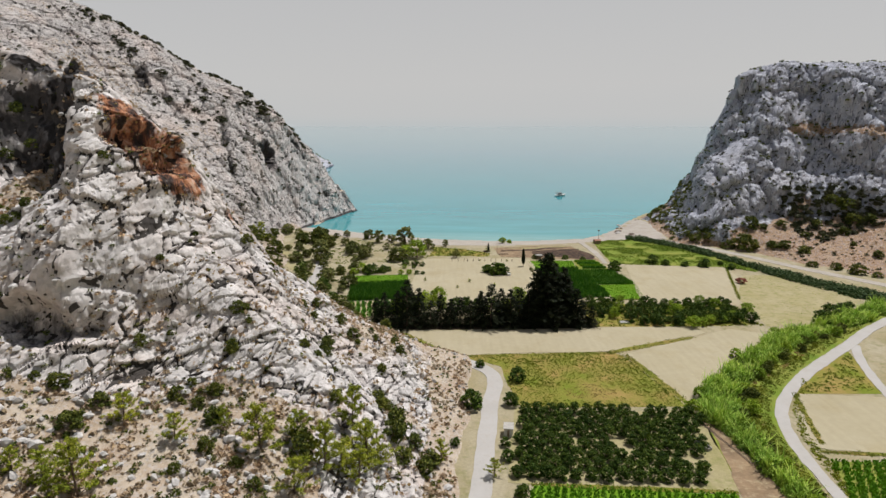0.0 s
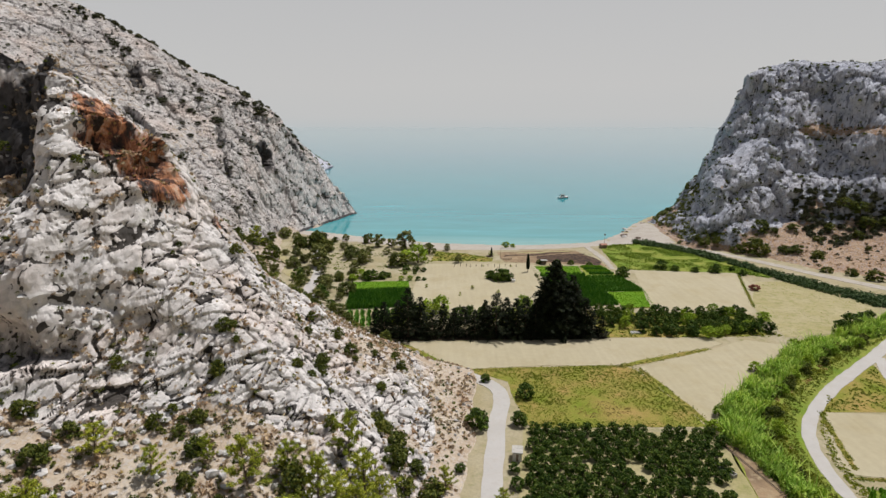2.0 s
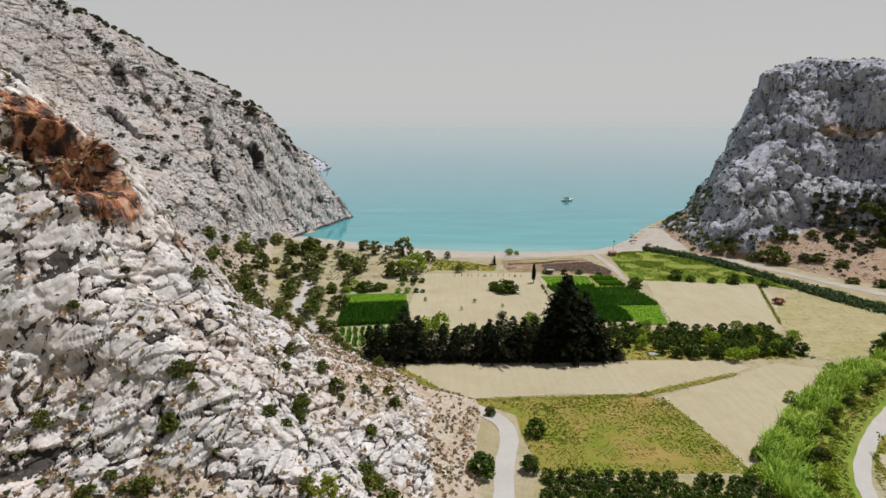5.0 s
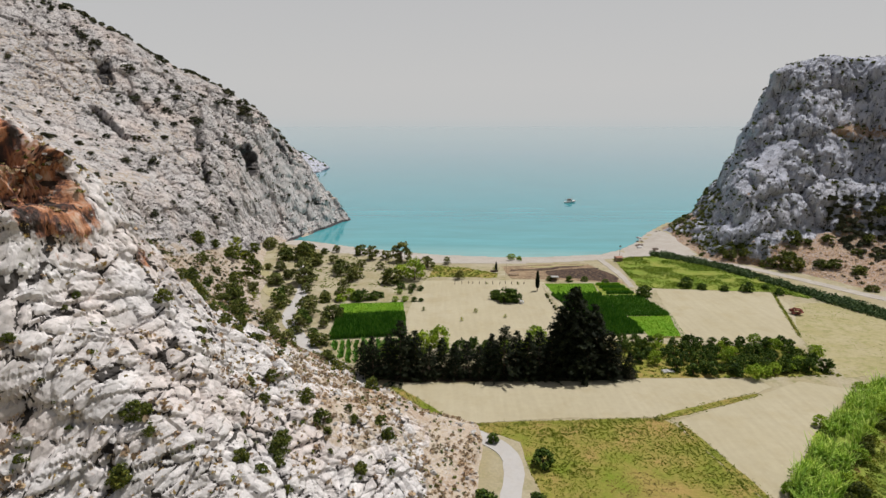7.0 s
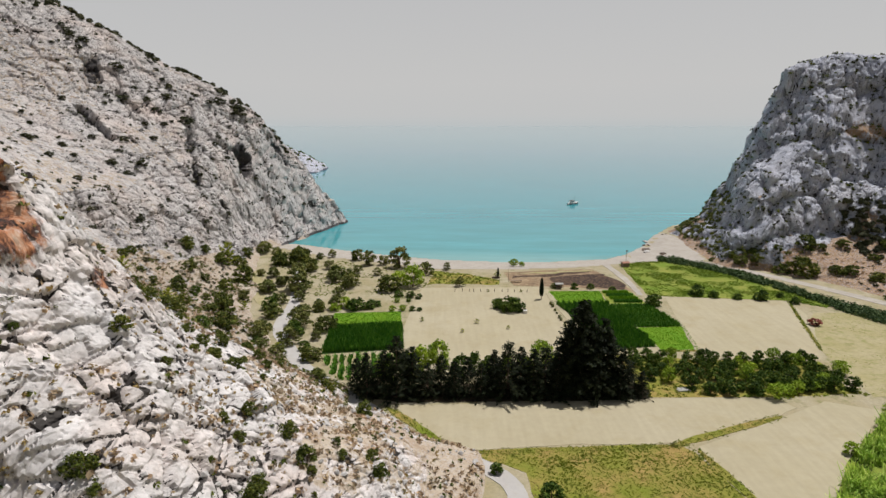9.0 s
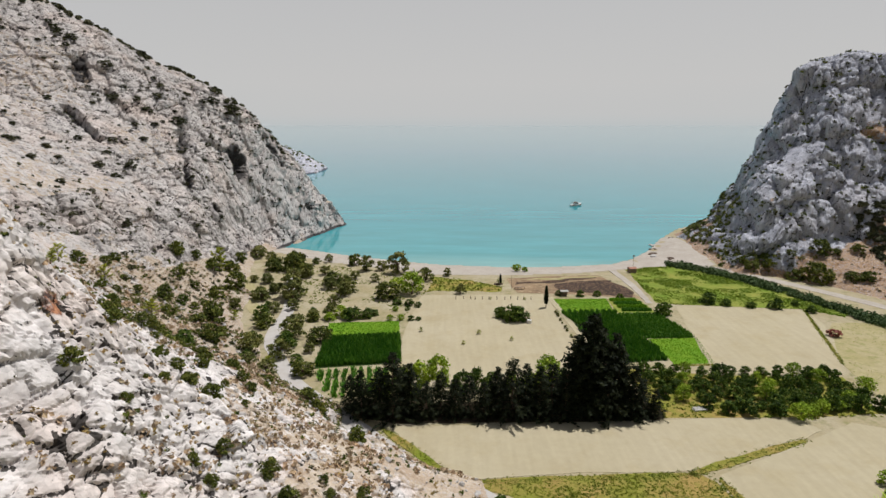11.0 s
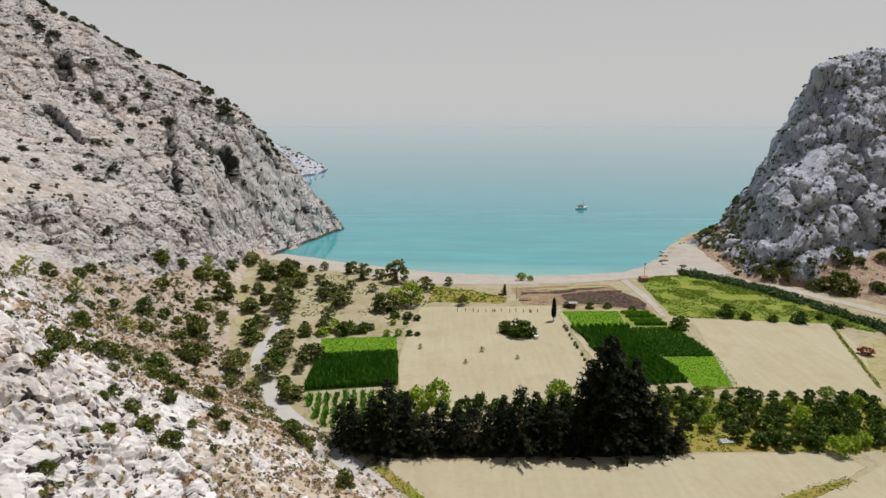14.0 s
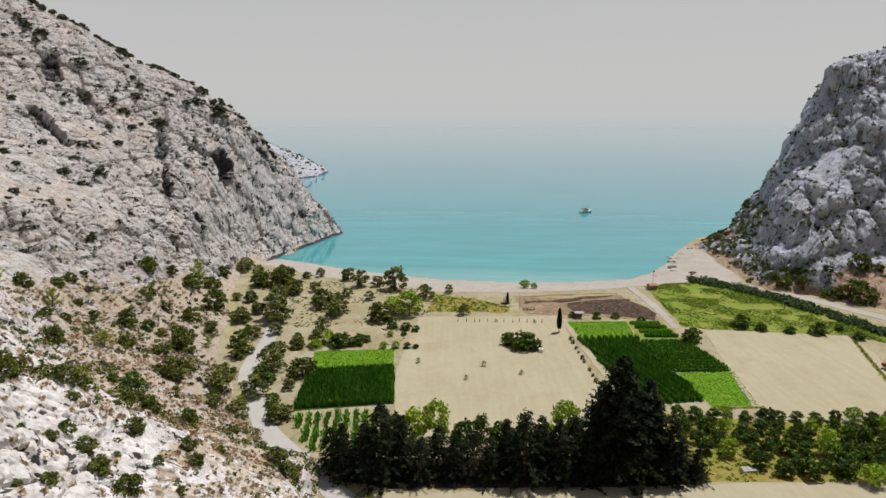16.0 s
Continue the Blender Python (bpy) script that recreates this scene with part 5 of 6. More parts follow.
for x, y, w in SMALL_TAN:
    put(YOUNG, x, y, w, "small yellow-brown bushes on the mown field", 0.8, sink=0.1 * w)
for x, y, w in LOW_ROUND:
    put(FRUIT, x, y, w, "round bushes by the crops", 0.85, sink=0.12 * w)
for x, y, w in SHRUBS_EAST:
    put(SHRUB, x, y, w, "shrubs below the headland", rng.uniform(0.7, 0.95), sink=0.10 * w)
for x, y, w in FORE_DARK:
    put(SHRUB, x, y, w * 1.1, "shrubs below the rock face", rng.uniform(0.9, 1.2), sink=0.10 * w)
for x, y, w in FORE_PINES:
    put(YOUNG, x, y, w * 1.12, "young pines below the rock face", rng.uniform(0.8, 1.05), sink=0.10 * w)
for n, (x, y, w) in enumerate(FORE_MORE):
    put(YOUNG if n % 3 == 1 else SHRUB, x, y, w, "shrubs below the rock face", rng.uniform(0.9, 1.15), sink=0.10 * w)
for x, y, w in RECESS:
    put(SHRUB, x, y, w, "shrubs beside the dark recess", 0.9, sink=0.10 * w)
for x, y, w in SPUR:
    put(SHRUB, x, y, w * 1.1, "shrubs on the rocky spur", rng.uniform(0.9, 1.2), sink=0.10 * w)
for x, y, w in HIGH:
    put(HIGH_SHRUB, x, y, w, "shrubs on the high hillside", rng.uniform(0.6, 0.8), sink=0.10 * w)
for n, (x, y, w) in enumerate(ROADSIDE):
    put(YOUNG if n == 5 else FRUIT, x, y, w, "bushes along the gravel road", 0.9)
put(BRIGHT, -14.4, 296, 11.5, tall=1.0, sink=0.8)
put(BRIGHT, -21, 300, 8.0, tall=0.8)

# the windbreak of conifers
for n, (x, y, s) in enumerate(((-24, 197, 0.62), (-21, 194, 0.72), (-16.5, 194.5, 0.86), (-13, 193.5, 1.1), (-9, 195, 0.8), (-5, 193.5, 0.66), (-1.5, 195.5, 0.72), (2, 193.5, 0.6), (5.5, 195.5, 0.7), (9, 193.5, 0.62),
        (12.5, 196, 0.72), (16, 193.8, 1.06), (19.5, 195.5, 0.86), (22.5, 193.5, 0.8), (26, 195.5, 0.92), (29, 193.5, 0.8), (32, 196.5, 1.0), (39, 193.5, 0.85), (42.5, 196.5, 1.12), (45.5, 193.8, 0.8), (48.5, 196, 0.6), (51, 194, 0.48))):
    put(PINE[n % 3], x, y, s, "conifers of the windbreak", 1.0)
put(GIANT, 35.5, 196.5, 1.0, "conifers of the windbreak")
for x, y, s in ((38.5, 199, 1.25), (32.5, 199, 1.15), (41.5, 198, 1.2)):
    put(PINE[1], x, y, s, "conifers of the windbreak")
for x, y, w in ((-12, 207, 5.0), (-7.5, 206, 6.0), (-2.5, 208, 6.5), (3.5, 205, 5), (8, 209, 4.2), (12, 204, 5), (17, 203, 5), (27, 208, 6.5), (31, 206, 5), (-17, 203, 5), (22, 203, 5)):
    put(BRIGHT if rng.uniform() < 0.6 else FRUIT, x, y, w * 1.25, "green bushes behind the conifers", 1.35)
# a row of slim bushes beside the field path
for n in range(11):
    put(SHRUB, 40.8 + 0.1 * n, 272 - 4.0 * n + rng.uniform(-1, 1), rng.uniform(0.9, 1.7), "small bushes along the field path", 1.2)

# orchard in rows
a, b, c, e = (np.array(q) for q in ((19.6, 132.8), (61.0, 131.2), (55.2, 104.2), (14.8, 106.2)))
for i in range(9):
    for j in range(14):
        u, v = i / 8, (j + 0.5 * (i % 2)) / 13.5
        q = (a * (1 - v) + b * v) * (1 - u) + (e * (1 - v) + c * v) * u
        if rng.uniform() < 0.04 or (i > 2 and j == 13 and rng.uniform() < 0.6):
            continue
        put(FRUIT, q[0] + rng.uniform(-0.3, 0.3), q[1] + rng.uniform(-0.3, 0.3), rng.uniform(3.05, 3.7), "orchard trees in rows", rng.uniform(0.85, 1.05))
# grove of fruit trees to the right of the windbreak
for i in range(5):
    for j in range(13):
        x, y = 56 + 4.2 * j + 0.5 * i + rng.uniform(-0.7, 0.7), 218.5 - 4.9 * i - 0.08 * j + rng.uniform(-0.7, 0.7)
        if x > 110 or (i == 4 and j < 2):
            continue
        put(FRUIT if rng.uniform() < 0.8 else BRIGHT, x, y, rng.uniform(3.3, 5.0), "fruit trees of the grove", rng.uniform(0.8, 1.1))
for x, y, w in ((86, 193, 5.5), (90, 195, 4), (93, 196.5, 4.5), (82, 195.5, 5), (98, 198, 4), (103, 201, 4.5), (112, 208, 5.5), (70, 196, 4.5), (75, 195.5, 5.5)):
    put(BRIGHT if x > 84 else FRUIT, x, y, w, "leafy bushes at the field edge", 0.85)


# ---- crops, reeds, grass, stones: too many to count ----
def inside(poly, x, y):
    """Which of the points lie inside a polygon."""
    odd = np.zeros(len(x), bool)
    for (ax, ay), (bx, by) in zip(poly, poly[1:] + poly[:1]):
        if ay != by:
            odd ^= ((ay > y) != (by > y)) & (x < (bx - ax) * (y - ay) / (by - ay) + ax)
    return odd


def scatter(poly, per_m2):
    p = np.array(poly, float)
    lo, hi = p.min(0), p.max(0)
    n = int((hi - lo).prod() * per_m2)
    x, y = rng.uniform(lo[0], hi[0], n), rng.uniform(lo[1], hi[1], n)
    ok = inside(poly, x, y)
    return x[ok], y[ok]


def blades(name, x, y, z, tall, wide, mat, label, category, lean=0.35, each=3):
    """Tufts of upright leaf blades, each a bent strip of two faces."""
    n = len(x) * each
    base = np.stack([np.repeat(x, each), np.repeat(y, each), np.repeat(np.broadcast_to(z, x.shape), each)], 1) + rng.normal(size=(n, 3)) * (wide * 0.8, wide * 0.8, 0)
    h = np.repeat(np.broadcast_to(tall, x.shape), each) * rng.uniform(0.65, 1.15, n)
    w = 2 * math.pi * rng.uniform(size=n)
    side = np.stack([np.cos(w), np.sin(w), 0 * w], 1) * wide * 0.5 * rng.uniform(0.7, 1.3, (n, 1))
    out = np.stack([-np.sin(w), np.cos(w), 0 * w], 1) * (h * lean * rng.uniform(-1, 1, n))[:, None]
    up = np.stack([0 * h, 0 * h, h], 1)
    v = np.stack([base - side, base + side, base + side * 1.1 + out * 0.35 + up * 0.6, base - side * 1.1 + out * 0.35 + up * 0.6, base + side * 0.3 + out + up, base - side * 0.3 + out + up], 1)
    i = np.arange(n)[:, None] * 6
    f = np.concatenate([np.concatenate([i, i + 1, i + 2, i + 3], 1), np.concatenate([i + 3, i + 2, i + 4, i + 5], 1)])
    return tagged(new(name, mesh_from(name, v.reshape(-1, 3), f, mat)), label, category, kind="stuff")


def tufts(name, at, size, mat, label, category, leaves=14, leaf=(0.22, 0.42), flat=0.9, long=1.5):
    """Low bushy clumps of leaf sprays at the given places."""
    n = len(at)
    d = on_ball(n * leaves)
    d[:, 2] = np.abs(d[:, 2])
    s = np.repeat(size, leaves)[:, None]
    q = np.repeat(at, leaves, 0) + d * s * rng.uniform(0.2, 0.55, (n * leaves, 1)) * (1, 1, flat)
    return tagged(new(name, leaf_mesh(name, q, s[:, 0] * rng.uniform(*leaf, n * leaves), mat, d, long)), label, category, kind="stuff")


def floor_at(x, y, z=None):
    return np.stack([x, y, np.full(len(x), Z if z is None else z)], 1)


def rows(poly, along, gap, apart):
    """Places in straight rows across a field: rows run along the given way."""
    d = np.array(along, float) / np.linalg.norm(along)
    n = np.array((-d[1], d[0]))
    p = np.array(poly, float)
    c = p.mean(0)
    r = np.abs(p - c).max() * 1.6
    u, v = np.meshgrid(np.arange(-r, r, apart), np.arange(-r, r, gap))
    q = c + u.reshape(-1, 1) * d + v.reshape(-1, 1) * n + rng.normal(size=(u.size, 2)) * (0.06, 0.06)
    ok = inside(poly, q[:, 0], q[:, 1])
    return q[ok, 0], q[ok, 1]


GROUND = Z + 0.04
x, y = rows(CROP_WEST, (1, 0.14), 2.3, 0.22)
blades("maize", x, y, GROUND, 1.9, 0.24, MAT_CORN, "tall dark green maize in rows", "maize", 0.28, 6)
x, y = rows(CROP_B, (-0.28, 1), 2.1, 0.22)
blades("maize", x, y, GROUND, 1.7, 0.24, MAT_CORN, "tall dark green maize in rows", "maize", 0.28, 6)
x, y = rows(CROP_C, (1, 0.02), 2.1, 0.2)
blades("bean_rows", x, y, GROUND, 0.9, 0.34, MAT_ROWLEAF, "low dark green crop in rows", "crop", 0.6, 4)
x, y = rows(CROP_LANE, (-0.55, -1), 1.9, 0.25)
blades("vegetable_rows", x, y, GROUND, 0.75, 0.42, MAT_CROPLEAF, "bright green vegetables in rows", "crop", 0.7, 4)
x, y = rows(CROP_SOUTH, (-0.25, -1), 1.5, 0.35)
blades("crop_rows", x, y, GROUND, 0.6, 0.35, MAT_CROPLEAF, "bright green low crop in rows", "crop", 0.7, 4)
for poly in (CROP_WEST_LIGHT, CROP_A, CROP_D):
    x, y = scatter(poly, 6)
    blades("young_crop", x, y, GROUND, 0.14, 0.14, MAT_CROPLEAF, "bright green young crop", "crop", 0.7, 3)
x, y = rows(VINES, (-0.12, 1), 2.3, 1.3)
blades("vines", x, y, GROUND, 1.3, 0.45, MAT_CORN, "young green vines in rows", "vines", 0.7, 9)
for n in range(4):
    x, y = rng.uniform(65.5 + n * 0.4, 75.5 + n * 0.6, 500), 287.5 - n * 4.1 + rng.uniform(-0.8, 0.8, 500)
    blades("bed_plants", x, y, GROUND, 0.9, 0.3, MAT_CORN if n % 2 else MAT_CROPLEAF, "green vegetables in a narrow bed", "vegetables", 0.6, 3)

# the overgrown stream: tall cane on the field side, lower growth towards the lane
CANE = [(168, 219), (140, 202), (116.7, 188.6), (97, 174), (84, 161), (68, 143), (62.5, 132), (64.5, 122), (65.5, 112), (65.5, 94), (69, 94), (69.5, 112), (71, 126), (75.5, 140), (90, 157), (112, 176), (140, 193), (168, 209)]
BANK = [(84, 152), (75.5, 140), (71, 126), (69.5, 112), (69, 94), (72, 92), (73.5, 104), (74.2, 116), (76, 129.5), (83, 142), (98, 158.5), (123, 180), (138, 191), (112, 174)]
def uneven(x, y, coarse, fine, seed):
    return fbm(np.stack([x / coarse, y / coarse, 0 * x], 1), 3, seed) + 0.7 * fbm(np.stack([x / fine, y / fine, 0 * x], 1), 2, seed + 5)


x, y = scatter(CANE, 2.0)
thick = uneven(x, y, 8, 2.2, 77)
keep = thick > -0.35
x, y, thick = x[keep], y[keep], thick[keep]
blades("cane", x, y, Z, 2.7 + 2.2 * thick, 0.20, MAT_REED, "tall light green cane along the stream", "reeds", 0.9, 4)
x, y = scatter(CANE, 0.55)
thick = uneven(x, y, 8, 2.2, 77)
keep = thick > -0.2
tufts("reeds", floor_at(x[keep], y[keep]), 2.8 + 3.0 * thick[keep], MAT_REED, "tall light green cane thicket along the stream", "reeds", 90, (0.05, 0.11), 1.2, 2.4)
x, y = scatter(CANE, 0.6)
thick = uneven(x, y, 6, 2.0, 87)
keep = thick > 0.3
tufts("brambles", floor_at(x[keep], y[keep]), 1.6 + 2.0 * thick[keep], MAT_CITRUS, "dark green brambles among the cane", "undergrowth", 30, (0.1, 0.2))
x, y = scatter(BANK, 1.3)
thick = uneven(x, y, 5, 1.6, 78)
keep = thick > -0.4
tufts("bank_growth", floor_at(x[keep], y[keep]), np.maximum(0.5, 1.3 + 1.3 * thick[keep]), MAT_MEADOWLEAF, "rough olive-green growth on the stream bank", "undergrowth", 22, (0.12, 0.25), 0.6, 2.2)
keep = thick < -0.25
tufts("bank_straw", floor_at(x[keep], y[keep]), rng.uniform(0.6, 1.4, keep.sum()), MAT_STRAW, "dry brown grass on the stream bank", "grass", 14, (0.12, 0.24), 0.6, 2.4)
for n in range(34):
    t = (n + rng.uniform(0, 0.6)) / 34
    q = np.array(smooth_line([(69.5, 96), (70.0, 112), (71.5, 124), (76, 137), (87, 152), (104, 168), (128, 186), (152, 201)], 1.0))
    q = q[int(t * (len(q) - 1))] + rng.normal(size=2) * 1.1
    put(SHRUB if n % 3 else BRIGHT, q[0], q[1], rng.uniform(2.4, 4.4), "bushes in the stream thicket", rng.uniform(0.8, 1.1), sink=0.2)
for x, y, w in ((134, 199, 6.0), (140, 203, 7.5), (146, 206, 6.5), (151, 210, 5.5), (61, 133, 4.5), (66, 141, 4.0), (88, 167, 4.0), (109, 184, 4.5)):
    put(BRIGHT if w < 5 else FRUIT, x, y, w, "bushes in the stream thicket", 0.9, sink=0.3)
MARGIN = [(77.5, 100), (79.2, 112), (82, 124), (86.5, 134), (91, 141), (96, 147), (100, 153), (98, 146), (93, 142), (87, 132), (83, 122), (81.5, 112), (79, 100)]
x, y = scatter(MARGIN, 3.0)
tufts("margin_grass", floor_at(x, y), rng.uniform(0.4, 1.2, len(x)), MAT_MEADOWLEAF, "olive-green grass margin beside the lane", "grass", 10, (0.16, 0.34), 0.5, 2.2)
EDGE = [(70, 91), (72, 104), (73, 116), (74.5, 130), (82, 143), (97, 159.5), (122, 181), (137, 193), (144, 193), (126, 179), (101.5, 158.5), (86, 142.5), (78.4, 129.8), (75.6, 116), (74.2, 104), (72.6, 92)]
x, y = scatter(EDGE, 3.0)
tufts("verge_growth", floor_at(x, y), rng.uniform(0.3, 1.1, len(x)), MAT_BANKLEAF, "low green and straw-coloured weeds beside the lane", "weeds", 10, (0.16, 0.32), 0.7, 2.0)
BELT = [(111, 349), (128, 336), (142, 311), (150, 287), (160, 262), (176, 236), (186, 222), (176, 216), (166, 226), (156, 247), (149, 268), (143, 288), (133, 312), (121, 331), (108, 341)]
x, y = scatter(BELT, 0.75)
thick = fbm(np.stack([x / 9, y / 9, 0 * x], 1), 2, 79)
tufts("reed_belt", floor_at(x, y), 3.2 + 1.4 * thick, MAT_BELT, "dark blue-green reed belt below the headland", "reeds", 30, (0.10, 0.22), 1.1)
x, y = scatter(WILD, 2.2)
thick = fbm(np.stack([x / 7, y / 7, 0 * x], 1), 3, 80)
keep = thick > -0.25
tufts("wild_growth", floor_at(x[keep], y[keep]), 0.6 + 1.3 * np.maximum(thick[keep] + 0.1, 0), MAT_WILDLEAF, "lush wild grass and weeds", "grass", 9, (0.25, 0.5), 0.6)
x, y = scatter(MEADOW, 3.4)
thick = fbm(np.stack([x / 13, y / 9, 0 * x], 1), 3, 81) + 0.4 * step(158, 166, y) + 0.3 * (1 - step(137, 143, y)) + 0.2 * step(50, 56, x)
keep = thick > 0.05
tufts("meadow_grass", floor_at(x[keep], y[keep]), 0.4 + 0.55 * np.minimum(thick[keep], 0.8), MAT_MEADOWLEAF, "green tufts in the rough meadow", "grass", 9, (0.2, 0.4), 0.25, 2.4)
keep = thick < -0.1
tufts("dry_grass", floor_at(x[keep], y[keep]), rng.uniform(0.35, 0.65, keep.sum()), MAT_STRAW, "rust-brown dry meadow grass", "grass", 8, (0.2, 0.36), 0.2, 2.4)
x, y = scatter([(93.5, 143.5), (107, 155), (125, 170.5), (119.5, 160), (114.5, 145)], 1.0)
tufts("verge_grass", floor_at(x, y), rng.uniform(0.5, 1.2, len(x)), MAT_BANKLEAF, "green tufts on the verge", "grass", 12, (0.2, 0.36), 0.6)
for name, a, b, wide in (("field_strip", (50, 170.2), (81.5, 183.4), 1.6), ("field_strip", (3, 167.2), (52, 170.4), 1.2), ("field_strip", (-15, 187.5), (-1, 171.5), 1.8), ("field_strip", (62.0, 136), (55.5, 168.5), 1.5),
                         ("field_strip", (67, 224.6), (81, 225.2), 0.6), ("field_strip", (136, 276), (118, 226), 0.8), ("field_strip", (92, 143.5), (84, 118.5), 0.8), ("field_strip", (82, 115.5), (118, 111.8), 0.9), ("field_strip", (17, 103.6), (57, 101), 0.9)):
    n = int(11 * math.dist(a, b))
    t = rng.uniform(size=n)
    x, y = a[0] + (b[0] - a[0]) * t + rng.normal(size=n) * wide * 0.4, a[1] + (b[1] - a[1]) * t + rng.normal(size=n) * wide * 0.4
    tufts(name, floor_at(x, y), rng.uniform(0.5, 1.1, n), MAT_BANKLEAF, "strip of green weeds between the fields", "weeds", 10, (0.16, 0.32), 0.35)
    lane("grass_verge", [a, ((a[0] + b[0]) / 2, (a[1] + b[1]) / 2), b], (wide * 0.5, wide * 1.5, wide * 1.2, wide * 1.5, wide * 0.5), Z + 0.10, MAT_MEADOW, "narrow grass strip between the fields", "verge")
x, y = scatter([(-8, 300), (22, 300), (24, 306), (8, 318), (-6, 322)], 0.8)
tufts("beach_grass", floor_at(x, y), rng.uniform(0.6, 1.4, len(x)), MAT_BANKLEAF, "green grass behind the beach", "grass", 12, (0.2, 0.36), 0.6)
GROVE = [(-98, 372), (-60, 345), (-8, 322), (-6, 300), (-16, 266), (-44, 264), (-42, 222), (-30, 203), (-24, 200), (-36, 212), (-52, 236), (-56, 262), (-62, 290), (-74, 322), (-90, 340)]
x, y = scatter(GROVE, 0.34)
keep = fbm(np.stack([x / 12, y / 12, 0 * x], 1), 3, 84) > -0.05
tufts("grove_weeds", floor_at(x[keep], y[keep]), rng.uniform(0.5, 1.3, keep.sum()), MAT_BANKLEAF, "dry weeds under the olive trees", "weeds", 12, (0.2, 0.36), 0.5)
x, y = scatter([(112, 194), (52, 193.6), (52, 222), (76, 218), (110, 217)], 0.5)
tufts("grove_grass", floor_at(x, y), rng.uniform(0.6, 1.6, len(x)), MAT_BANKLEAF, "green weeds between the fruit trees", "weeds", 12, (0.2, 0.36), 0.6)


# tussocks and stones lie on the slopes; they are seated on the hills' own surfaces
def seats(surface, count, test, share=1.0):
    """Random places on a hill's surface mesh: the flat list of those that pass."""
    flat = surface.reshape(-1, 3)
    dens = np.linalg.norm(np.cross(np.diff(surface, axis=1, append=surface[:, -1:])[..., :], np.diff(surface, axis=0, append=surface[-1:])), axis=-1).ravel()
    ok = test(flat)
    w = dens * ok * share
    pick = rng.choice(len(flat), count, p=w / w.sum())
    return flat[pick]


def stones(name, at, size, mat, label):
    """Angular blocks turned at random, half sunk."""
    n = len(at)
    g = (1 + 5 ** 0.5) / 2
    ball = np.array([(-1, g, 0), (1, g, 0), (-1, -g, 0), (1, -g, 0), (0, -1, g), (0, 1, g), (0, -1, -g), (0, 1, -g), (g, 0, -1), (g, 0, 1), (-g, 0, -1), (-g, 0, 1)]) * 0.27
    v = ball[None] * rng.uniform(0.6, 1.25, (n, 12, 1)) * rng.uniform(0.6, 1.3, (n, 1, 3))
    w = rng.uniform(0, 6.28, n)[:, None]
    c, s = np.cos(w), np.sin(w)
    v = np.stack([v[..., 0] * c - v[..., 1] * s, v[..., 0] * s + v[..., 1] * c, v[..., 2] * 0.8 + 0.12], -1) * size[:, None, None] + at[:, None]
    f = np.array([(0, 11, 5), (0, 5, 1), (0, 1, 7), (0, 7, 10), (0, 10, 11), (1, 5, 9), (5, 11, 4), (11, 10, 2), (10, 7, 6), (7, 1, 8), (3, 9, 4), (3, 4, 2), (3, 2, 6), (3, 6, 8), (3, 8, 9), (4, 9, 5), (2, 4, 11), (6, 2, 10), (8, 6, 7), (9, 8, 1)])
    return tagged(new(name, mesh_from(name, v.reshape(-1, 3), (np.arange(n)[:, None, None] * 12 + f[None]).reshape(-1, 3), mat)), label, "stones", kind="stuff")


def near_slope(q):
    return (q[:, 2] > 2.3) & (q[:, 0] > -110) & (q[:, 1] > 62) & (q[:, 1] < 250)


at = seats(WEST, 6500, near_slope, WEST_SOIL + 0.10)
at = at[fbm(at / 9, 3, 91) > -0.12]
tufts("thorn_tussocks", at, rng.uniform(0.5, 1.5, len(at)), MAT_TUSSOCK, "grey-brown dry thorn cushions on the slope", "tussocks", 10, (0.26, 0.48))
at = seats(WEST, 1500, near_slope, WEST_SOIL + 0.15)
tufts("green_tussocks", at, rng.uniform(0.4, 1.2, len(at)), MAT_SHRUB, "small green cushions between the rocks", "tussocks")
at = seats(WEST, 1500, near_slope, WEST_SOIL + 0.02)
stones("loose_stones", at, rng.uniform(0.3, 1.2, len(at)) ** 2.4 * 1.15, MAT_STONE, "pale angular limestone blocks on the slope")
at = seats(WEST, 2800, lambda q: (q[:, 2] > 3) & (q[:, 0] > -230) & (q[:, 1] > 200))
at = at[fbm(at / 14, 3, 92) > -0.05]
tufts("hillside_cushions", at, rng.uniform(0.5, 1.3, len(at)) ** 1.5 * 1.4, MAT_HIGH, "small dark shrubs dotted over the hillside", "shrubs", 12, (0.26, 0.5))
for q in seats(WEST, 130, lambda q: (q[:, 2] > 18) & (q[:, 0] > -235) & (q[:, 1] > 235) & (q[:, 1] < 440)):
    put(HIGH_SHRUB, q[0], q[1], rng.uniform(1.6, 4.2), "shrubs on the high hillside", rng.uniform(0.6, 0.85), sink=0.3)
crest = np.array(smooth_line([(-214, 366), (-208, 381), (-197, 390), (-186, 390), (-177, 404), (-171, 415), (-156, 411), (-147, 418), (-134, 415), (-122, 418), (-112, 426), (-105, 440)], 1.2))
crest = crest[rng.choice(len(crest), 120)] + rng.normal(size=(120, 2)) * (3.5, 3.5)
at = np.array([(x, y, land_z(x, y)) for x, y in crest])
tufts("ridge_shrubs", at, rng.uniform(1.2, 4.2, len(at)), MAT_HIGH, "low dark shrubs along the ridge", "shrubs", 60)
at = seats(EAST, 900, lambda q: (q[:, 2] > 2.5) & (q[:, 0] < 290) & (q[:, 1] < 440))
tufts("headland_cushions", at, rng.uniform(0.9, 2.6, len(at)), MAT_HIGH, "small dark shrubs on the headland", "shrubs", 18)
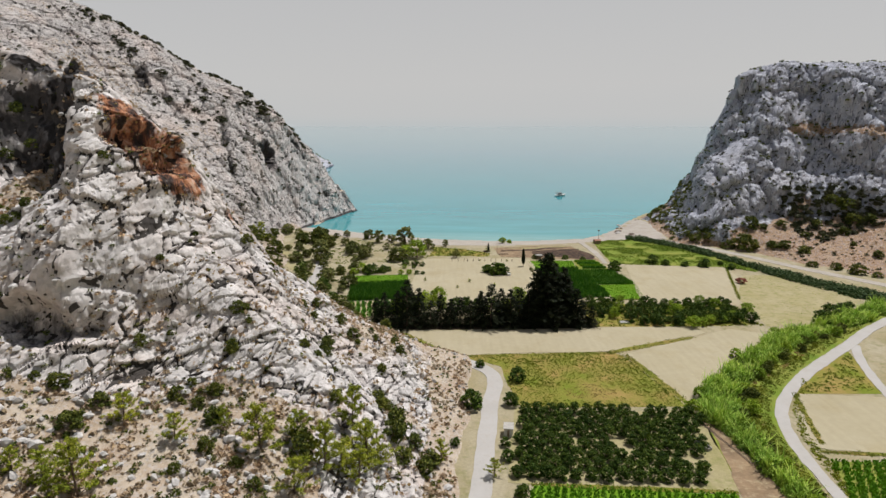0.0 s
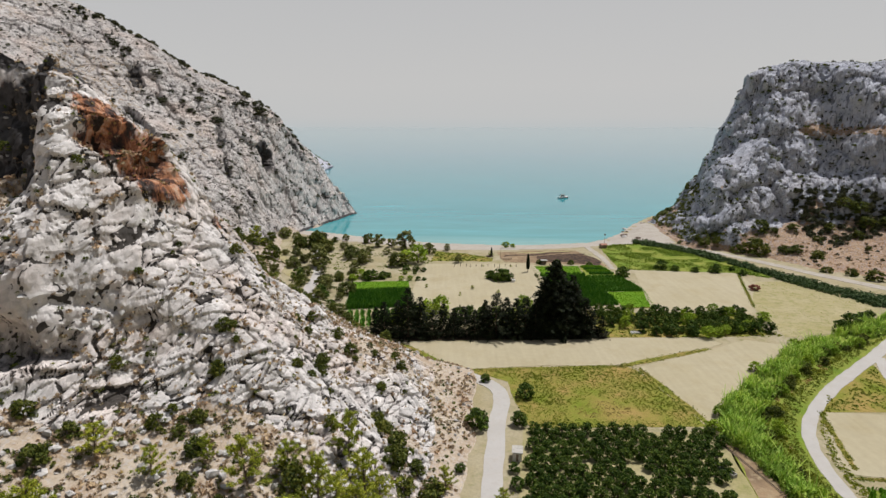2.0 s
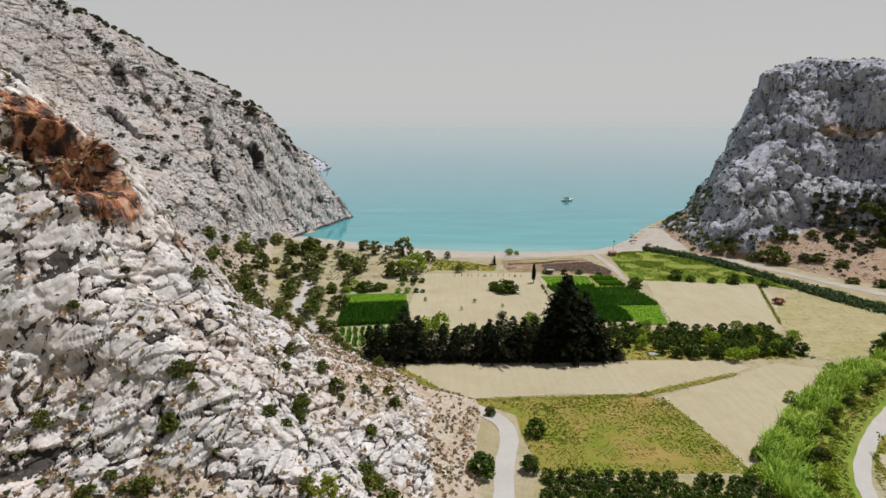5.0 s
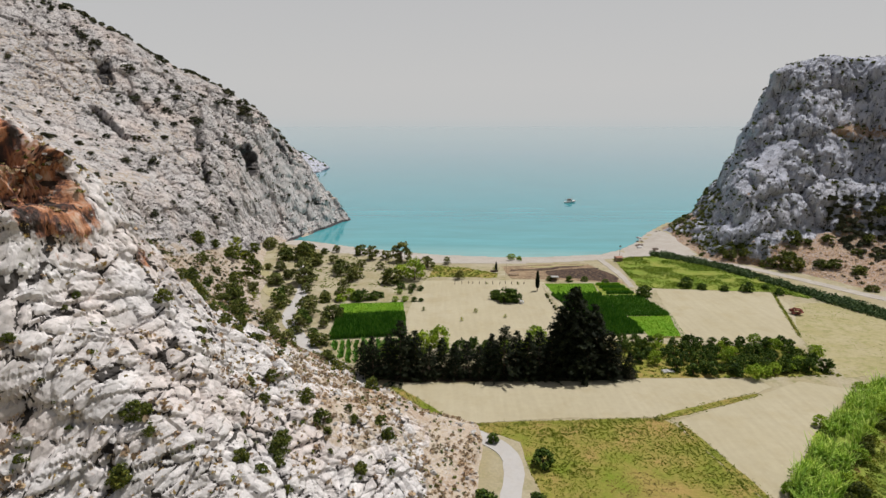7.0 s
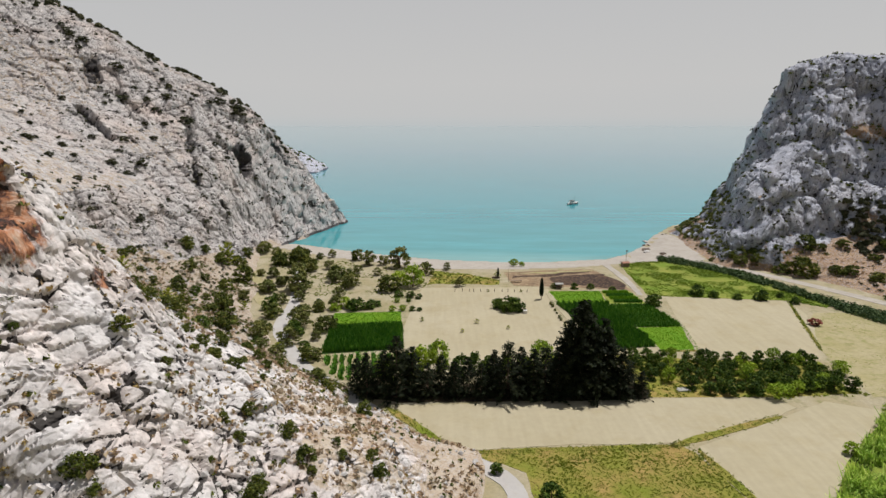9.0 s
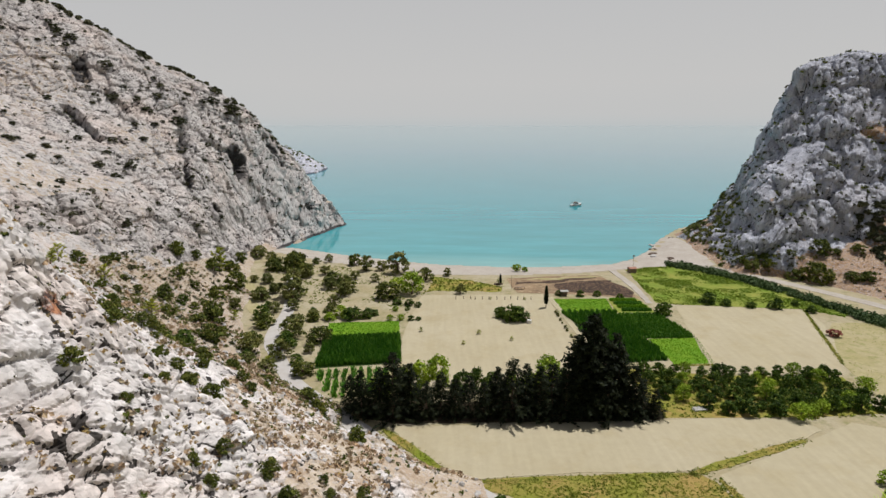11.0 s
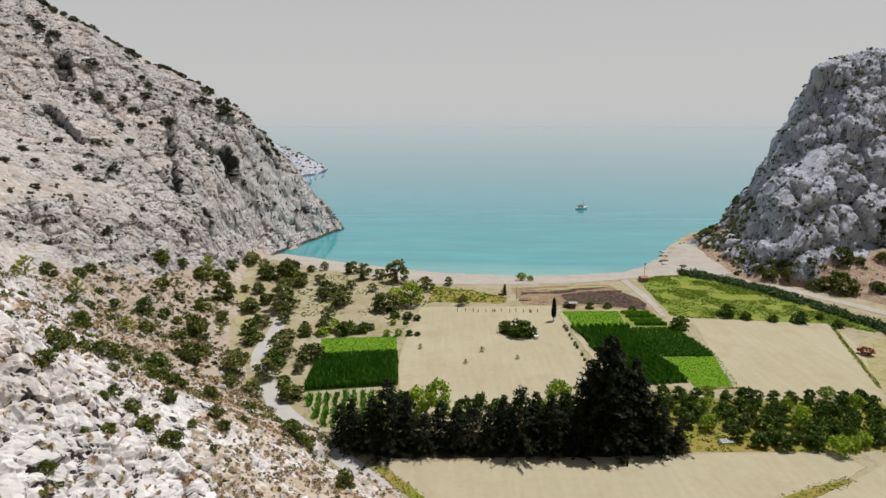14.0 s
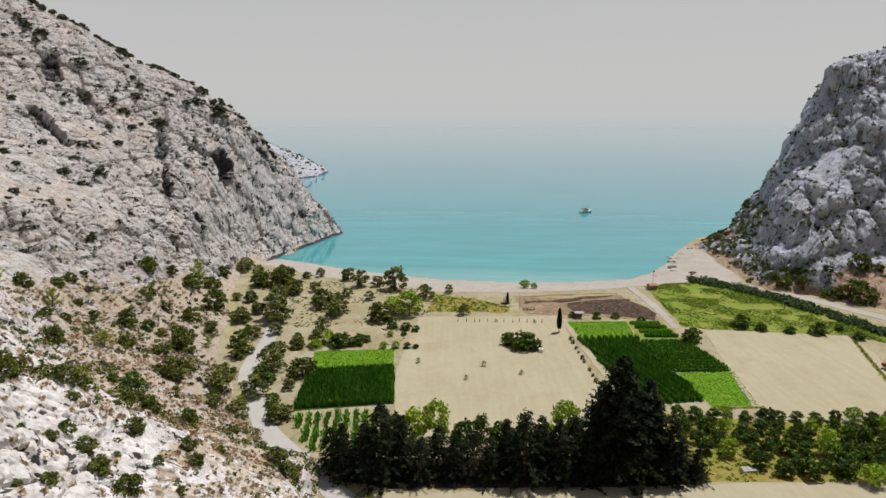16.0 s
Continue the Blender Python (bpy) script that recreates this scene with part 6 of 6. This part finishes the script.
at = seats(EAST, 460, lambda q: (q[:, 2] > 3) & (q[:, 2] < 30) & (q[:, 0] < 186) & (q[:, 1] > 378) & (q[:, 1] < 450) & (q[:, 0] > 140))
tufts("shoulder_shrubs", at, rng.uniform(1.0, 3.0, len(at)), MAT_OLIVE, "dense green shrubs on the shoulder above the beach", "shrubs", 40)
at = seats(EAST, 520, lambda q: (q[:, 2] > 6) & (q[:, 0] < 290) & (q[:, 1] < 440), EAST_SEAMS)
tufts("cleft_shrubs", at, rng.uniform(1.2, 3.0, len(at)), MAT_SHRUB, "dark evergreen shrubs in the headland's clefts", "shrubs", 34, (0.14, 0.3))
at = seats(EAST, 230, lambda q: (q[:, 2] > 8) & (q[:, 2] < 34) & (q[:, 0] > 195) & (q[:, 0] < 250) & (q[:, 1] > 310) & (q[:, 1] < 352))
tufts("gully_shrubs", at, rng.uniform(1.6, 4.0, len(at)), MAT_HIGH, "dense dark shrubs in the headland's gully", "shrubs", 60)
at = seats(EAST, 90, lambda q: (q[:, 2] > 3) & (q[:, 2] < 11) & (q[:, 0] > 138) & (q[:, 0] < 205) & (q[:, 1] > 326) & (q[:, 1] < 372))
tufts("foot_shrubs", at, rng.uniform(1.4, 3.4, len(at)), MAT_SHRUB, "dark evergreen shrubs along the foot of the headland", "shrubs", 44, (0.12, 0.26))
at = seats(EAST, 500, lambda q: (q[:, 2] > 2.4) & (q[:, 2] < 18) & (q[:, 0] < 250) & (q[:, 1] < 335))
tufts("dry_cushions", at, rng.uniform(0.7, 1.6, len(at)), MAT_TUSSOCK, "dry brown cushions below the headland", "tussocks")
at = seats(CAPE, 700, lambda q: (q[:, 2] > 3) & (q[:, 0] > -420))
tufts("cape_shrubs", at, rng.uniform(2.0, 5.0, len(at)), MAT_SHRUB, "dark shrubs on the distant cape", "shrubs", 20)
# brown and green scrub on the gentle ground between the spur and the main hill
gentle = lambda q: (q[:, 2] > 2.3) & (q[:, 0] > -112) & (q[:, 0] < -22) & (q[:, 1] > 165) & (q[:, 1] < 300)
at = seats(WEST, 1900, gentle, WEST_SOIL + 0.05)
at = at[fbm(at / 11, 3, 95) > -0.2]
tufts("dry_scrub", at, rng.uniform(0.6, 1.5, len(at)), MAT_TUSSOCK, "brown dry scrub on the lower slope", "scrub", 11, (0.22, 0.4), 0.7)
at = seats(WEST, 1150, gentle, WEST_SOIL + 0.08)
at = at[fbm(at / 13, 3, 96) > -0.1]
tufts("green_scrub", at, rng.uniform(1.0, 2.6, len(at)), MAT_SHRUB, "green scrub on the lower slope", "scrub", 40, (0.10, 0.2), 0.8)
x, y = scatter([(116, 218), (121, 240), (137, 262), (150, 262), (172, 246), (176, 234), (150, 210), (128, 197), (112, 194)], 0.5)
keep = fbm(np.stack([x / 13, y / 13, 0 * x], 1), 3, 97) > 0.08
tufts("dry_meadow_grass", floor_at(x[keep], y[keep]), rng.uniform(0.25, 0.6, keep.sum()), MAT_MEADOWLEAF, "faded green tufts in the dry meadow", "grass", 12, (0.16, 0.3), 0.2, 2.0)
at = seats(WEST, 1900, lambda q: (q[:, 2] > 3) & (q[:, 0] > -66) & (q[:, 1] > 84) & (q[:, 1] < 172))
at = at[fbm(at / 8, 3, 98) > 0.0]
tufts("crevice_grass", at, rng.uniform(0.3, 1.0, len(at)), MAT_STRAW, "straw-coloured grass in the rock's crevices", "grass", 10, (0.2, 0.4), 0.7, 2.0)
# the stony ground in front of the rock face carries more cushions and some bigger blocks
front = lambda q: (q[:, 2] > 2.3) & (q[:, 0] > -90) & (q[:, 1] > 62) & (q[:, 1] < 104)
at = seats(WEST, 2600, front, WEST_SOIL + 0.05)
at = at[fbm(at / 6, 3, 99) > -0.05]
tufts("brown_cushions", at, rng.uniform(0.5, 1.3, len(at)), MAT_TUSSOCK, "brown thorny cushions on the stony ground", "tussocks", 12, (0.2, 0.38), 0.75)
at = seats(WEST, 480, front, WEST_SOIL + 0.05)
tufts("green_cushions", at, rng.uniform(0.6, 1.7, len(at)), MAT_SHRUB, "small green shrubs on the stony ground", "shrubs", 34, (0.12, 0.24), 0.8)
at = seats(WEST, 300, front, WEST_SOIL + 0.05)
stones("fallen_blocks", at, rng.uniform(0.7, 1.9, len(at)), MAT_LIME_BLOCK, "grey fallen limestone blocks on the stony ground")


# ---- built and loose things in the valley, on the beach and on the water ----
def part(name, bm, mat, parent, label=""):
    """One mesh under a thing or a part."""
    me = bpy.data.meshes.new(name)
    bm.to_mesh(me)
    bm.free()
    me.materials.append(mat)
    ob = new(name, me)
    ob.parent = parent
    return tagged(ob, label)


def slab(sx, sy, sz, x=0.0, y=0.0, z=0.0, bevel=0.03, turn=(0, 0, 0)):
    bm = bmesh.new()
    bmesh.ops.create_cube(bm, size=1.0, matrix=pose(x, y, z, *turn) @ Matrix.Diagonal((sx, sy, sz, 1)))
    if bevel:
        bmesh.ops.bevel(bm, geom=bm.edges[:], offset=bevel, segments=1, affect="EDGES")
    return bm


def rod(r, tall, x=0.0, y=0.0, z=0.0, turn=(0, 0, 0), top=None, sides=10):
    bm = bmesh.new()
    bmesh.ops.create_cone(bm, cap_ends=True, segments=sides, radius1=r, radius2=r if top is None else top, depth=tall, matrix=pose(x, y, z, *turn))
    return bm


def thing(name, x, y, z, turn, label, category, group=""):
    root = new(name)
    root.matrix_basis = pose(x, y, z, 0, 0, turn)
    return tagged(root, label, category, group)


MAT_WALL = plain("whitewashed_wall", (0.66, 0.64, 0.60), 0.9, 0, 0.8, 0.12)
MAT_ROOF = plain("weathered_concrete_roof", (0.40, 0.38, 0.355), 0.9, 0, 0.7, 0.2)
MAT_DARK = plain("dark_opening", (0.035, 0.033, 0.03), 0.8)
MAT_WOOD = plain("weathered_wood", (0.24, 0.18, 0.13), 0.85, 0, 0.25, 0.3)
MAT_BROWN = plain("dark_brown_wood", (0.10, 0.065, 0.045), 0.7, 0, 0.3, 0.3)
MAT_HULL = plain("white_boat_paint", (0.72, 0.71, 0.69), 0.4, 0, 0.8, 0.06)
MAT_TARP = plain("bleached_tarpaulin", (0.34, 0.33, 0.31), 0.7, 0, 0.6, 0.1)
MAT_PINK = foliage("pink_oleander_flowers", (0.30, 0.10, 0.10), (0.40, 0.17, 0.16), (0.22, 0.16, 0.08))
MAT_CYPRESS = foliage("cypress_needles", (0.008, 0.016, 0.006), (0.014, 0.026, 0.008), (0.03, 0.042, 0.015))

# flat-roofed hut beside the gravel road
hut = thing("hut", 14.6, 122.6, Z, -8, "small flat-roofed hut with pale walls beside the gravel road", "hut")
hut.scale = (0.66, 0.6, 0.85)
for name, bm in (("wall", slab(0.2, 4.4, 2.3, -1.4, 0, 1.15)), ("wall", slab(0.2, 4.4, 2.3, 1.4, 0, 1.15)), ("wall", slab(2.6, 0.2, 2.3, 0, 2.1, 1.15)), ("wall", slab(0.9, 0.2, 2.3, -0.85, -2.1, 1.15)), ("wall", slab(0.9, 0.2, 2.3, 0.85, -2.1, 1.15)), ("lintel", slab(0.8, 0.2, 0.35, 0, -2.1, 2.12))):
    part(name, bm, MAT_WALL, hut)
door = part("door", slab(0.78, 0.08, 1.92, 0, -2.08, 0.97, 0.01), MAT_WOOD, hut, "weathered wooden door")
part("handle", slab(0.12, 0.08, 0.04, 0.28, -2.15, 1.0, 0.01), MAT_DARK, door)
part("roof", slab(3.6, 5.2, 0.2, 0, 0, 2.42, 0.04), MAT_ROOF, hut, "pale concrete roof slab")

# open shelter at the crop's edge
shelter = thing("shelter", 48.2, 293.6, Z, 2, "small open shelter with a pale flat roof and dark inside", "shelter")
shelter.scale = (0.8, 0.75, 0.85)
part("roof", slab(4.2, 3.4, 0.18, 0, 0, 2.5, 0.03), MAT_TARP, shelter, "bleached flat roof")
for x, y in ((-1.9, -1.5), (1.9, -1.5), (-1.9, 1.5), (1.9, 1.5)):
    part("post", rod(0.07, 2.5, x, y, 1.2), MAT_WOOD, shelter)
part("back_panel", slab(3.7, 0.08, 1.9, 0, 1.42, 1.05, 0.01), MAT_WOOD, shelter)
part("bench", slab(2.6, 0.5, 0.45, 0, 0.6, 0.25), MAT_WOOD, shelter)

# the hut among the reeds and the pole beside it
cabin = thing("beach_cabin", 87.5, 331.5, Z, 12, "small cabin with a reddish roof in the grass behind the beach", "cabin")
for name, bm in (("wall", slab(0.12, 2.6, 2.0, -1.6, 0, 1.0)), ("wall", slab(0.12, 2.6, 2.0, 1.6, 0, 1.0)), ("wall", slab(3.1, 0.12, 2.0, 0, 1.25, 1.0)), ("wall", slab(3.1, 0.12, 2.0, 0, -1.25, 1.0))):
    part(name, bm, MAT_WOOD, cabin)
part("roof", slab(3.8, 1.75, 0.1, 0, -0.78, 2.28, 0.01, (20, 0, 0)), plain("red_brown_roofing", (0.34, 0.17, 0.12), 0.85), cabin, "reddish roof slope")
part("roof", slab(3.8, 1.75, 0.1, 0, 0.78, 2.28, 0.01, (-20, 0, 0)), plain("red_brown_roofing_back", (0.34, 0.17, 0.12), 0.85), cabin, "reddish roof slope")
mast = thing("pole", 89.5, 336.5, 1.9, 0, "tall thin pole with a small ragged head behind the beach", "pole")
part("shaft", rod(0.09, 7.0, 0, 0, 3.3, top=0.06), MAT_WOOD, mast)
part("crosspiece", slab(1.6, 0.12, 0.12, 0, 0, 6.5, 0.01, (0, 12, 20)), MAT_WOOD, mast)
part("head", slab(0.8, 0.5, 0.5, 0.1, 0, 6.9, 0.1), MAT_BROWN, mast)

# low wooden stand and a slim pole near the small cypress by the beach
stand = thing("wooden_stand", 31.0, 303.0, Z, 5, "low brown wooden stand behind the beach", "stand")
part("top", slab(4.6, 1.2, 0.12, 0, 0, 1.0, 0.01), MAT_WOOD, stand)
for x in (-2.1, -0.7, 0.7, 2.1):
    for y in (-0.45, 0.45):
        part("leg", slab(0.12, 0.12, 1.1, x, y, 0.42, 0.01), MAT_WOOD, stand)
post = thing("pole", 27.6, 304, Z, 0, "slim weathered wooden pole", "pole")
part("shaft", rod(0.08, 6.2, 0, 0, 2.9, top=0.05), MAT_WOOD, post)
stone_base = thing("stone_plinth", 22.6, 310.4, Z, 10, "low dark stone plinth under a small cypress", "plinth")
part("block", slab(3.6, 1.4, 0.7, 0, 0, 0.3, 0.12), MAT_BROWN, stone_base)

# slender cypresses
def cypress(tall):
    n = 900
    h = rng.uniform(0.03, 1, n)
    w = rng.uniform(0, 6.28, n)
    r = 0.085 * tall * np.sin(np.pi * np.clip(h, 0, 1) ** 0.7) ** 0.7 * rng.uniform(0.7, 1.05, n) + 0.02
    at = np.stack([r * np.cos(w), r * np.sin(w), h * tall], 1)
    at[:, 2] = 0.16 * tall + 0.84 * at[:, 2]
    return leaf_mesh("crown", at, 0.05 * tall * rng.uniform(0.6, 1.2, n), MAT_CYPRESS, np.stack([np.cos(w), np.sin(w), 0.8 + 0 * w], 1), 2.2), tubes("trunk", [[((0, 0, -0.3), 0.16), ((0, 0, tall * 0.6), 0.08)]], MAT_BARK)


for x, y, tall in ((38.2, 278.6, 8.6), (23.4, 309.6, 5.0)):
    ob = plant("cypress", *cypress(tall), "slender dark cypress at the edge of the mown field", "tree")
    ob.matrix_basis = pose(x, y, Z - 0.02)
ob = plant("oleander", round_crown(8, 420, 0.12, 0.75, 0.02, MAT_PINK), stem(0.5, 0.05, 0.03), "reddish-pink flowering oleander bush by the dry meadow", "shrub")
ob.matrix_basis = pose(129.6, 248.4, Z) @ Matrix.Diagonal((4.4, 4.4, 3.6, 1))
for x, y, w in ((33.5, 336, 5.0), (37.5, 335, 3.6)):
    put(BRIGHT, x, y, w, "bushes on the beach", 0.8)

# fence posts and saplings along the far edge of the mown field
for n in range(12):
    x = 4 + 2.7 * n + rng.uniform(-0.7, 0.7)
    ob = thing("fence_post", x, 288.6 + rng.uniform(-0.5, 0.5), Z, rng.uniform(0, 90), "short weathered wooden fence post on the mown field", "post", "fence posts of the mown field")
    part("stake", rod(0.14, 1.5, 0, 0, 0.62, (rng.uniform(-5, 5), rng.uniform(-5, 5), 0), 0.1, 8), MAT_BROWN, ob)
tank = thing("water_tank", 29.4, 261.0, Z, 15, "small white water tank half under the bushes", "tank")
part("body", rod(0.8, 1.2, 0, 0, 0.6, sides=20), MAT_HULL, tank)
part("lid", rod(0.3, 0.12, 0, 0, 1.25, sides=14), MAT_TARP, tank)
trough = thing("irrigation_trough", 56.8, 117.6, Z, 25, "pale concrete irrigation trough at the orchard's edge", "trough")
for name, bm in (("side", slab(1.2, 0.15, 0.8, 0, -2.2, 0.4)), ("side", slab(1.2, 0.15, 0.8, 0, 2.2, 0.4)), ("long_side", slab(0.15, 4.5, 0.8, -0.55, 0, 0.4)), ("long_side", slab(0.15, 4.5, 0.8, 0.55, 0, 0.4)), ("cover", slab(1.3, 2.4, 0.1, 0, 0.9, 0.86))):
    part(name, bm, MAT_TARP, trough)
frame_bed = thing("cold_frame", 63.5, 197.5, Z, 8, "low pale cold frame beside the fruit grove", "cold frame")
frame_bed.scale = (0.7, 0.6, 0.8)
for x in (-1.6, 0, 1.6):
    part("panel", slab(1.4, 2.4, 0.08, x, 0, 0.62, 0.01, (8, 0, 0)), MAT_TARP, frame_bed)
part("box", slab(5.0, 2.2, 0.5, 0, 0, 0.22), MAT_WALL, frame_bed)

# concrete edge along the orchard
curb = thing("concrete_channel", 62.2, 121.5, Z, 11.5, "narrow brown water channel beside the orchard", "channel")
part("wall", slab(0.14, 22, 0.26, -0.2, 0, 0.1), MAT_WOOD, curb)
part("wall", slab(0.14, 22, 0.26, 0.2, 0, 0.1), MAT_WOOD, curb)

# dark boulders and driftwood along the east end of the beach
for n in range(16):
    x, y = ((120, 399), (117, 390), (112, 374), (109.5, 366), (116, 358), (138, 421))[n % 6]
    x, y = x + rng.uniform(-1.6, 1.6), y + rng.uniform(-3, 3)
    bm = bmesh.new()
    bmesh.ops.create_icosphere(bm, subdivisions=2, radius=1.0)
    for v in bm.verts:
        v.co *= 1 + 0.35 * noise.noise(v.co * 1.7 + Vector((n * 9.1, 0, 0)))
        v.co.z *= 0.6
    s = rng.uniform(0.5, 1.4)
    bmesh.ops.scale(bm, vec=(s * 1.5, s, s), verts=bm.verts)
    me = bpy.data.meshes.new("boulder")
    bm.to_mesh(me)
    bm.free()
    me.materials.append(MAT_BROWN if n % 3 else MAT_STONE)
    ob = new("boulder", me)
    ob.matrix_basis = pose(x, y, max(0.0, float(ground_height(x, y))) + 0.15, 0, 0, rng.uniform(0, 180))
    tagged(ob, "dark wave-worn boulder on the sand", "boulder", "boulders on the beach")

# excursion boat at anchor in the bay
boat = thing("boat", 109.7, 557.0, 0.0, 32, "white excursion boat with a dark canopy on the sea", "boat")
bm = bmesh.new()
ring = []
for t in np.linspace(-1, 1, 13):
    half = 1.9 * (1 - max(0.0, t) ** 2.2) * (1 - 0.18 * max(0.0, -t) ** 2) + 0.03
    sheer = 1.25 + 0.65 * max(0.0, t) ** 2
    ring.append([bm.verts.new(q) for q in ((6.2 * t, -half, sheer), (6.2 * t * 0.97, -half * 0.75, -0.1), (6.2 * t * 0.95, 0, -0.6), (6.2 * t * 0.97, half * 0.75, -0.1), (6.2 * t, half, sheer))])
for a, b in zip(ring, ring[1:]):
    for i in range(4):
        bm.faces.new((a[i], a[i + 1], b[i + 1], b[i]))
    bm.faces.new((a[4], a[0], b[0], b[4]))
bm.faces.new(ring[0])
bm.faces.new(ring[-1][::-1])
bmesh.ops.recalc_face_normals(bm, faces=bm.faces)
part("hull", bm, MAT_HULL, boat)
part("rubbing_strake", slab(9.8, 3.94, 0.3, -0.8, 0, 0.75, 0.1), MAT_BROWN, boat, "dark brown strake")
wheelhouse = part("cabin", slab(4.2, 2.4, 1.5, -0.8, 0, 2.0, 0.15), MAT_HULL, boat)
for x in (-2.2, -0.8, 0.6):
    for y in (-1.21, 1.21):
        part("window", slab(0.9, 0.05, 0.5, x, y, 2.3, 0.01), MAT_DARK, wheelhouse, "dark cabin window")
part("canopy", slab(4.6, 2.8, 0.14, -1.6, 0, 3.2, 0.05), MAT_BROWN, boat, "dark canopy")
for x in (-3.6, 0.4):
    for y in (-1.4, 1.4):
        part("stanchion", rod(0.06, 1.9, x, y, 2.2), MAT_HULL, boat)
part("mast", rod(0.11, 7.5, 1.6, 0, 4.8, top=0.06), MAT_WOOD, boat)
part("flag", slab(0.9, 0.03, 0.6, -5.4, 0, 3.1, 0.0), plain("red_cloth", (0.45, 0.06, 0.05), 0.8), boat)

for ob in TEMPLATES:
    if ob.name not in used:
        for child in list(ob.children):
            bpy.data.objects.remove(child)
        bpy.data.objects.remove(ob)
